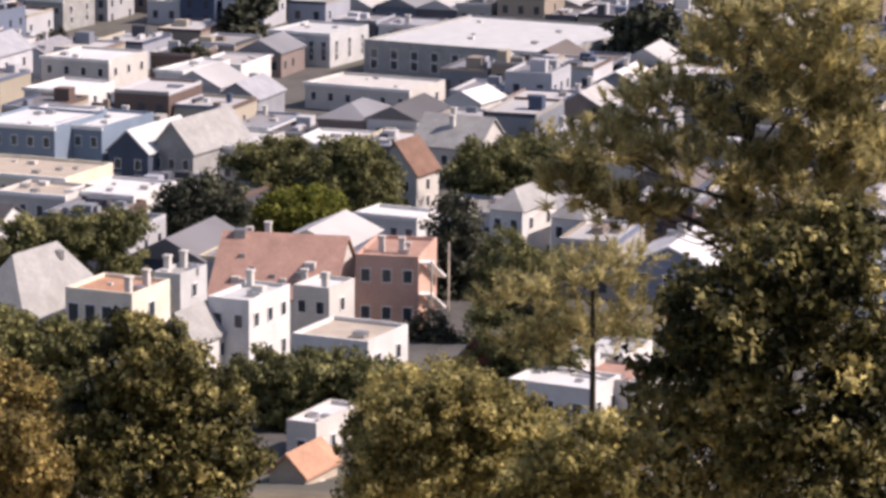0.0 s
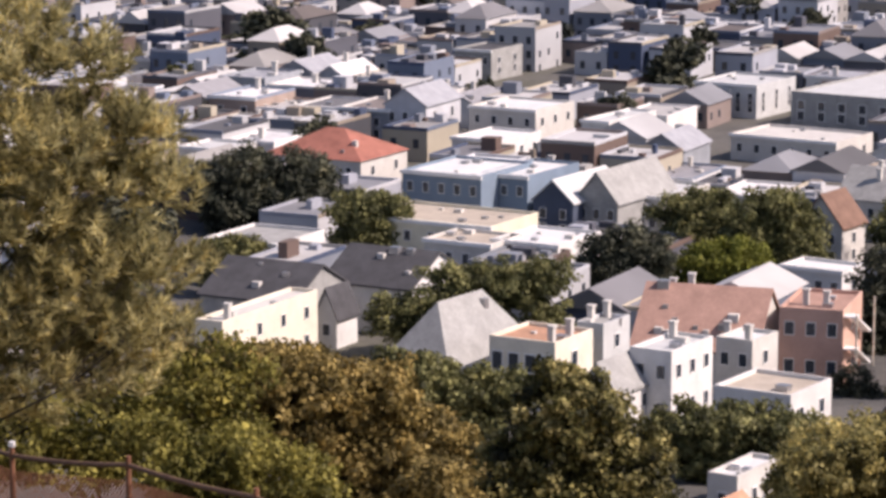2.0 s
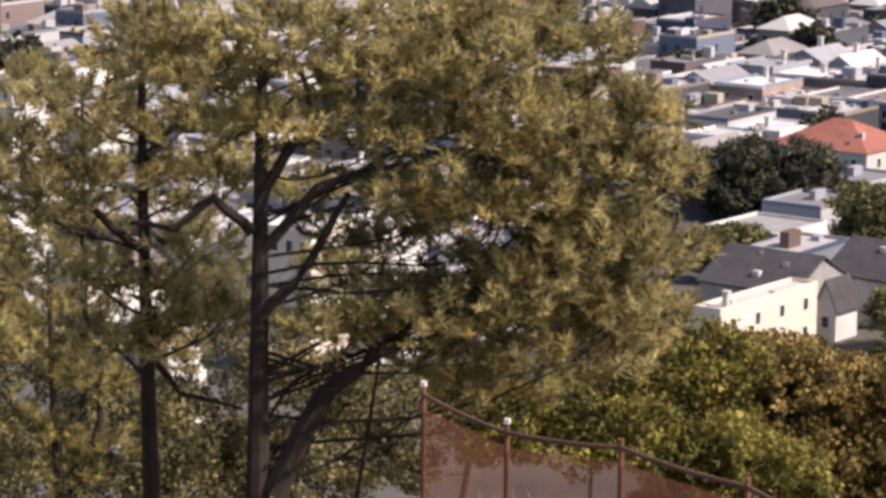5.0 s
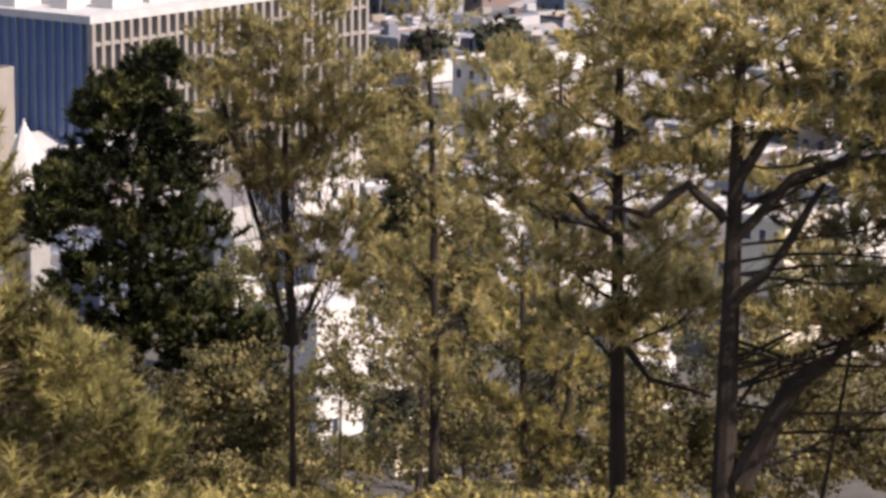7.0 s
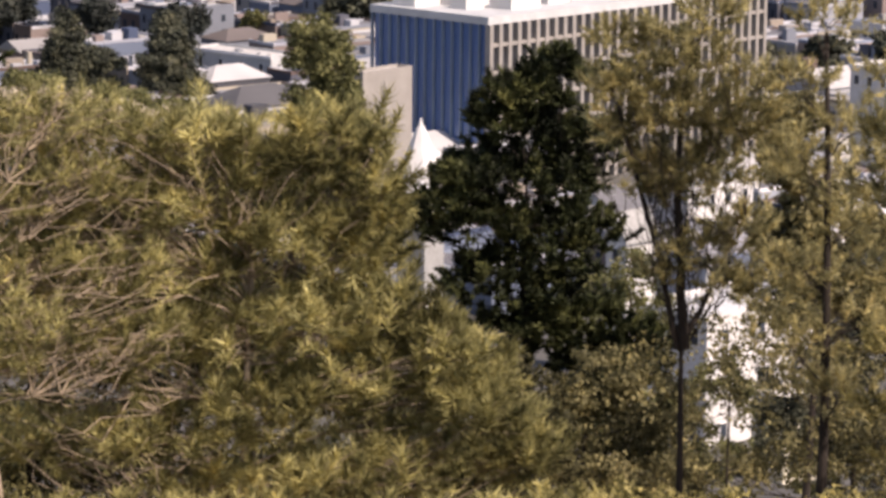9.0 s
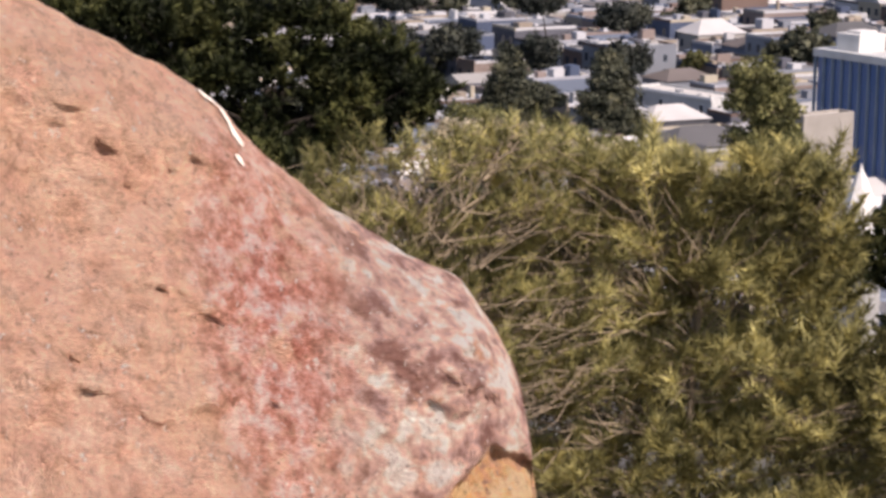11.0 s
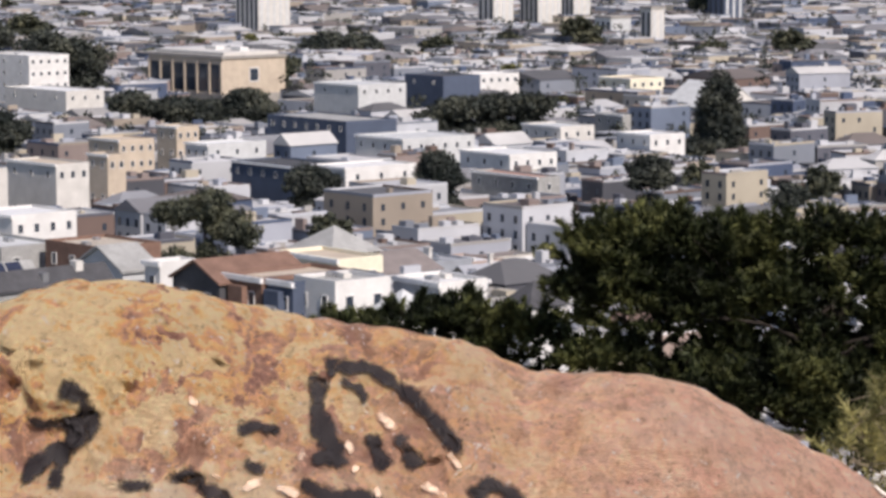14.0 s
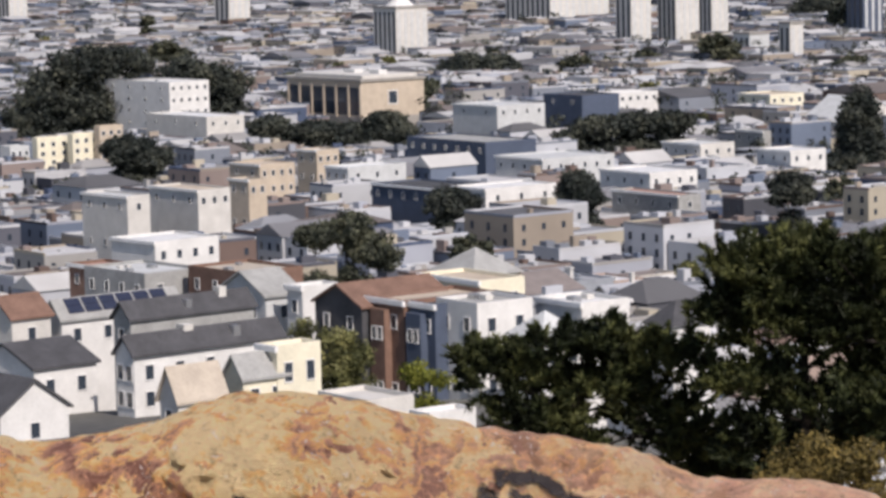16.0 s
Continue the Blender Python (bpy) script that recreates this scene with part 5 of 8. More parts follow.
tree(((-47.4, 40.0, 93.2, 1.03, 0.69), (-46.7, 40.9, 93.6, 1.03, 0.46), (-45.9, 41.8, 93.3, 1.03, 0.57), (-47.7, 39.7, 92.2, 0.92, 0.80), (-47.0, 40.6, 92.1, 1.26, 0.80), (-46.1, 41.6, 92.0, 1.26, 0.80), (-47.5, 40.0, 90.9, 1.03, 0.57), (-46.6, 41.0, 90.4, 1.26, 0.57), (-45.8, 41.9, 90.9, 1.03, 0.69), (-47.5, 40.0, 89.8, 0.92, 0.57),), (-46.71, 40.88, 76.2), 0.3, "cypress", 35, "needle", 26, 36, 0.45, 0.28, 0.04, name="cypress_tree", label="broad dark green tree with pale gaps")
tree(((-30.2, 26.4, 93.2, 0.59, 0.30), (-29.8, 26.8, 93.1, 0.59, 0.37), (-30.4, 26.1, 93.0, 0.44, 0.22),), (-30.04, 26.52, 83.1), 0.1, "scrub", 36, "leaf", 55, 45, 0.3, 0.06, 0.03, name="shrub", label="brownish scrub under a dark tree")
tree(((-16.4, 50.4, 89.2, 1.18, 0.49), (-15.3, 50.8, 88.6, 1.28, 0.49), (-16.4, 50.4, 88.2, 1.08, 0.44), (-14.2, 51.1, 88.7, 1.28, 0.49), (-13.4, 51.3, 88.5, 1.08, 0.49), (-17.2, 50.2, 89.4, 0.88, 0.39), (-15.4, 50.8, 89.8, 1.08, 0.39), (-17.8, 50.0, 90.4, 0.98, 0.44), (-16.9, 50.3, 90.2, 0.88, 0.39),), (-18.48, 49.71, 78.2), 0.09, "pine", 28, "needle", 12, 30, 0.5, 0.32, 0.02, name="pine_tree", label="young pine close beside a larger one", stem=(-16.9, 50.3, 89.0))
tree(((-22.2, 62.2, 84.5, 1.34, 0.73), (-23.4, 61.7, 85.2, 1.10, 0.61), (-21.2, 62.6, 84.2, 1.34, 0.73), (-22.0, 62.3, 83.2, 1.59, 0.73), (-23.9, 61.6, 83.1, 1.34, 0.73), (-25.0, 61.1, 83.7, 1.22, 0.73), (-20.7, 62.7, 82.9, 1.10, 0.73), (-24.8, 61.2, 82.4, 1.47, 0.61), (-22.7, 62.0, 82.2, 1.71, 0.49), (-26.2, 60.6, 84.2, 0.98, 0.61), (-28.7, 59.5, 83.2, 1.34, 0.73), (-26.7, 60.4, 82.4, 1.47, 0.61),), (-22.92, 61.93, 74.8), 0.14, "brush", 29, "leaf", 24, 40, 0.5, 0.09, 0.05, name="thicket", label="leafy undergrowth between the pine trunks")
tree(((-17.6, 57.4, 85.7, 1.00, 0.56), (-16.5, 57.7, 85.5, 1.22, 0.56), (-15.2, 58.1, 85.6, 1.22, 0.67), (-13.8, 58.4, 86.0, 1.22, 0.67), (-12.8, 58.7, 86.5, 1.00, 0.67), (-14.3, 58.3, 85.0, 1.33, 0.56), (-12.8, 58.7, 85.1, 1.22, 0.67), (-15.7, 57.9, 84.8, 1.22, 0.44), (-17.3, 57.5, 84.8, 0.89, 0.44),), (-15.39, 58.04, 76.4), 0.12, "scrub_green", 30, "leaf", 34, 40, 0.5, 0.09, 0.05, name="thicket", label="yellow-green scrub behind the fence")
tree(((-42.4, 61.9, 81.0, 1.53, 0.83), (-41.2, 62.7, 79.8, 1.53, 0.83), (-38.8, 64.2, 79.9, 1.53, 0.69), (-37.8, 64.8, 80.9, 0.97, 0.69), (-40.1, 63.4, 81.2, 1.25, 0.69), (-37.3, 65.1, 79.4, 1.25, 0.56),), (-40.15, 63.36, 72.5), 0.14, "brush", 37, "leaf", 34, 40, 0.5, 0.09, 0.05, name="thicket", label="dark undergrowth below the cypress")
tree(((-30.7, 34.3, 88.4, 1.11, 0.51), (-29.4, 35.3, 87.6, 1.19, 0.51), (-28.1, 36.4, 87.5, 1.19, 0.51), (-26.7, 37.4, 87.4, 1.19, 0.43), (-25.3, 38.4, 87.5, 1.02, 0.51), (-24.5, 39.0, 88.2, 0.51, 0.51), (-30.7, 34.3, 87.5, 1.02, 0.43), (-29.9, 35.0, 90.1, 1.28, 0.68), (-28.4, 36.2, 90.5, 1.28, 0.68), (-27.3, 37.0, 89.4, 1.19, 0.68), (-29.1, 35.6, 89.1, 1.28, 0.68), (-26.2, 37.8, 88.6, 1.02, 0.60), (-30.5, 34.4, 90.9, 1.02, 0.68), (-27.9, 36.6, 91.7, 1.02, 0.51), (-26.9, 37.3, 91.7, 0.68, 0.51),), (-27.72, 36.71, 80.6), 0.12, "shade_brush", 38, "leaf", 36, 44, 0.45, 0.08, 0.045, name="thicket", label="undergrowth below the sunlit pine, gap shade in its colour")
tree(((-32.5, 58.6, 85.0, 0.74, 0.74), (-31.5, 59.2, 84.5, 0.87, 0.74), (-32.0, 58.9, 83.5, 0.87, 0.74), (-30.7, 59.6, 84.4, 0.74, 0.62), (-32.7, 58.5, 82.7, 0.74, 0.62), (-31.1, 59.4, 82.7, 0.74, 0.62), (-33.3, 58.1, 84.8, 0.62, 0.50),), (-32.01, 58.88, 74.6), 0.08, "brush", 39, "leaf", 9, 30, 0.6, 0.08, 0.045, name="sapling", label="thin-leaved saplings before a white house")
tree(((-33.4, 63.8, 88.6, 1.20, 0.80), (-31.5, 64.8, 88.2, 1.20, 0.80), (-29.8, 65.6, 86.9, 1.47, 0.80), (-27.6, 66.5, 87.2, 1.33, 0.80), (-31.9, 64.6, 86.1, 1.33, 0.80), (-30.3, 65.3, 85.0, 1.47, 0.80), (-28.1, 66.3, 84.1, 1.33, 0.80), (-26.6, 67.0, 85.5, 1.20, 0.80), (-26.3, 67.0, 88.6, 1.20, 0.67), (-30.9, 65.1, 90.5, 1.20, 0.67), (-33.7, 63.7, 85.0, 1.07, 0.80), (-24.8, 67.6, 87.9, 1.07, 0.67), (-24.0, 67.9, 86.1, 1.20, 0.67), (-29.1, 65.9, 89.5, 1.20, 0.67),), (-29.84, 65.56, 73.3), 0.2, "pine", 40, "needle", 15, 32, 0.5, 0.32, 0.02, name="pine_tree", label="pine standing behind nearer pines", stem=(-29.7, 65.6, 90.2))

# ---- scrub on the lower slope ----
tree(((-30.9, 136.6, 68.4, 2.85, 1.56), (-28.1, 137.2, 68.6, 2.85, 1.30), (-25.5, 137.7, 67.8, 2.85, 1.56), (-22.9, 138.2, 67.4, 2.33, 1.56), (-29.4, 136.9, 66.2, 3.37, 1.56), (-25.8, 137.7, 65.6, 3.37, 1.56), (-22.4, 138.2, 65.0, 2.85, 1.56), (-20.1, 138.6, 65.0, 2.07, 1.56), (-31.5, 136.5, 66.5, 2.07, 1.56), (-19.6, 138.7, 63.0, 2.85, 1.30), (-22.7, 138.2, 63.1, 3.11, 1.30),), (-26.39, 137.55, 56.4), 0.3, "scrub", 41, "leaf", 17, 50, 0.9, 0.2, 0.12, name="thicket", label="brown-olive thicket on the slope")
tree(((-10.9, 46.8, 87.9, 0.80, 0.44), (-10.0, 47.0, 88.0, 0.80, 0.40), (-9.2, 47.2, 87.6, 0.80, 0.36), (-10.5, 46.9, 87.5, 0.98, 0.36), (-8.7, 47.3, 87.3, 0.53, 0.27), (-11.4, 46.7, 88.3, 0.53, 0.36),), (-10.05, 46.99, 79.8), 0.1, "scrub_green", 42, "leaf", 60, 45, 0.3, 0.06, 0.035, name="shrub", label="bright green low bush by the fence")
tree(((-35.4, 237.4, 45.5, 2.67, 1.78), (-32.7, 237.8, 44.1, 3.11, 2.22), (-29.5, 238.2, 44.5, 2.67, 1.78), (-31.3, 238.0, 42.2, 2.67, 1.78), (-37.1, 237.2, 46.4, 2.22, 1.33),), (-32.69, 237.82, 32.4), 0.3, "town_green", 43, "leaf", 9, 60, 1.2, 0.3, 0.2, name="garden_tree", label="dark green garden trees among houses")
tree(((-15.3, 279.6, 32.1, 4.15, 2.07), (-10.6, 279.9, 32.2, 4.15, 2.07), (-6.8, 280.0, 31.1, 3.63, 2.07), (-12.7, 279.8, 29.4, 3.11, 2.07), (-18.0, 279.5, 31.0, 3.11, 2.07),), (-11.55, 279.83, 27.0), 0.3, "town_green", 44, "leaf", 8, 60, 1.3, 0.32, 0.2, name="garden_tree", label="dark green garden trees among houses")
tree(((-2.2, 170.1, 57.3, 2.52, 1.57), (0.4, 170.1, 58.0, 2.52, 1.57), (2.7, 170.1, 56.4, 2.52, 1.57), (-1.5, 170.1, 55.0, 2.83, 1.26), (1.7, 170.1, 54.7, 2.83, 0.94), (4.9, 170.0, 55.5, 2.52, 1.26), (-3.7, 170.0, 55.2, 1.89, 1.57),), (0.13, 170.07, 49.2), 0.3, "oak", 45, "leaf", 14, 56, 1.0, 0.22, 0.14, name="oak_tree", label="olive trees on the slope")

# ---- street and garden trees ----
tree(((-96.9, 444.6, 27.4, 4.21, 3.37), (-92.8, 445.5, 29.1, 5.06, 3.37), (-89.5, 446.2, 25.6, 5.06, 3.37), (-95.3, 445.0, 24.0, 5.06, 2.53), (-84.5, 447.1, 29.0, 4.21, 2.95), (-82.9, 447.4, 24.7, 4.21, 2.53), (-87.1, 446.6, 23.9, 4.21, 2.53),), (-92.73, 445.50, 20.0), 0.3, "town_dark", 51, "leaf", 5, 60, 1.91, 0.39, 0.23, name="street_tree", label="large dark tree in a garden")
tree(((-72.8, 423.8, 27.1, 3.98, 2.39), (-69.6, 424.4, 27.9, 3.19, 1.99), (-68.1, 424.6, 26.3, 3.19, 1.59),), (-70.80, 424.19, 20.0), 0.3, "town_green", 52, "leaf", 5, 60, 1.81, 0.37, 0.21, name="street_tree", label="round green tree in a garden")
tree(((-87.2, 395.6, 25.5, 3.00, 2.25), (-83.5, 396.4, 25.4, 3.38, 2.62), (-81.3, 396.8, 24.2, 2.25, 1.88),), (-84.77, 396.08, 20.0), 0.3, "town_green", 53, "leaf", 5, 60, 1.70, 0.34, 0.20, name="street_tree", label="dark green tree in a garden")
tree(((-57.9, 360.4, 24.9, 2.70, 2.70), (-54.5, 361.0, 25.5, 3.04, 2.70), (-50.4, 361.6, 28.3, 4.73, 2.70), (-45.6, 362.2, 29.0, 4.73, 2.70), (-41.5, 362.7, 29.0, 4.06, 2.70), (-38.7, 363.0, 30.4, 3.38, 2.03), (-52.4, 361.3, 22.7, 2.70, 2.03), (-48.3, 361.8, 26.9, 4.06, 2.03),), (-49.77, 361.65, 20.0), 0.3, "town_green", 54, "leaf", 5, 60, 1.53, 0.31, 0.18, name="garden_tree", label="olive-green trees in back gardens")
tree(((-34.5, 393.6, 27.0, 3.29, 2.93), (-30.8, 393.9, 28.5, 3.66, 2.56), (-28.6, 394.0, 27.0, 2.93, 2.93), (-32.3, 393.7, 24.7, 3.66, 2.19), (-37.5, 393.3, 24.7, 2.93, 1.46),), (-31.37, 393.82, 20.0), 0.3, "town_dark", 55, "leaf", 5, 60, 1.66, 0.34, 0.20, name="street_tree", label="purple-dark tree in a garden")
tree(((-26.4, 429.3, 27.1, 3.98, 2.39), (-22.4, 429.5, 28.0, 3.98, 2.39), (-23.9, 429.4, 24.7, 4.78, 1.99), (-20.7, 429.6, 25.6, 3.98, 2.39),), (-23.51, 429.42, 20.0), 0.3, "town_green", 56, "leaf", 5, 60, 1.81, 0.37, 0.21, name="street_tree", label="round olive tree below the terrace")
tree(((-14.6, 414.8, 29.0, 4.61, 3.07), (-9.9, 415.0, 28.3, 3.84, 3.07), (-15.3, 414.8, 25.1, 4.61, 3.07), (-9.1, 415.0, 24.4, 3.84, 3.07), (-12.3, 414.9, 30.6, 3.84, 2.31),), (-11.63, 414.91, 20.0), 0.3, "town_green", 57, "leaf", 5, 60, 1.74, 0.35, 0.21, name="street_tree", label="large grey-green tree among houses")
tree(((-22.2, 399.5, 25.4, 3.70, 2.22), (-17.7, 399.7, 26.2, 4.44, 2.22), (-14.7, 399.8, 25.5, 2.22, 2.22), (-18.4, 399.6, 23.9, 4.44, 1.48),), (-18.06, 399.66, 20.0), 0.3, "town_bright", 58, "leaf", 5, 60, 1.68, 0.34, 0.20, name="street_tree", label="bright green round garden tree")
tree(((1.7, 372.1, 29.6, 2.41, 3.44), (0.4, 372.1, 26.0, 2.76, 3.44), (3.2, 372.1, 25.3, 2.76, 4.13), (1.2, 372.1, 20.3, 3.10, 3.44), (-0.1, 372.1, 15.9, 3.44, 3.44), (2.7, 372.1, 16.0, 3.44, 2.76),), (2.27, 372.07, 20.0), 0.3, "town_dark", 59, "leaf", 5, 60, 1.56, 0.32, 0.19, name="conifer", label="tall dark conifer beside the salmon house")
tree(((-27.2, 559.4, 14.7, 5.19, 2.59), (-20.9, 559.7, 15.9, 4.15, 2.59), (-24.0, 559.6, 11.6, 6.22, 2.59),), (-23.19, 559.59, 20.0), 0.3, "town_dark", 60, "leaf", 5, 60, 2.35, 0.48, 0.28, name="street_tree", label="dark spreading tree among roofs")
tree(((-13.5, 579.9, 11.9, 3.22, 3.76), (-5.4, 580.0, 12.0, 5.37, 3.22),), (-8.59, 580.01, 20.0), 0.3, "town_green", 61, "leaf", 5, 60, 2.44, 0.49, 0.29, name="street_tree", label="round green tree among roofs")
tree(((-71.3, 696.4, 22.1, 1.81, 2.07), (-71.6, 696.4, 18.1, 3.63, 3.24), (-71.2, 696.4, 13.6, 5.19, 3.24), (-71.2, 696.4, 10.3, 5.44, 2.33),), (-70.99, 696.45, 20.0), 0.3, "town_dark", 62, "leaf", 5, 60, 2.94, 0.59, 0.35, name="conifer", label="tall dark conifer among houses")
tree(((-82.4, 644.8, 16.1, 4.81, 2.65), (-76.4, 645.6, 15.5, 3.61, 2.41),), (-80.10, 645.11, 20.0), 0.3, "town_dark", 63, "leaf", 5, 60, 2.73, 0.55, 0.33, name="street_tree", label="dark round tree among houses")
tree(((7.2, 420.0, 28.6, 5.44, 3.11), (11.8, 419.9, 29.5, 4.67, 3.11), (4.1, 420.1, 26.9, 3.89, 2.33),), (9.69, 419.96, 20.0), 0.3, "town_green", 64, "leaf", 5, 60, 1.76, 0.36, 0.21, name="street_tree", label="grey-green tree among dark roofs")
tree(((7.5, 345.0, 30.2, 3.83, 3.19), (11.3, 344.9, 29.0, 3.83, 2.56), (6.3, 345.0, 26.2, 3.19, 3.19),), (8.62, 344.97, 20.5), 0.3, "town_green", 65, "leaf", 5, 60, 1.45, 0.29, 0.17, name="street_tree", label="green tree beside pale houses")
tree(((-359.4, 409.7, 36.4, 1.21, 1.51), (-359.3, 409.8, 33.3, 2.83, 1.41), (-359.2, 409.9, 30.8, 3.84, 1.41), (-359.2, 409.9, 28.2, 4.84, 1.61), (-355.4, 413.2, 28.9, 4.04, 2.02), (-359.9, 409.3, 25.6, 6.06, 1.82),), (-357.80, 411.13, 20.0), 0.3, "town_dark", 66, "leaf", 5, 60, 2.29, 0.46, 0.27, name="conifer", label="dark monkey-puzzle conifer with tiered boughs")
tree(((-339.1, 413.8, 37.6, 1.39, 1.39), (-339.0, 413.9, 35.1, 3.37, 0.89), (-339.0, 413.9, 33.0, 3.96, 0.89), (-338.9, 414.0, 30.7, 4.56, 0.99), (-338.8, 414.1, 28.2, 4.95, 1.19), (-338.1, 414.6, 25.2, 5.94, 1.78),), (-337.30, 415.29, 20.0), 0.3, "town_dark", 67, "leaf", 5, 60, 2.25, 0.45, 0.27, name="conifer", label="dark monkey-puzzle conifer with tiered boughs")
tree(((-250.0, 337.5, 48.2, 3.89, 2.72), (-248.1, 338.9, 44.3, 3.50, 3.11), (-251.3, 336.5, 45.9, 3.11, 2.33), (-247.5, 339.3, 40.4, 3.11, 2.33), (-250.0, 337.5, 39.6, 3.89, 2.33),), (-249.09, 338.17, 20.0), 0.3, "town_green", 68, "leaf", 5, 60, 1.76, 0.36, 0.21, name="garden_tree", label="tall green tree beside the hospital")
tree(((-259.1, 304.8, 42.5, 4.44, 1.85), (-255.7, 307.6, 41.7, 4.44, 1.48), (-266.8, 298.0, 44.1, 4.44, 2.22),), (-259.59, 304.32, 20.0), 0.3, "town_green", 69, "leaf", 5, 60, 1.68, 0.34, 0.20, name="street_tree", label="green shrub on the lower slope")
tree(((-739.5, 673.3, 26.8, 4.81, 5.56), (-739.4, 673.3, 20.3, 6.30, 4.63), (-739.3, 673.4, 13.8, 6.67, 3.70),), (-737.54, 675.37, 20.0), 0.3, "town_dark", 70, "leaf", 5, 60, 4.20, 0.85, 0.50, name="conifer", label="tall dark conifer among houses")
tree(((-558.4, 422.2, 38.1, 3.63, 2.59), (-557.2, 423.7, 36.2, 3.63, 2.33),), (-557.77, 423.05, 23.3), 0.3, "town_dark", 71, "leaf", 5, 60, 2.94, 0.59, 0.35, name="street_tree", label="dark green street tree between houses")
tree(((-519.9, 453.7, 38.4, 4.09, 2.56), (-519.5, 454.2, 36.5, 4.34, 1.79),), (-518.80, 454.98, 20.7), 0.3, "town_dark", 72, "leaf", 5, 60, 2.90, 0.59, 0.35, name="street_tree", label="dark green street tree between houses")
tree(((-462.6, 442.4, 37.5, 3.32, 2.13), (-441.5, 463.3, 38.2, 5.33, 2.61), (-438.9, 465.8, 36.5, 4.74, 1.78),), (-450.22, 454.91, 20.0), 0.3, "town_dark", 73, "leaf", 5, 60, 2.69, 0.54, 0.32, name="street_tree", label="dark green street trees between houses")
tree(((-416.9, 459.0, 42.3, 5.74, 2.07), (-403.9, 470.4, 38.7, 4.59, 2.07), (-390.7, 481.4, 35.9, 5.74, 2.07),), (-401.73, 472.26, 20.0), 0.3, "town_dark", 74, "leaf", 5, 60, 2.60, 0.53, 0.31, name="street_tree", label="dark green street trees between houses")
tree(((-989.5, 525.1, 49.6, 12.44, 6.22), (-982.6, 537.7, 51.2, 10.37, 5.19), (-995.3, 513.9, 39.6, 12.44, 8.30), (-988.7, 526.4, 35.1, 14.52, 8.30), (-998.3, 508.2, 30.6, 12.44, 5.19), (-971.7, 557.3, 44.4, 10.37, 6.22), (-965.5, 567.9, 42.0, 10.37, 6.22),), (-987.12, 529.47, 20.0), 0.3, "cypress", 75, "leaf", 2, 40, 4.70, 0.95, 0.56, name="wood", label="dark wood behind a white apartment block")
tree(((-1228.4, 861.0, 24.8, 11.11, 6.94), (-1218.8, 874.6, 24.5, 9.72, 6.11),), (-1226.14, 864.23, 20.0), 0.3, "town_dark", 76, "leaf", 5, 60, 6.30, 1.27, 0.75, name="street_tree", label="dark round trees far off")
tree(((-858.4, 569.5, 31.0, 6.10, 4.20), (-856.8, 571.9, 29.0, 5.72, 2.86),), (-859.49, 567.82, 20.0), 0.3, "town_dark", 77, "leaf", 5, 60, 4.33, 0.88, 0.52, name="street_tree", label="dark round tree between houses")
tree(((-761.3, 585.0, 33.8, 7.11, 2.49), (-754.7, 593.5, 34.6, 7.11, 2.49), (-748.1, 601.8, 34.8, 7.11, 2.49), (-766.7, 577.9, 30.0, 5.33, 2.13),), (-758.04, 589.20, 20.0), 0.3, "town_dark", 78, "leaf", 5, 60, 4.03, 0.82, 0.48, name="street_tree", label="green trees standing in a row")
tree(((-558.4, 422.2, 38.0, 4.15, 3.11), (-557.7, 423.2, 36.0, 3.89, 1.81), (-575.3, 399.0, 35.3, 5.19, 2.59),), (-559.19, 421.24, 23.3), 0.3, "town_dark", 79, "leaf", 5, 60, 2.94, 0.59, 0.35, name="street_tree", label="dark round tree between houses")
tree(((-440.3, 276.9, 46.8, 3.37, 2.12), (-437.2, 281.8, 47.7, 3.37, 2.89), (-435.6, 284.2, 44.7, 3.85, 2.31), (-434.1, 286.6, 42.6, 2.89, 1.54),), (-437.79, 280.84, 29.3), 0.3, "town_dark", 80, "leaf", 5, 60, 2.18, 0.44, 0.26, name="street_tree", label="brown-green trees between terraces")
tree(((-771.8, 423.1, 35.8, 6.52, 3.59), (-769.5, 427.3, 33.2, 6.52, 2.61),), (-772.15, 422.43, 20.3), 0.3, "town_dark", 81, "leaf", 5, 60, 3.70, 0.75, 0.44, name="street_tree", label="dark green trees between houses")
tree(((-257.6, 163.5, 58.1, 2.26, 1.36), (-256.7, 164.9, 56.9, 2.26, 1.69), (-259.1, 161.1, 59.3, 1.13, 1.13),), (-257.51, 163.67, 52.2), 0.3, "town_green", 82, "leaf", 5, 60, 1.28, 0.26, 0.15, name="street_tree", label="green garden tree beside dark houses")
tree(((-222.5, 149.7, 60.3, 1.74, 0.79), (-221.8, 150.7, 59.7, 1.74, 0.69),), (-222.16, 150.10, 54.9), 0.3, "town_bright", 83, "leaf", 5, 60, 1.13, 0.23, 0.13, name="shrub", label="bright green shrub beside low roofs")
tree(((-99.7, 190.5, 60.1, 2.39, 2.39), (-97.9, 191.4, 57.7, 2.79, 2.39), (-95.0, 192.9, 58.5, 2.39, 2.39), (-99.4, 190.7, 55.2, 2.79, 1.99), (-95.7, 192.5, 54.4, 3.19, 2.39), (-93.5, 193.6, 51.1, 3.19, 2.39), (-97.2, 191.8, 51.4, 1.99, 1.59), (-92.4, 194.1, 55.2, 2.39, 1.99),), (-97.09, 191.86, 38.4), 0.3, "town_dark", 84, "leaf", 5, 60, 0.90, 0.18, 0.11, name="garden_tree", label="dark tree mass behind slender pines")
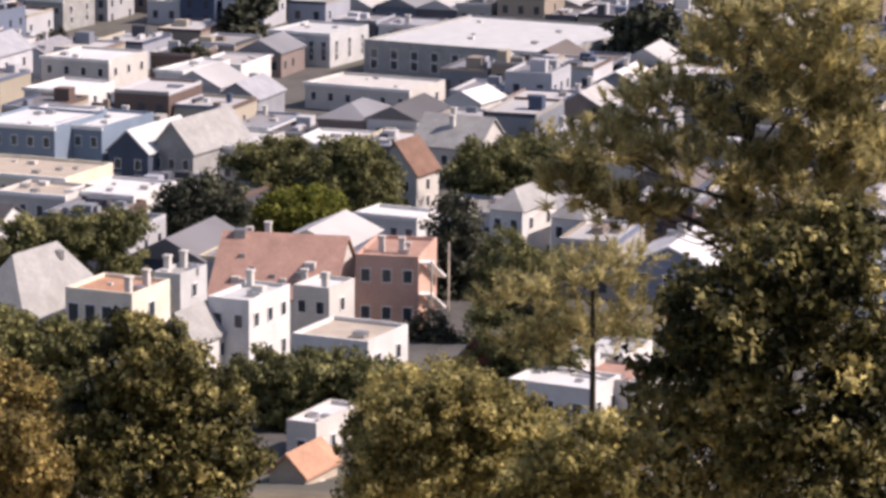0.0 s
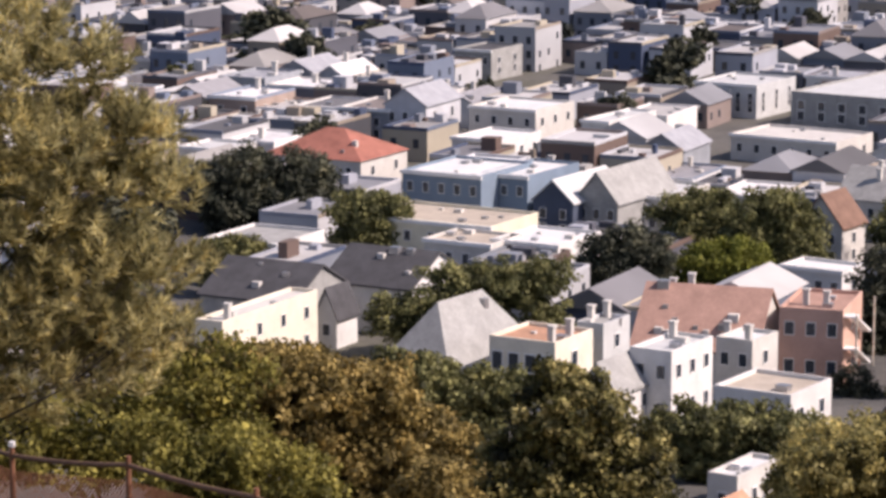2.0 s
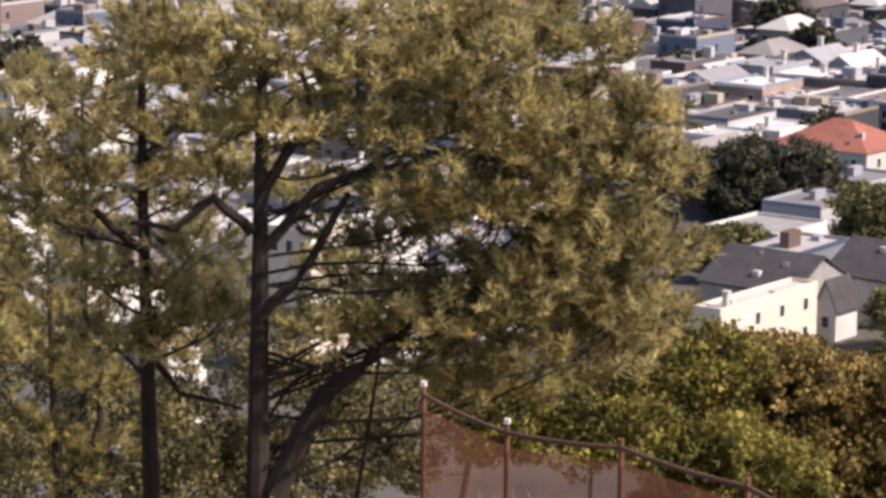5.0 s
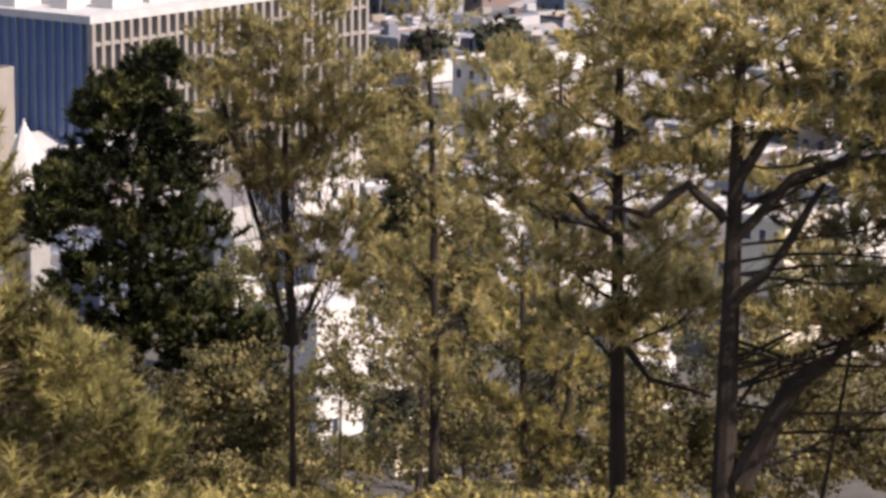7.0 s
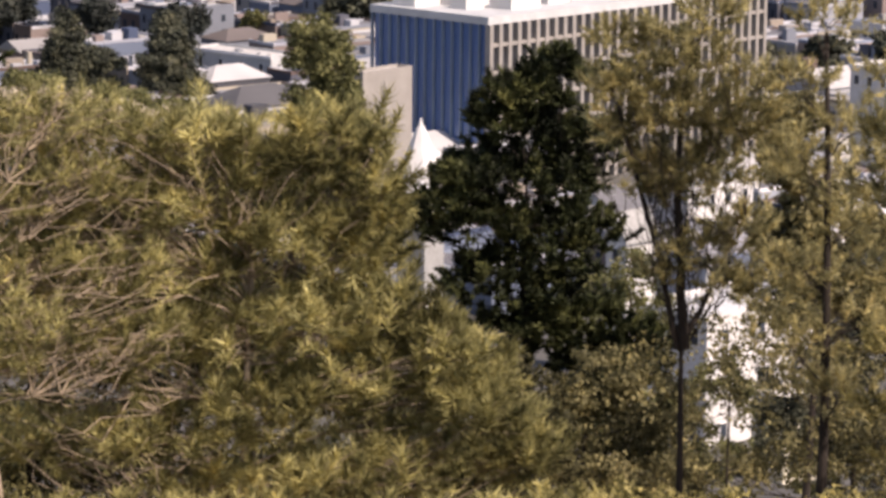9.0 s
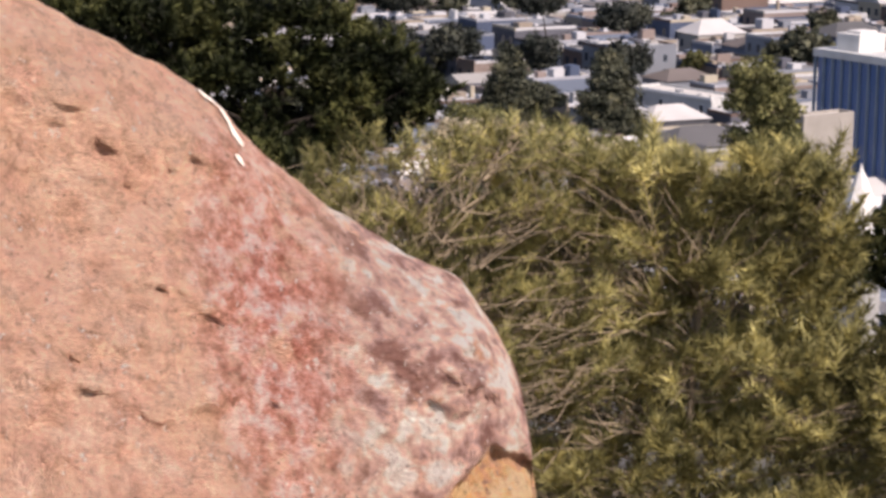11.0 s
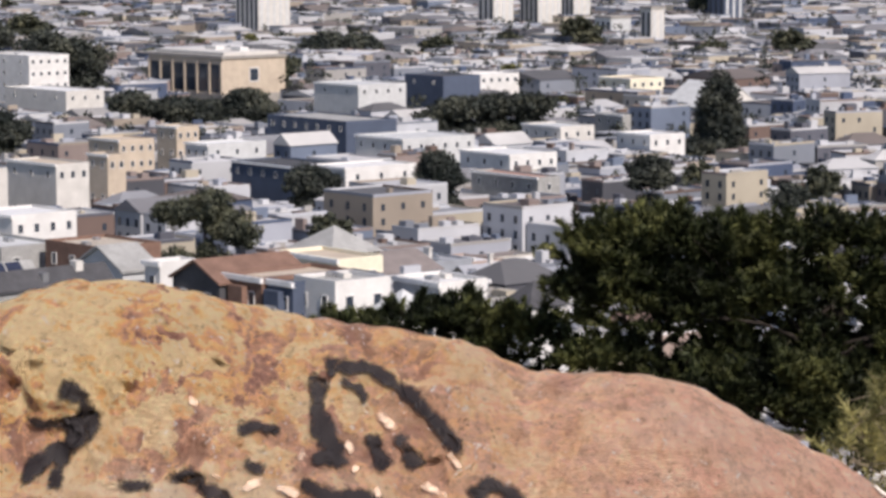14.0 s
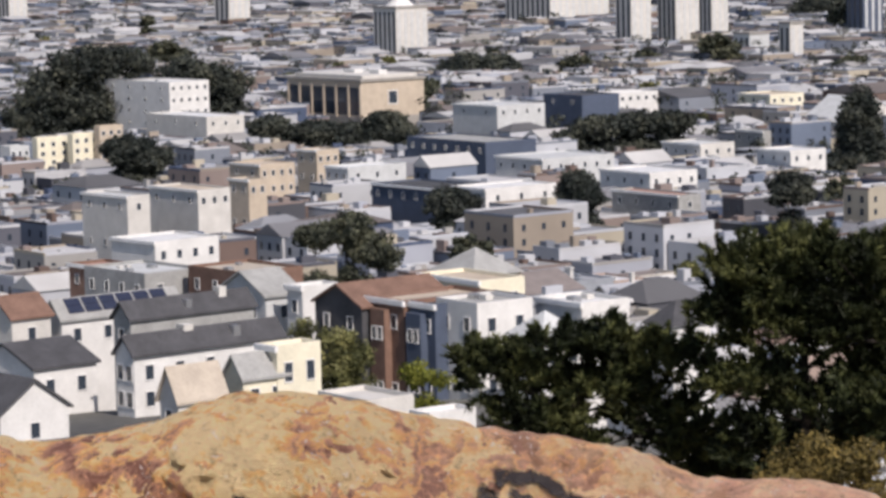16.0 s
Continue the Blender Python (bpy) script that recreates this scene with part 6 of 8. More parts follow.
tree(((-54.3, 104.8, 82.8, 1.10, 0.78), (-54.6, 104.6, 80.9, 1.10, 0.96), (-53.7, 105.1, 79.3, 1.21, 0.96), (-54.6, 104.6, 77.7, 1.21, 1.02), (-53.5, 105.2, 76.8, 1.32, 0.96), (-52.4, 105.7, 75.9, 1.21, 0.90), (-54.1, 104.9, 75.3, 1.10, 0.72), (-51.9, 106.0, 78.2, 0.94, 0.78), (-51.1, 106.4, 75.0, 1.10, 0.90),), (-53.80, 105.04, 60.5), 0.25, "brush", 98, "leaf", 26, 44, 0.7, 0.16, 0.1, name="garden_tree", label="dark grey-green tree behind slender pines")
tree(((-118.8, 197.0, 52.1, 2.56, 1.70), (-116.5, 198.3, 53.8, 2.13, 2.13), (-115.1, 199.2, 51.1, 1.70, 1.70), (-110.9, 201.5, 45.8, 2.13, 1.70), (-108.6, 202.8, 44.0, 1.70, 1.70), (-113.9, 199.8, 43.1, 2.56, 2.13), (-103.9, 205.2, 42.2, 2.56, 2.56),), (-115.84, 198.72, 34.8), 0.3, "town_green", 85, "leaf", 5, 60, 0.97, 0.20, 0.12, name="garden_tree", label="green garden trees before a white house")
tree(((-94.7, 204.1, 47.1, 2.92, 2.50), (-91.7, 205.5, 48.9, 2.92, 2.50), (-88.5, 206.9, 46.3, 2.92, 2.08), (-93.3, 204.8, 51.5, 2.50, 2.08), (-84.6, 208.5, 48.2, 3.33, 2.50), (-85.5, 208.2, 51.7, 2.50, 2.08),), (-90.32, 206.11, 36.0), 0.3, "town_dark", 86, "leaf", 5, 60, 0.94, 0.19, 0.11, name="garden_tree", label="dark trees behind the tall pines")
tree(((-76.5, 211.6, 53.8, 2.50, 1.67), (-58.4, 217.3, 58.4, 2.50, 1.67), (-55.1, 218.2, 55.1, 2.50, 2.08),), (-66.99, 214.84, 36.0), 0.3, "town_green", 87, "leaf", 5, 60, 0.94, 0.19, 0.11, name="garden_tree", label="green trees behind the large pine")
tree(((-0.1, 345.1, 20.0, 2.56, 2.56), (-1.3, 345.1, 17.3, 3.19, 1.92), (1.9, 345.1, 18.1, 3.19, 2.56), (-2.1, 345.1, 22.0, 1.60, 1.92),), (0.16, 345.07, 20.5), 0.3, "town_dark", 88, "leaf", 5, 60, 1.45, 0.29, 0.17, name="garden_tree", label="dark shrubs beside the salmon house")
tree(((7.8, 300.0, 30.1, 3.33, 2.22), (12.3, 299.8, 30.9, 3.33, 2.22), (4.4, 300.0, 32.3, 2.22, 2.22),), (8.64, 299.95, 25.0), 0.3, "town_green", 89, "leaf", 5, 60, 1.26, 0.26, 0.15, name="garden_tree", label="green garden trees beside white houses")
tree(((11.5, 324.9, 21.6, 3.2, 2.6), (15.1, 324.7, 25.2, 3.0, 2.4), (10.8, 324.9, 25.7, 2.4, 1.9), (20.0, 324.5, 24.1, 3.4, 2.7),), (7.34, 324.99, 22.0), 0.3, "town_green", 99, "leaf", 8, 60, 1.3, 0.28, 0.17, name="garden_tree", label="olive garden trees below the thin pine")
tree(((-922.1, 581.5, 25.6, 8.07, 2.42), (-915.6, 591.7, 24.2, 8.07, 2.42), (-930.6, 567.8, 27.0, 6.06, 2.83),), (-923.93, 578.56, 20.0), 0.3, "town_green", 90, "leaf", 5, 60, 4.58, 0.93, 0.55, name="street_tree", label="green trees below the civic hall")
tree(((-664.8, 606.8, 40.5, 4.67, 6.67), (-664.0, 607.7, 33.1, 5.33, 6.67), (-665.8, 605.7, 26.4, 8.00, 3.00), (-672.6, 598.1, 23.6, 6.67, 1.67),), (-665.94, 605.52, 20.0), 0.3, "town_dark", 92, "leaf", 5, 60, 3.78, 0.76, 0.45, name="conifer", label="tall dark conifer above flat roofs")
tree(((-1629.7, 1477.9, 16.5, 24.44, 7.33), (-1613.6, 1495.5, 0.0, 20.37, 7.33), (-1635.0, 1472.1, 28.8, 28.52, 7.33), (-1682.7, 1417.3, -2.2, 24.44, 4.89), (-1698.3, 1398.7, -6.6, 20.37, 4.07), (-1794.2, 1273.3, 17.7, 16.30, 4.89), (-1768.3, 1309.1, -11.7, 20.37, 4.07),), (-1645.11, 1460.80, 20.0), 0.3, "town_dark", 93, "leaf", 2, 30, 9.24, 1.87, 1.10, name="wood", label="dark far-off trees among houses")
tree(((-24.7, 40.0, 86.6, 0.70, 0.35), (-24.0, 40.4, 86.7, 0.70, 0.35), (-23.2, 40.9, 86.6, 0.78, 0.31), (-22.4, 41.4, 86.7, 0.70, 0.35), (-21.5, 41.8, 86.6, 0.78, 0.31), (-20.6, 42.3, 86.7, 0.78, 0.35), (-19.6, 42.7, 86.6, 0.78, 0.35), (-18.7, 43.2, 86.7, 0.78, 0.35), (-17.7, 43.6, 86.7, 0.78, 0.35),), (-22.14, 41.48, 80.2), 0.1, "oak", 94, "leaf", 40, 44, 0.4, 0.07, 0.04, name="thicket", label="low olive undergrowth on the summit slope")
tree(((-33.6, 37.0, 92.8, 0.45, 0.25), (-33.2, 37.4, 92.8, 0.50, 0.28), (-32.8, 37.7, 92.7, 0.45, 0.25), (-33.2, 37.3, 92.5, 0.50, 0.28), (-32.4, 38.0, 92.6, 0.40, 0.22), (-32.0, 38.4, 92.5, 0.40, 0.22), (-31.6, 38.8, 92.5, 0.35, 0.19),), (-33.08, 37.49, 79.0), 0.08, "dry_brush", 100, "leaf", 60, 40, 0.3, 0.06, 0.035, "twig", name="dry_shrub", label="pale dry shrub behind the sunlit pine")
# added to fill the gaps behind the pine with dark leaf colour
tree(((-32.5, 32.6, 92.1, 0.60, 0.42), (-31.9, 33.2, 91.9, 0.80, 0.56), (-32.1, 32.9, 91.0, 0.70, 0.49), (-31.5, 33.6, 91.1, 0.80, 0.56), (-31.5, 33.6, 90.1, 0.80, 0.56), (-30.9, 34.1, 90.5, 0.80, 0.56), (-30.2, 34.7, 91.1, 0.90, 0.63), (-31.0, 34.0, 92.0, 0.80, 0.56), (-30.0, 34.9, 92.0, 0.80, 0.56), (-29.3, 35.5, 91.1, 0.90, 0.63), (-28.9, 35.8, 92.3, 0.80, 0.56), (-29.6, 35.2, 90.0, 0.90, 0.63), (-28.8, 35.9, 90.0, 0.90, 0.63),), (-30.94, 34.07, 80.3), 0.12, "shade_brush", 101, "leaf", 34, 44, 0.45, 0.08, 0.045, name="thicket", label="thicket behind the sunlit pine, gap shade in its colour")
tree(((-39.1, 60.5, 82.8, 1.07, 0.67), (-38.0, 61.1, 82.4, 1.20, 0.67), (-36.9, 61.8, 83.0, 1.07, 0.67), (-35.9, 62.4, 82.2, 1.07, 0.80), (-38.6, 60.8, 81.3, 1.20, 0.67), (-37.1, 61.7, 80.9, 1.47, 0.80), (-35.9, 62.4, 80.6, 1.20, 0.80),), (-37.75, 61.31, 73.3), 0.14, "brush", 95, "leaf", 30, 40, 0.5, 0.09, 0.05, name="thicket", label="shaded olive undergrowth below the cypress")
tree(((-23.8, 27.0, 89.8, 0.53, 0.24), (-23.2, 27.5, 89.7, 0.60, 0.24), (-22.5, 28.1, 89.7, 0.60, 0.24), (-21.8, 28.6, 89.7, 0.60, 0.24), (-21.1, 29.2, 89.7, 0.60, 0.24), (-20.4, 29.7, 89.7, 0.60, 0.24), (-19.6, 30.2, 89.7, 0.60, 0.24), (-18.9, 30.7, 89.8, 0.60, 0.24),), (-21.69, 28.73, 84.7), 0.08, "pine_gold", 96, "needle", 26, 34, 0.36, 0.25, 0.014, "twig", twigs=4, name="pine_scrub", label="low sunlit pine scrub close by")
tree(((-51.3, 41.7, 88.8, 0.98, 0.49), (-50.6, 42.5, 88.5, 1.10, 0.44), (-49.7, 43.5, 89.0, 1.10, 0.55), (-48.9, 44.4, 89.1, 0.98, 0.55), (-51.2, 41.8, 88.2, 0.98, 0.37),), (-50.19, 42.98, 75.3), 0.2, "cypress", 97, "needle", 26, 36, 0.45, 0.28, 0.04, name="cypress_tree", label="low dark green tree below taller ones")


# ---- larger buildings with a form of their own ----
def fin_block(w, d, h):
    """Hospital block: blue curtain wall on the front, concrete fins on the sunny side."""
    o = new("hospital")
    W, D = w / 2, d / 2
    part("core", boxes((-W + 0.6, -D + 0.6, -2, W - 0.6, D - 0.6, h - 0.2)), M["glass_blue"], o)
    part("roof", boxes((-W, -D, h - 0.2, W, D, h + 1.0)), M["lightgrey"], o)
    part("side_glazing", boxes((W - 0.604, -D + 0.7, -2, W - 0.59, D - 0.7, h - 0.3)), M["glass_grey"], o)
    part("penthouse", boxes((-W * 0.3, -D * 0.2, h + 1.0, W * 0.3, D * 0.3, h + 5.0)), M["white"], o)
    part("penthouse", boxes((W * 0.1, D * 0.4, h + 1.0, W * 0.7, D * 0.7, h + 3.5)), M["white"], o)
    for k in range(5):
        part("roof_unit", boxes((-W * 0.75, -D * 0.8 + k * D * 0.3, h + 1.0, -W * 0.5, -D * 0.68 + k * D * 0.3, h + 2.4)), M["metal"], o)
    n = int(w / 1.9)
    for i in range(n + 1):
        x = -W + 0.2 + (w - 0.4) * i / n
        part("mullion", boxes((x - 0.13, -D + 0.1, -2, x + 0.13, -D + 0.597, h - 0.203)), M["blue"], o)
    n = int(d / 2.1)
    for i in range(n + 1):
        y = -D + 0.3 + (d - 0.6) * i / n
        part("fin", boxes((W - 0.597, y - 0.36, -2, W + 0.45, y + 0.36, h - 0.203)), M["concrete"], o)
    for k in range(6):
        z = h - 3.6 - 4.2 * k
        part("spandrel", boxes((W - 0.597, -D + 0.6, z, W + 0.3, D - 0.6, z + 0.55)), M["concrete"], o)
    for x, y, a_, b_, t in ((-0.55, -0.86, 2.4, 3.0, 2.6), (-0.2, -0.7, 3.2, 2.6, 3.4), (0.15, -0.8, 1.6, 2.0, 1.8), (0.5, -0.62, 2.2, 3.4, 2.2), (-0.6, -0.5, 2.0, 2.0, 1.6), (0.45, -0.35, 1.5, 2.5, 3.0)):
        part("roof_unit", boxes((W * x - a_, D * y - b_, h + 1.0, W * x + a_, D * y + b_, h + 1.0 + t), (W * x - a_ * 0.6, D * y - b_ * 0.6, h + 1.0 + t, W * x + a_ * 0.6, D * y + b_ * 0.6, h + 1.4 + t)), M["white"], o)
    return tagged(o, "hospital block with a blue glass front and tan concrete fins", "building")


def colonnade_hall(w, d, h):
    """A tan civic hall with tall dark bays between piers, and a lit stone side."""
    o = new("civic_hall")
    W, D = w / 2, d / 2
    part("wall", boxes((-W, -D, -3, W, D, h)), M["tan"], o)
    part("cornice", boxes((-W - 0.6, -D - 0.6, h, W + 0.6, D + 0.6, h + 1.1)), M["concrete"], o)
    part("attic", boxes((-W + 2, -D + 2, h + 1.1, W - 2, D - 2, h + 2.4)), M["offwhite"], o)
    part("plinth", boxes((-W - 0.4, -D - 0.4, -3, W + 0.4, D + 0.4, h * 0.25)), M["concrete"], o)
    for i in range(6):
        x = -W + w * (i + 0.5) / 6
        part("tall_window", boxes((x - w / 14.2, -D - 0.06, h * 0.3, x + w / 14.2, -D + 0.1, h * 0.88)), M["glass"], o)
    for i in range(7):
        x = min(W - 0.5, max(-W + 0.5, -W + w * i / 6))
        part("pier", boxes((x - 0.5, -D - 0.5, h * 0.25, x + 0.5, -D - 0.003, h * 0.93)), M["tan"], o)
    window(o, W + 0.05, 0, h * 0.65, 4.5, 5.5, 90)
    for k in (-0.6, 0.6):
        window(o, W + 0.05, D * k, h * 0.12 + 1, 1.5, 2.2, 90)
    part("skylight", boxes((-W * 0.2, -2, h + 2.4, W * 0.1, 2, h + 3.8)), M["white"], o)
    part("skylight", boxes((W * 0.5, -2, h + 2.4, W * 0.75, 2, h + 4.0)), M["white"], o)
    return tagged(o, "tan stone civic hall with tall dark windows between piers", "building")


def tower(w, h, wall="offwhite", shaded="concrete", crown=True, ribs=5, label=""):
    o = new("tower_block")
    W = w / 2
    part("wall", boxes((-W, -W, -2, W, W, h)), M[wall], o)
    for i in range(ribs):
        u = -W + w * (i + 0.5) / ribs
        part("window_strip", boxes((u - w / ribs * 0.22, -W - 0.08, 2, u + w / ribs * 0.22, -W + 0.1, h - 2)), M["glass"], o)
        part("window_strip", boxes((W - 0.1, u - w / ribs * 0.18, 2, W + 0.08, u + w / ribs * 0.18, h - 2)), M["lightgrey"], o)
    part("roof", boxes((-W - 0.5, -W - 0.5, h, W + 0.5, W + 0.5, h + 1.2)), M[shaded], o)
    if crown:
        bm = bmesh.new()
        bmesh.ops.create_cone(bm, cap_ends=True, segments=10, radius1=W * 0.75, radius2=W * 0.35, depth=4.0, matrix=Matrix.Translation((0, 0, h + 3.2)))
        part("lantern", bm, M["white"], o)
    return tagged(o, label or "pale high-rise apartment tower with vertical window strips", "tower")


def steeple():
    o = new("steeple")
    bm = bmesh.new()
    bmesh.ops.create_cone(bm, cap_ends=True, segments=8, radius1=3.0, radius2=0.4, depth=6.2, matrix=Matrix.Translation((0, 0, 28.2)))
    part("spire", bm, M["white"], o)
    bm = bmesh.new()
    bmesh.ops.create_cone(bm, cap_ends=True, segments=8, radius1=0.3, radius2=0.05, depth=0.9, matrix=Matrix.Translation((0, 0, 31.75)))
    part("finial", bm, M["white"], o)
    part("shaft", boxes((-1.7, -1.7, -2, 1.7, 1.7, 24.8)), M["grey"], o)
    return tagged(o, "white pointed steeple rising from the trees", "steeple")


put(fin_block(24.9, 68.0, 26.4), 31.69, 488.4, -9)
put(colonnade_hall(50.7, 30.1, 18.4), 57.01, 1210, 2)
# lawn kept free before the hall
for k in (0.96, 0.92, 0.88):
    q = spot(57.01, 1210 * k)
    TAKEN.append((q.x, q.y, 26, q.z + 1))
put(tower(21.8, 31.1), 56.13, 1730, 2)
put(tower(52.8, 28.9, crown=False, ribs=9), 53.19, 2200, 1)
put(tower(14.8, 40.7, crown=False, ribs=3), 51.77, 1800, -0)
put(tower(17.5, 39.7, crown=False, ribs=4), 50.93, 1820, -1)
put(tower(12.7, 36.8, crown=False, ribs=3), 50.28, 1850, -1)
put(tower(8.8, 22.3, crown=False, ribs=2), 48.84, 1600, -2)
put(tower(18.9, 32.2, crown=False, ribs=3), 59.26, 2300, 4)
put(tower(15.6, 39.0, wall="navy", crown=False, ribs=3), 47.48, 1900, -2)
put(tower(14.0, 13.5, wall="lightgrey", crown=False, ribs=3), 49.58, 1700, -1)
put(tower(17.1, 41.4, crown=False, ribs=3), 63.33, 2500, 6)
put(steeple(), 34.55, 300, 0, -1.9)


# ---- the rest of the town: terraces of houses on the street grid ----
def terraces():
    """Rows of houses on the lots still free: the nearest as things, the far ones joined."""
    rng = random.Random(7)
    kinds = []
    for k in range(12):
        w, d, h = rng.uniform(7.2, 9.5), rng.uniform(12, 17), rng.choice((5.0, 6.0, 6.5, 7.5))
        roof = "flat" if k % 3 else "gable"
        kinds.append((w, d, h, roof, rng.choice(("f2x2 r2x1", "f3x2 r2x2", "f2x2 r1x2", "f3x1 r2x1"))))
    made = {}
    lots, far = [], []
    for lo, hi, r0, r1 in ((-11, 46, 372, 1300), (46, 66, 352, 4300)):
        mid = radians(grid_turn((lo + hi) / 2))
        c, s = math.cos(mid), math.sin(mid)
        v = -4000.0
        row = 0
        while v < 4000:
            v += 17 if row % 2 else 25
            row += 1
            u = -4000.0 + rng.uniform(0, 5)
            while u < 4000:
                wide = rng.uniform(7.6, 10.5) * (1.0 if lo < 0 else rng.choice((1.0, 1.3, 1.8))) * (1.0 if u * u + v * v < 1.2e6 else 1.5 if u * u + v * v < 6e6 else 3.0)
                u += wide
                x, y = c * u - s * v, s * u + c * v
                r, az = math.hypot(x, y), math.degrees(math.atan2(-x, y))
                if not (lo <= az < hi and r0 < r < (2100 if 36 < az < 46 else r1)) or int((u + 4000) % 118) < 11:
                    continue
                if any((x - a) ** 2 + (y - b) ** 2 < (q + 5.5) ** 2 for a, b, q, z in TAKEN) or rng.random() < 0.07:
                    continue
                room = 99.0
                if r < 1300:
                    for a, b, q, z in TAKEN:
                        behind = math.hypot(a, b)
                        if 0 < behind - r < 0.3 * r and abs(a * y - b * x) / behind < q + 3:
                            room = min(room, 100 + (z - 100) * r / behind - rise(r, az))
                if room < 1.6:
                    continue
                lots.append((r, az, wide, mid, row % 2, room))
    lots.sort()
    near = [l for l in lots if l[0] < (600 if l[1] < 46 else 640)]
    step = max(1.0, len(near) / 210)
    chosen = {int(i * step) for i in range(210)} if len(near) > 210 else set(range(len(near)))
    for i, (r, az, wide, mid, back, room) in enumerate(lots):
        turn = math.degrees(mid) + (180 if back else 0)
        k = rng.randrange(12)
        if i in chosen and i < len(near) and room > 0.75 * (kinds[k][2] + 1.8):
            p = Matrix.Translation(spot(az, r)) @ pose(0, 0, 0, 0, 0, turn)
            w, d, h, roof, wins = kinds[k]
            if k in made:
                copy_thing(made[k], p @ Matrix.Diagonal((wide / w, 1, min(rng.uniform(0.85, 1.15), room / (h + 1.8)), 1)))
            else:
                o = house(w, d, h, roof, rh=2.4, wins=wins, chimney=k % 2, vents=k % 3 + 1, bay=k % 4 == 1 and roof == "flat", label="painted town house in a terrace, " + ("flat roof" if roof == "flat" else "pitched roof"))
                tagged(o, group="terrace houses")
                o.matrix_basis = p
                made[k] = o
        else:
            far.append((r, az, wide, turn, rng.random(), room))
    return far


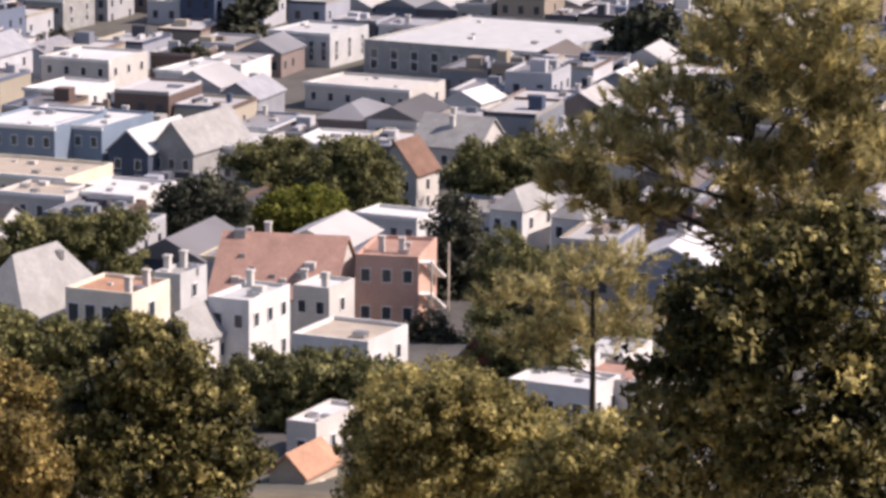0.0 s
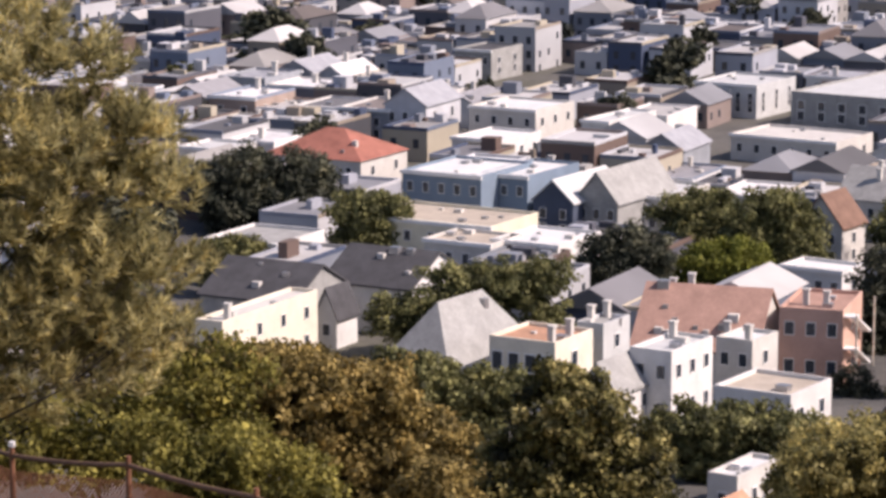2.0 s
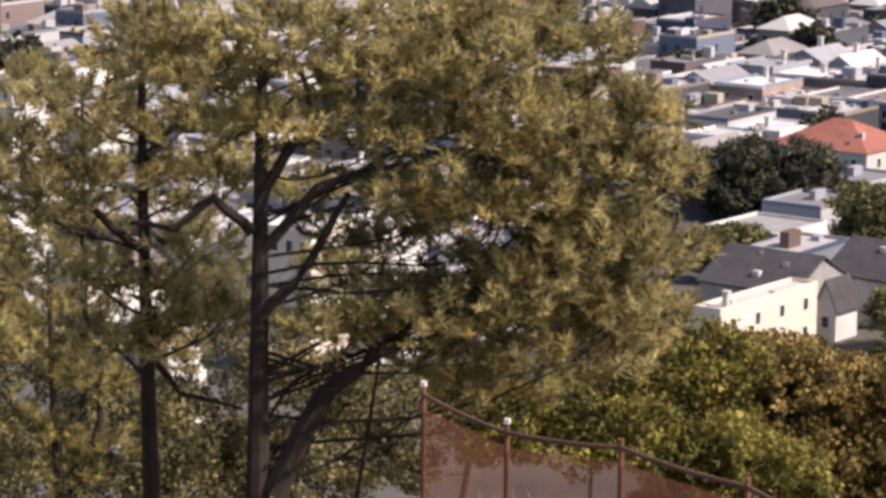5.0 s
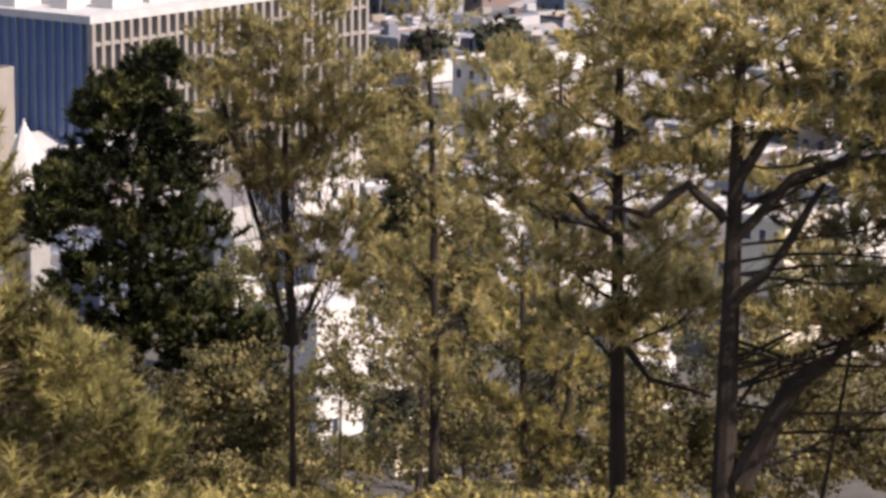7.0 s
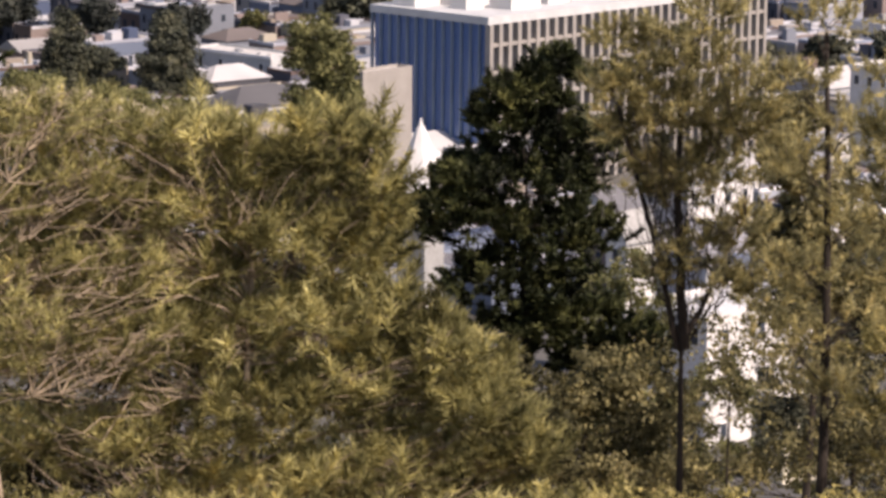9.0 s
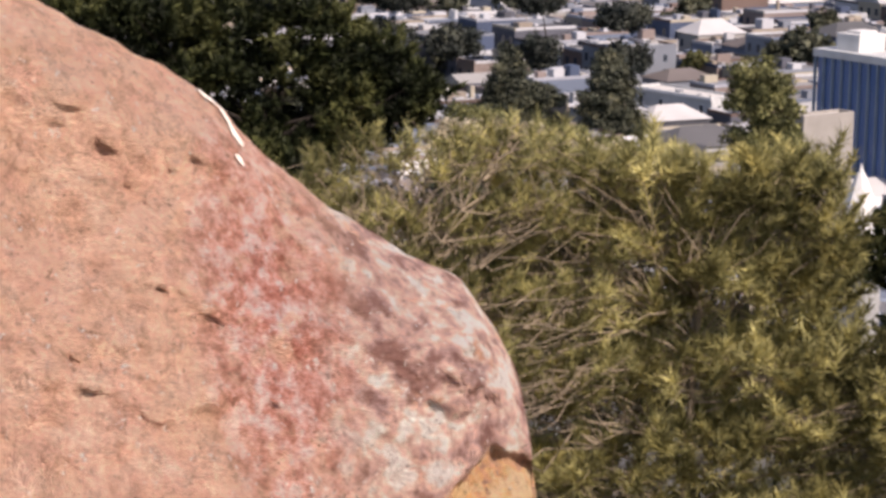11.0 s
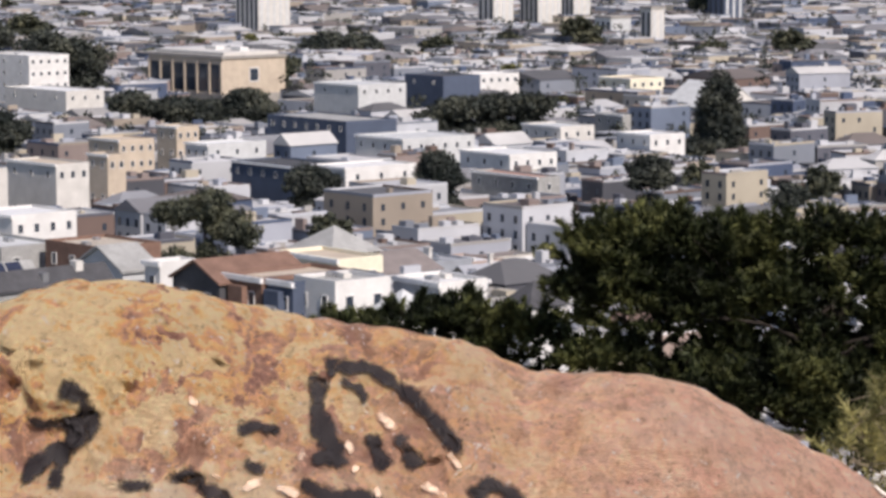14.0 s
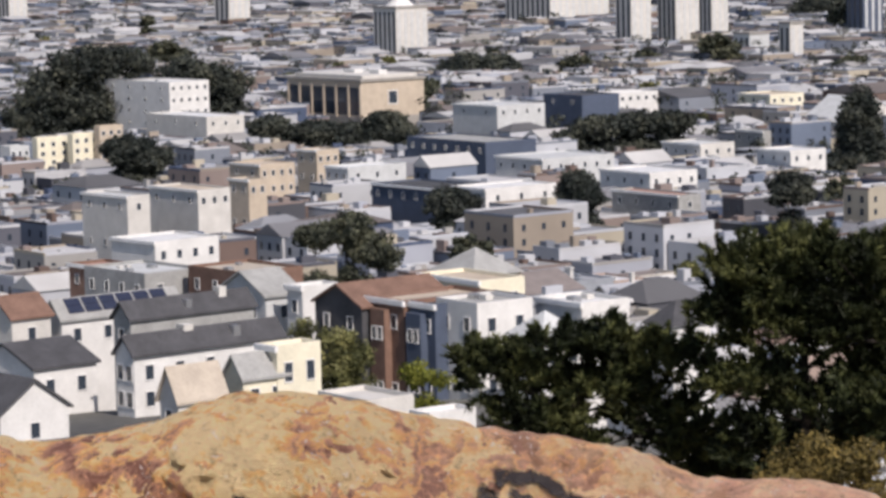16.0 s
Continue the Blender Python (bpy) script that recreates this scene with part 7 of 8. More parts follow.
def joined_town(far):
    """Far houses in one mesh for each material: walls with pitched or flat roofs, and sunk windows."""
    rng, clutter = random.Random(9), random.Random(33)
    data = {k: ([], []) for k in ("wall_far", "roof_far", "glass")}

    def add(key, pts, quads):
        V, F = data[key]
        b = len(V)
        V.extend(pts)
        F.extend(tuple(b + i for i in q) for q in quads)

    for r, az, wide, turn, pick, room in far:
        p = spot(az, r)
        a = radians(turn)
        c, s = math.cos(a), math.sin(a)
        W, D = wide / 2 * 0.97, rng.uniform(6, 8.5) * (1 if r < 1100 else 1.4)
        h = rng.choice((4.5, 5.5, 6.0, 7.0, 9.0)) * (1.0 if r < 600 or az < 44 else rng.uniform(1.0, 1.7) if r < 1250 else 1.1)
        h = min(h, room)

        def q(x, y, z):
            return (p.x + c * x - s * y, p.y + s * x + c * y, p.z + z)

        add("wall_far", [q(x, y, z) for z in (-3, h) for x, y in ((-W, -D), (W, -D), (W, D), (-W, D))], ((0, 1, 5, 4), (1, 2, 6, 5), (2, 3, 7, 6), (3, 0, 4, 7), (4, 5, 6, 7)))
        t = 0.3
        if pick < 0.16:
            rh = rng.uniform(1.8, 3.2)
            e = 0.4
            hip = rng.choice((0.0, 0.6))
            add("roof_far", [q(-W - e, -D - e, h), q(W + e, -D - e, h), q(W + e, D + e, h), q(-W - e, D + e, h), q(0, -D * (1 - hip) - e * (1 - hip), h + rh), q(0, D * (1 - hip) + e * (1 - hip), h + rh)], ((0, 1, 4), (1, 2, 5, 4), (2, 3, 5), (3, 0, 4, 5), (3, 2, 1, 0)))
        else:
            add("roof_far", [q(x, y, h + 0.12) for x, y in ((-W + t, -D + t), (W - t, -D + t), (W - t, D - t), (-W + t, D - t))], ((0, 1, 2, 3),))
            for x0, y0, x1, y1 in ((-W, -D, W, -D + t), (-W, D - t, W, D), (-W, -D + t, -W + t, D - t), (W - t, -D + t, W, D - t)):
                add("wall_far", [q(x, y, z) for z in (h - 0.1, h + 0.55) for x, y in ((x0, y0), (x1, y0), (x1, y1), (x0, y1))], ((0, 1, 5, 4), (1, 2, 6, 5), (2, 3, 7, 6), (3, 0, 4, 7), (4, 5, 6, 7)))
            for k in range(rng.randint(0, 3)):
                x, y, m_ = rng.uniform(-0.7, 0.7) * W, rng.uniform(-0.8, 0.8) * D, rng.uniform(0.4, 1.3)
                add("wall_far", [q(x + i, y + j, z) for z in (h, h + m_ * 1.3) for i, j in ((-m_, -m_), (m_, -m_), (m_, m_), (-m_, m_))], ((0, 1, 5, 4), (1, 2, 6, 5), (2, 3, 7, 6), (3, 0, 4, 7), (4, 5, 6, 7)))
            for k in range(clutter.randint(1, 3) if r < 1500 else 0):
                x, y = clutter.uniform(-0.75, 0.75) * W, clutter.uniform(-0.8, 0.8) * D
                i_, j_, z_ = clutter.uniform(0.3, 1.5), clutter.uniform(0.3, 1.9), clutter.choice((0.7, 1.0, 1.5, 2.3))
                add("wall_far", [q(x + i, y + j, z) for z in (h, h + z_) for i, j in ((-i_, -j_), (i_, -j_), (i_, j_), (-i_, j_))], ((0, 1, 5, 4), (1, 2, 6, 5), (2, 3, 7, 6), (3, 0, 4, 7), (4, 5, 6, 7)))
        if r > 1900:
            continue
        rows = int((h + 0.5) // 3.1)
        for sgn in (1, -1):
            n = 2 if W < 4.4 else 3
            for i in range(n):
                for j in range(rows):
                    x, z = (i + 0.5) / n * 2 * W - W, h - 2.4 - j * 3.0
                    y = sgn * (D + 0.05)
                    add("glass", [q(x - 0.55, y, z - 0.7), q(x + 0.55, y, z - 0.7), q(x + 0.55, y, z + 0.9), q(x - 0.55, y, z + 0.9)], ((0, 1, 2, 3),))
            for i in range(3):
                for j in range(rows):
                    if rng.random() < 0.45:
                        continue
                    y, z = (i + 0.5) / 3 * 2 * D - D, h - 2.4 - j * 3.0
                    x = sgn * (W + 0.05)
                    add("glass", [q(x, y - 0.5, z - 0.6), q(x, y + 0.5, z - 0.6), q(x, y + 0.5, z + 0.8), q(x, y - 0.5, z + 0.8)], ((0, 1, 2, 3),))
    for key, nm, lab in (("wall_far", "distant_house_walls", "pale walls of distant crowded houses, haze and shade in their colours"), ("roof_far", "distant_roofs", "grey and white roofs of distant crowded houses"), ("glass", "distant_windows", "small dark windows of distant houses")):
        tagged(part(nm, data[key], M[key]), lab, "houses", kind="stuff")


def town_trees():
    """Small dark street trees scattered between the houses."""
    rng = random.Random(5)
    base = []
    for k in range(3):
        lobes = [(rng.uniform(-2, 2), rng.uniform(-2, 2), rng.uniform(1.8, 6.5), rng.uniform(1.5, 2.6), rng.uniform(1.3, 2.0)) for i in range(8)]
        base.append(tree(lobes, (0, 0, 0), 0.25, ("town_dark", "town_green", "town_dark")[k], 90 + k, "leaf", 6, 12, 0.9, 0.56, 0.36, twigs=1, name="street_tree", label="dark green street tree between houses"))
    n = 0
    spots = []
    while n < 270:
        az = rng.uniform(-10, 64)
        r = rng.uniform(420, 900) if az < 46 else 380 + 1900 * rng.random() ** 1.1
        p = spot(az, r)
        if any((p.x - a) ** 2 + (p.y - b) ** 2 < (q + 3) ** 2 or (0 < math.hypot(a, b) - r < 45 and abs(a * p.y - b * p.x) / r < q + 3) for a, b, q, z in TAKEN):
            continue
        n += 1
        spots.append((p, az, r))
    for i, (p, az, r) in enumerate(spots):
        s = rng.uniform(0.7, 1.3) * (1 if r < 900 else 1.5)
        m_ = Matrix.Translation(p) @ pose(0, 0, 0, 0, 0, rng.uniform(0, 360)) @ Matrix.Diagonal((s, s, s * rng.uniform(0.8, 1.2), 1))
        if i < 3:
            tagged(base[i], group="street trees")
            base[i].matrix_basis = m_
        else:
            copy_thing(base[i % 3], m_)


def distant_trees():
    """Small dark crowns between the far houses, joined."""
    rng, rs = random.Random(21), np.random.RandomState(21)
    cents = []
    for k in range(1100):
        az = rng.uniform(43, 64)
        r = 750 + 2400 * rng.random() ** 1.2
        p = spot(az, r)
        if any((p.x - a) ** 2 + (p.y - b) ** 2 < (q + 2) ** 2 or (0 < math.hypot(a, b) - r < 30 and abs(a * p.y - b * p.x) / r < q + 2) for a, b, q, z in TAKEN):
            continue
        s = rng.uniform(0.8, 1.7) * (1 if r < 900 else 1.5)
        for i in range(6):
            cents.append((p.x + rng.uniform(-2.4, 2.4) * s, p.y + rng.uniform(-2.4, 2.4) * s, p.z + rng.uniform(1.5, 5.8) * s))
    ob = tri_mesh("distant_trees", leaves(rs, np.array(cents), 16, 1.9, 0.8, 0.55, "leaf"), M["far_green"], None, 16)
    tagged(ob, "dark tree crowns between distant houses, haze in their colour", "trees", kind="stuff")


joined_town(terraces())
town_trees()
distant_trees()


# ---- chain-link fence on the near slope ----
def fence(posts, height):
    o = new("fence")
    tops = [Vector(q) for q in posts]
    for i, q in enumerate(tops):
        V, F = [], []
        tube(V, F, [q - Vector((0, 0, height + 0.8)), q - Vector((0, 0, height * 0.5)), q + Vector((0, 0, 0.05))], [0.035, 0.033, 0.03], 8)
        bm = ([tuple(v) for v in V], F)
        post = part("post", bm, M["mesh_brown"], o)
        if i < 2:
            part("post_cap", boxes((q.x - 0.03, q.y - 0.03, q.z + 0.052, q.x + 0.03, q.y + 0.03, q.z + 0.11)), M["trim"], post)
    for a, b in zip(tops, tops[1:]):
        V, F = [], []
        n = 5
        tube(V, F, [a.lerp(b, i / n) - Vector((0, 0, 0.05 + 0.03 * math.sin(math.pi * i / n))) for i in range(n + 1)], [0.028] * (n + 1), 7)
        part("top_rail", ([tuple(v) for v in V], F), M["wood"], o)
        L = (b - a).length
        V, F = [], []
        k = int(L / 0.065)
        rise_ = height - 0.1
        for sgn in (1, -1):
            for i in range(-int(rise_ / 0.065), k + 1):
                s0, s1 = i * 0.065, i * 0.065 + rise_
                z0, z1 = 0.0, rise_
                if s0 < 0:
                    z0, s0 = -s0, 0.0
                if s1 > L:
                    z1, s1 = z1 - (s1 - L), L
                if s1 - s0 < 0.05:
                    continue
                if sgn < 0:
                    z0, z1 = rise_ - z0, rise_ - z1
                def at_(s, z):
                    return a.lerp(b, s / L) - Vector((0, 0, height - 0.02 - z * 0.96 + 0.0)) - Vector((0, 0, 0.08))
                tube(V, F, [at_(s0, z0), at_(s1, z1)], [0.006, 0.006], 3)
        tagged(part("wire_mesh", ([tuple(v) for v in V], F), M["mesh_brown"], o), "rusty diamond wire mesh")
    return tagged(o, "rusty chain-link fence with a sagging top rail", "fence")


fence(((-10.71, 33.36, 91.82), (-9.26, 31.93, 91.82), (-7.61, 30.62, 92.10), (-5.79, 28.47, 92.38), (-4.30, 26.21, 92.63)), 1.7)


def dry_grass():
    rs = np.random.RandomState(3)
    n = 22000
    az, r = rs.uniform(9, 18.5, n), rs.uniform(22, 36, n)
    base = np.array([tuple(spot(a, q)) for a, q in zip(az, r)])
    keep = np.array([noise.noise(Vector(b) * 0.35) > -0.15 for b in base])
    base = base[keep]
    n = len(base)
    d = rs.normal(size=(n, 3)) * 0.4 + (0, 0, 1)
    side = rs.normal(size=(n, 3)) * 0.012
    side[:, 2] = 0
    ln = rs.uniform(0.08, 0.26, (n, 1))
    pts = np.stack([base + side, base - side, base + d * ln], 1).reshape(-1, 3)
    ob = tri_mesh("dry_grass", pts, M["grass_dry"], None)
    tagged(ob, "tufts of dry straw-coloured grass on the slope", "grass", kind="stuff")


dry_grass()

# ---- the painted rock in front of the camera ----
ROCK_AZ = 50.35
ROCK_D = 5.0
AX = Vector((math.cos(radians(ROCK_AZ)), math.sin(radians(ROCK_AZ)), 0))      # to the right
AY = Vector((-math.sin(radians(ROCK_AZ)), math.cos(radians(ROCK_AZ)), 0))     # away
CREST = ((-1.886, 99.608), (-1.682, 99.647), (-1.582, 99.638), (-1.503, 99.614), (-1.463, 99.625), (-1.332, 99.654), (-1.305, 99.649), (-1.239, 99.69), (-1.14, 99.71), (-0.994, 99.699), (-0.819, 99.656), (-0.664, 99.634), (-0.529, 99.613), (-0.471, 99.605), (-0.414, 99.575), (-0.366, 99.553), (-0.193, 99.549), (-0.069, 99.523), (-0.041, 99.501), (0.038, 99.463), (0.176, 99.39), (0.245, 99.342), (0.316, 99.261), (0.397, 99.194), (0.478, 99.134), (0.579, 99.072), (0.681, 99.029), (0.749, 98.931), (0.789, 98.857), (0.814, 98.784), (0.82, 98.701), (0.823, 98.512), (0.825, 98.041))


def break_edge(u):
    """Height of the slanting edge below which the end of the rock is broken away."""
    return 98.625 + 0.75 * (min(u, 0.70) - 0.484) - 0.3 * max(0.0, u - 0.70)


def rock_point(u, s, rough=True):
    """A point of the rock: u metres along the crest, s metres down its front (negative: down its back)."""
    us, zs = zip(*CREST)
    top = float(np.interp(u, us, zs))
    soft = sum(float(np.interp(u + k * 0.02, us, zs)) for k in (-2, -1, 0, 1, 2)) / 5
    zc = 0.5 * top + 0.5 * soft
    # the front falls steeply towards the viewer, the back falls away; rounded at the crest
    if s >= 0:
        back, down = -0.62 * s + 0.10 * math.exp(-s / 0.08) - 0.10, s - 0.05 * (1 - math.exp(-s / 0.05))
    else:
        back, down = -1.1 * s, -0.25 * s * 0.9 + 0.6 * s * s
    end = max(0.0, u - us[-4])
    p = AX * u + AY * (ROCK_D + 0.25 + back + 0.8 * end * end) + Vector((0, 0, zc - down))
    if rough:
        k = min(1.0, 0.25 + abs(s) / 0.12)
        n1, n2 = noise.noise(p * 3.1), noise.noise(p * 9.0 + Vector((3, 1, 5)))
        n3 = noise.noise(p * 27.0)
        facet = abs(noise.noise(p * 5.0 + Vector((9, 2, 4))))
        q = noise.voronoi(p * 11.0 + Vector((0.6 * n2, 0.6 * n3, 0.6 * n1)))[1][0]
        block = noise.noise(q * 1.7 + Vector((4, 8, 1)))
        p = p + AY * k * 0.013 * block
        # broken lower face at the end: set back below a slanting edge
        cut = break_edge(u) - p.z + 0.012 * n2
        if u > 0.35 and cut > 0:
            p = p + AY * (0.055 * min(1.0, cut / 0.02) - 0.05 * min(1.0, cut / 0.3) + 0.02 * block)
        k *= 1.0 + 0.3 * max(0.0, min(1.0, (-0.45 - u) / 0.3))
        p = p + AY * k * (0.08 * n1 + 0.022 * n2 - 0.045 * facet + 0.014 * n3 - 0.014 * abs(noise.noise(p * 16.0))) + Vector((0, 0, 0.010 * n2 * k + 0.007 * n3))
    return p


def chunk_at(u, s):
    """How far a point lies on the broken ochre face, 0 to 1."""
    return max(0.0, min(1.0, (break_edge(u) - rock_point(u, s, False).z) / 0.02)) if u > 0.35 else 0.0


def rock():
    nu, ss = 400, [-1.5, -1.2, -0.9, -0.6, -0.4, -0.25, -0.15, -0.08, -0.04] + [0.009 * i for i in range(80)] + [0.75 + 0.1 * i for i in range(16)]
    u0, u1 = CREST[0][0], CREST[-1][0]
    verts, faces, och, pale, rust = [], [], [], [], []
    for i in range(nu + 1):
        u = u0 + (u1 - u0) * i / nu
        for s in ss:
            verts.append(tuple(rock_point(u, s)))
            rust.append(max(0.0, 1 - math.hypot((u - 0.33) / 0.15, (s - 0.30) / 0.32)) ** 0.4)
            pale.append(0.12 + 0.88 * (1 - chunk_at(u, s)) * max(0.0, min(1.0, (u - 0.35) / 0.15)) * max(0.0, 1 - max(0.0, s - 0.3) / 0.6) + 0.5 * max(0.0, 1 - abs(u + 0.95) / 0.35))
            chunk = chunk_at(u, s)
            och.append(0.55 * chunk + max(0.0, min(1.0, 0.35 - 0.95 * (u + 0.45))) * max(0.0, 1 - max(0, s - 0.16) / 0.35))
    m_ = len(ss)
    for i in range(nu):
        for j in range(m_ - 1):
            a = i * m_ + j
            faces.append((a, a + 1, a + m_ + 1, a + m_))
    ob = part("rock", (verts, faces), M["rock"])
    at_ = ob.data.attributes.new("ochre", "FLOAT", "POINT")
    at_.data.foreach_set("value", och)
    ob.data.attributes.new("pale", "FLOAT", "POINT").data.foreach_set("value", pale)
    ob.data.attributes.new("rust", "FLOAT", "POINT").data.foreach_set("value", rust)
    for f in ob.data.polygons:
        f.use_smooth = True
    return tagged(ob, "large pink-brown weathered rock with ochre patches and spray paint", "rock")


def stroke(pts, width, mat, name="painted_stroke", label="faded black spray-paint stroke on the rock"):
    """A painted line laid on the rock, through points (u, s)."""
    fine = []
    for (a, b), (c, d) in zip(pts, pts[1:]):
        for i in range(8):
            fine.append((a + (c - a) * i / 8, b + (d - b) * i / 8))
    fine.append(pts[-1])
    V, F = [], []
    n = len(fine)
    for i, (u, s) in enumerate(fine):
        du, ds = fine[min(i + 1, n - 1)][0] - fine[max(i - 1, 0)][0], fine[min(i + 1, n - 1)][1] - fine[max(i - 1, 0)][1]
        ln = math.hypot(du, ds) or 1
        w = width * 1.15 * (1.0 + 0.3 * noise.noise(Vector((u * 25, s * 25, 1))))
        for k in (-1, -0.67, -0.33, 0, 0.33, 0.67, 1):
            jit = 0.2 * width * noise.noise(Vector((u * 90, s * 90, k * 3)))
            V.append(tuple(rock_point(u - ds / ln * (w * k + jit), s + du / ln * (w * k + jit)) - AY * 0.007 + Vector((0, 0, 0.004))))
    for i in range(n - 1):
        for k in range(6):
            a = i * 7 + k
            F.append((a, a + 7, a + 8, a + 1))
    ob = part(name, (V, F), M[mat])
    ob.data.attributes.new("core", "FLOAT", "POINT").data.foreach_set("value", [min(1.0, (1 - abs(k) / 3) * 1.5) * min(1.0, 0.2 + 0.3 * min(i, n - 1 - i)) for i in range(n) for k in range(-3, 4)])
    return tagged(ob, label, "graffiti")


rock()

stroke(((-0.718, 0.120), (-0.718, 0.160), (-0.718, 0.200), (-0.698, 0.225), (-0.668, 0.260)), 0.0165, "paint_black")
stroke(((-0.708, 0.110), (-0.688, 0.100), (-0.648, 0.095), (-0.618, 0.110), (-0.578, 0.135), (-0.538, 0.145), (-0.507, 0.175), (-0.477, 0.205)), 0.0135, "paint_black")
stroke(((-0.688, 0.120), (-0.658, 0.130), (-0.638, 0.155)), 0.0080, "paint_black")
stroke(((-0.728, 0.250), (-0.698, 0.245), (-0.678, 0.250)), 0.0090, "paint_black")
stroke(((-0.628, 0.205), (-0.618, 0.230), (-0.598, 0.245)), 0.0145, "paint_black")
stroke(((-0.588, 0.190), (-0.568, 0.220), (-0.548, 0.250)), 0.0145, "paint_black")
stroke(((-0.457, 0.265), (-0.437, 0.235), (-0.417, 0.230), (-0.387, 0.235), (-0.377, 0.255), (-0.387, 0.275)), 0.0155, "paint_black")
stroke(((-0.387, 0.275), (-0.407, 0.280)), 0.0120, "paint_black")
stroke(((-0.738, 0.285), (-0.698, 0.285), (-0.648, 0.290), (-0.598, 0.295)), 0.0105, "paint_black")
stroke(((-0.568, 0.300), (-0.558, 0.335), (-0.548, 0.380), (-0.558, 0.425), (-0.568, 0.465), (-0.598, 0.535)), 0.0155, "paint_black")
stroke(((-0.548, 0.350), (-0.527, 0.380), (-0.507, 0.385), (-0.477, 0.365)), 0.0120, "paint_black")
stroke(((-0.517, 0.295), (-0.497, 0.335), (-0.477, 0.355), (-0.467, 0.390)), 0.0150, "paint_black")
stroke(((-0.297, 0.335), (-0.317, 0.320)), 0.0070, "paint_black")
stroke(((-0.317, 0.345), (-0.357, 0.350), (-0.407, 0.390), (-0.447, 0.435)), 0.0155, "paint_black")
stroke(((-0.437, 0.435), (-0.417, 0.450), (-0.397, 0.480)), 0.0155, "paint_black")
stroke(((-0.487, 0.465), (-0.487, 0.520)), 0.0125, "paint_black")
stroke(((-0.938, 0.305), (-0.888, 0.330), (-0.838, 0.340)), 0.0140, "paint_black")
stroke(((-0.828, 0.340), (-0.798, 0.360), (-0.768, 0.375)), 0.0125, "paint_black")
stroke(((-0.878, 0.345), (-0.878, 0.375), (-0.908, 0.400)), 0.0145, "paint_black")
stroke(((-0.848, 0.210), (-0.808, 0.210), (-0.778, 0.210)), 0.0085, "paint_black")
stroke(((-0.838, 0.260), (-0.798, 0.270)), 0.0075, "paint_black")
stroke(((-0.778, 0.405), (-0.738, 0.400), (-0.688, 0.395)), 0.0115, "paint_black")
stroke(((-0.678, 0.395), (-0.618, 0.405), (-0.568, 0.415)), 0.0115, "paint_black")
stroke(((-1.139, 0.190), (-1.099, 0.210), (-1.089, 0.255), (-1.119, 0.270)), 0.0175, "paint_black")
stroke(((-1.199, 0.245), (-1.149, 0.260), (-1.099, 0.265)), 0.0130, "paint_black")
stroke(((-1.099, 0.265), (-1.129, 0.300), (-1.169, 0.315), (-1.199, 0.320)), 0.0190, "paint_black")
stroke(((-1.129, 0.290), (-1.139, 0.330), (-1.139, 0.360)), 0.0160, "paint_black")
stroke(((-1.038, 0.340), (-0.978, 0.335)), 0.0115, "paint_black")
stroke(((-0.958, 0.315), (-0.898, 0.335)), 0.0095, "paint_black")
stroke(((-0.628, 0.175), (-0.578, 0.180)), 0.0085, "chip", name="chipped_patch", label="pale cream chipped patch on the rock")
stroke(((-0.507, 0.205), (-0.477, 0.225)), 0.0085, "chip", name="chipped_patch", label="pale cream chipped patch on the rock")
stroke(((-0.558, 0.265), (-0.497, 0.280)), 0.0085, "chip", name="chipped_patch", label="pale cream chipped patch on the rock")
stroke(((-0.668, 0.220), (-0.658, 0.240)), 0.0085, "chip", name="chipped_patch", label="pale cream chipped patch on the rock")
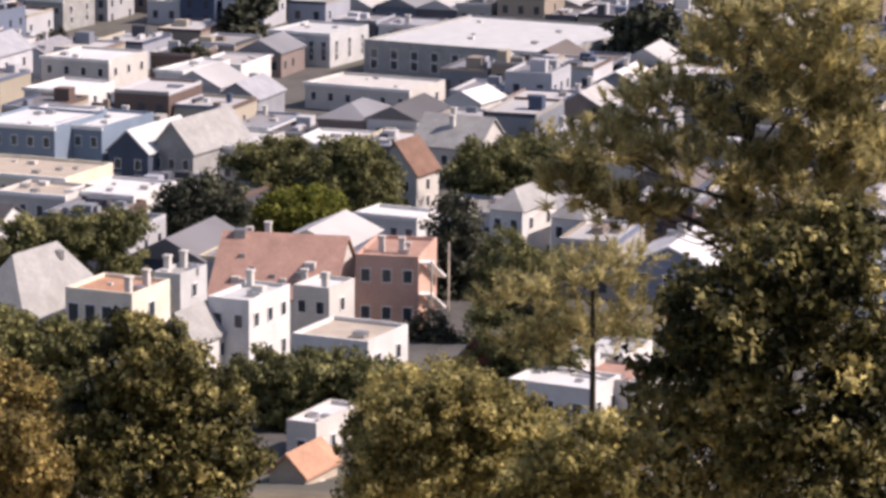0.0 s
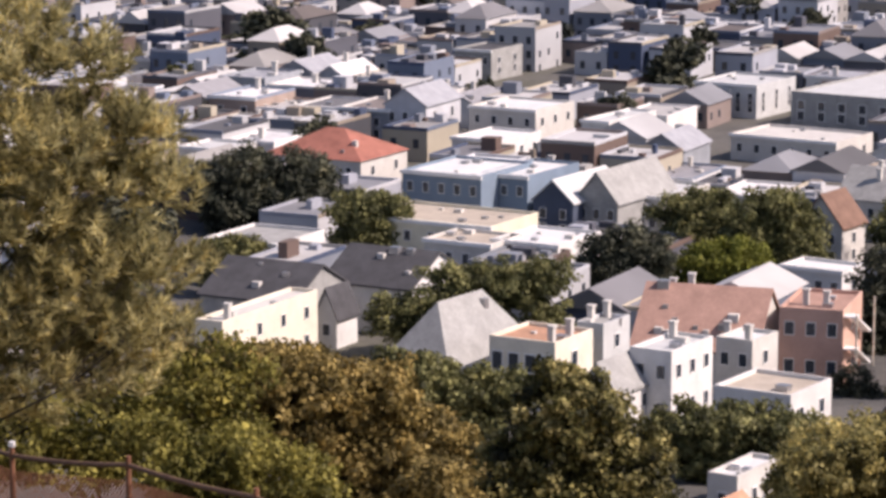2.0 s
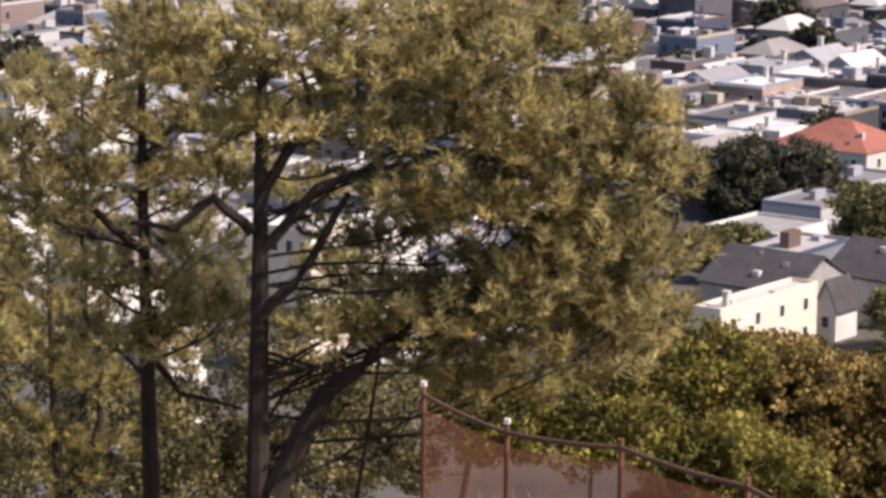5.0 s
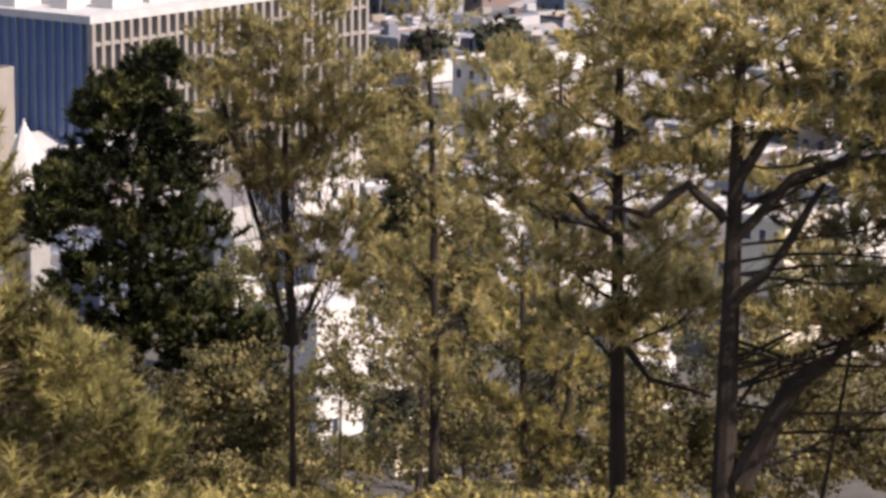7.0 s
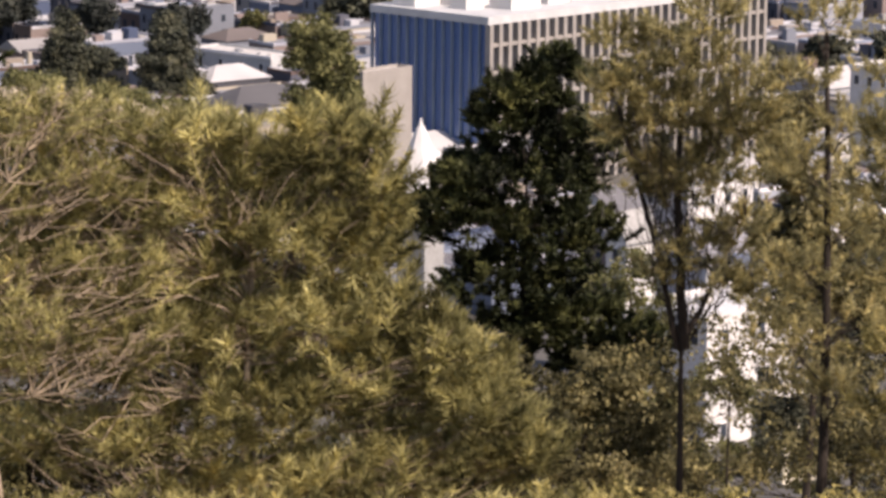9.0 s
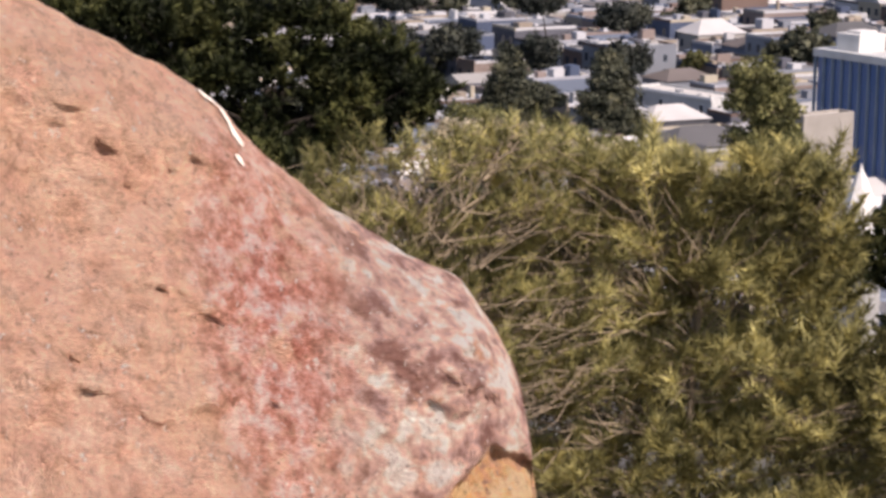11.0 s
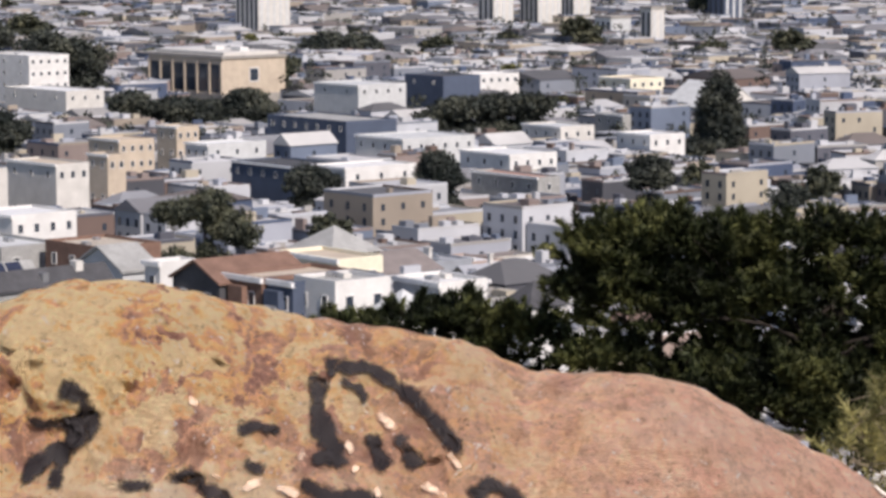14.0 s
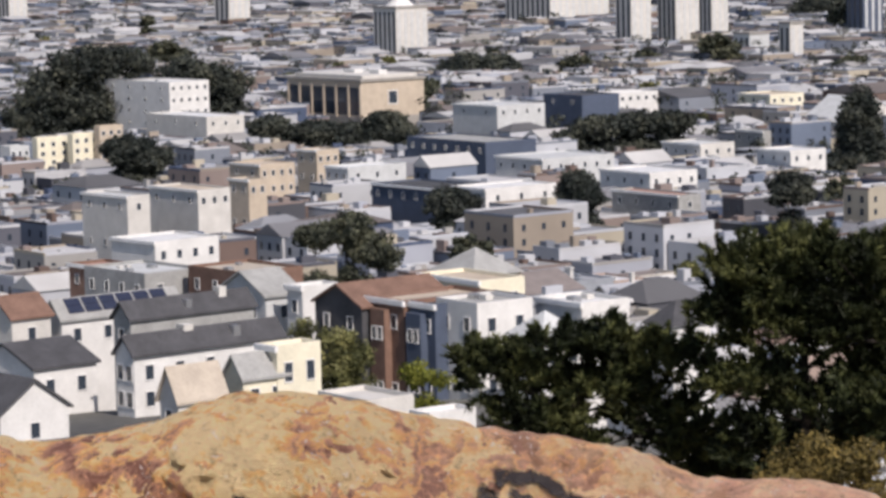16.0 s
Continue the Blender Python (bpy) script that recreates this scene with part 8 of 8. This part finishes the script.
stroke(((-0.588, 0.315), (-0.588, 0.330)), 0.0085, "chip", name="chipped_patch", label="pale cream chipped patch on the rock")
stroke(((-0.658, 0.255), (-0.648, 0.260)), 0.0085, "chip", name="chipped_patch", label="pale cream chipped patch on the rock")
stroke(((-0.618, 0.275), (-0.608, 0.290)), 0.0085, "chip", name="chipped_patch", label="pale cream chipped patch on the rock")
stroke(((-0.938, 0.195), (-0.908, 0.200)), 0.0085, "chip", name="chipped_patch", label="pale cream chipped patch on the rock")
stroke(((-0.838, 0.310), (-0.798, 0.285)), 0.0085, "chip", name="chipped_patch", label="pale cream chipped patch on the rock")
stroke(((-0.748, 0.240), (-0.728, 0.255)), 0.0085, "chip", name="chipped_patch", label="pale cream chipped patch on the rock")
stroke(((-0.888, 0.295), (-0.868, 0.305)), 0.0085, "chip", name="chipped_patch", label="pale cream chipped patch on the rock")
stroke(((-0.778, 0.290), (-0.738, 0.300)), 0.0085, "chip", name="chipped_patch", label="pale cream chipped patch on the rock")
stroke(((-0.658, 0.425), (-0.648, 0.475), (-0.628, 0.525)), 0.0160, "paint_teal", name="painted_patch", label="teal spray-paint patch on the rock")
stroke(((-0.548, 0.425), (-0.507, 0.440), (-0.487, 0.450)), 0.0130, "paint_teal", name="painted_patch", label="teal spray-paint patch on the rock")
stroke(((-0.618, 0.420), (-0.578, 0.440)), 0.0120, "paint_teal", name="painted_patch", label="teal spray-paint patch on the rock")
stroke(((-0.608, 0.460), (-0.618, 0.505)), 0.0120, "paint_teal", name="painted_patch", label="teal spray-paint patch on the rock")
stroke(((-0.548, 0.490), (-0.517, 0.515)), 0.0160, "paint_teal", name="painted_patch", label="teal spray-paint patch on the rock")
stroke(((-0.648, 0.405), (-0.578, 0.415)), 0.0090, "paint_teal", name="painted_patch", label="teal spray-paint patch on the rock")
stroke(((0.214, 0.015), (0.254, 0.020), (0.274, 0.040), (0.294, 0.045)), 0.0095, "quartz", name="quartz_vein", label="white mineral streak on the rock edge")
stroke(((0.274, 0.080), (0.294, 0.090)), 0.0055, "quartz", name="quartz_vein", label="white mineral streak on the rock edge")
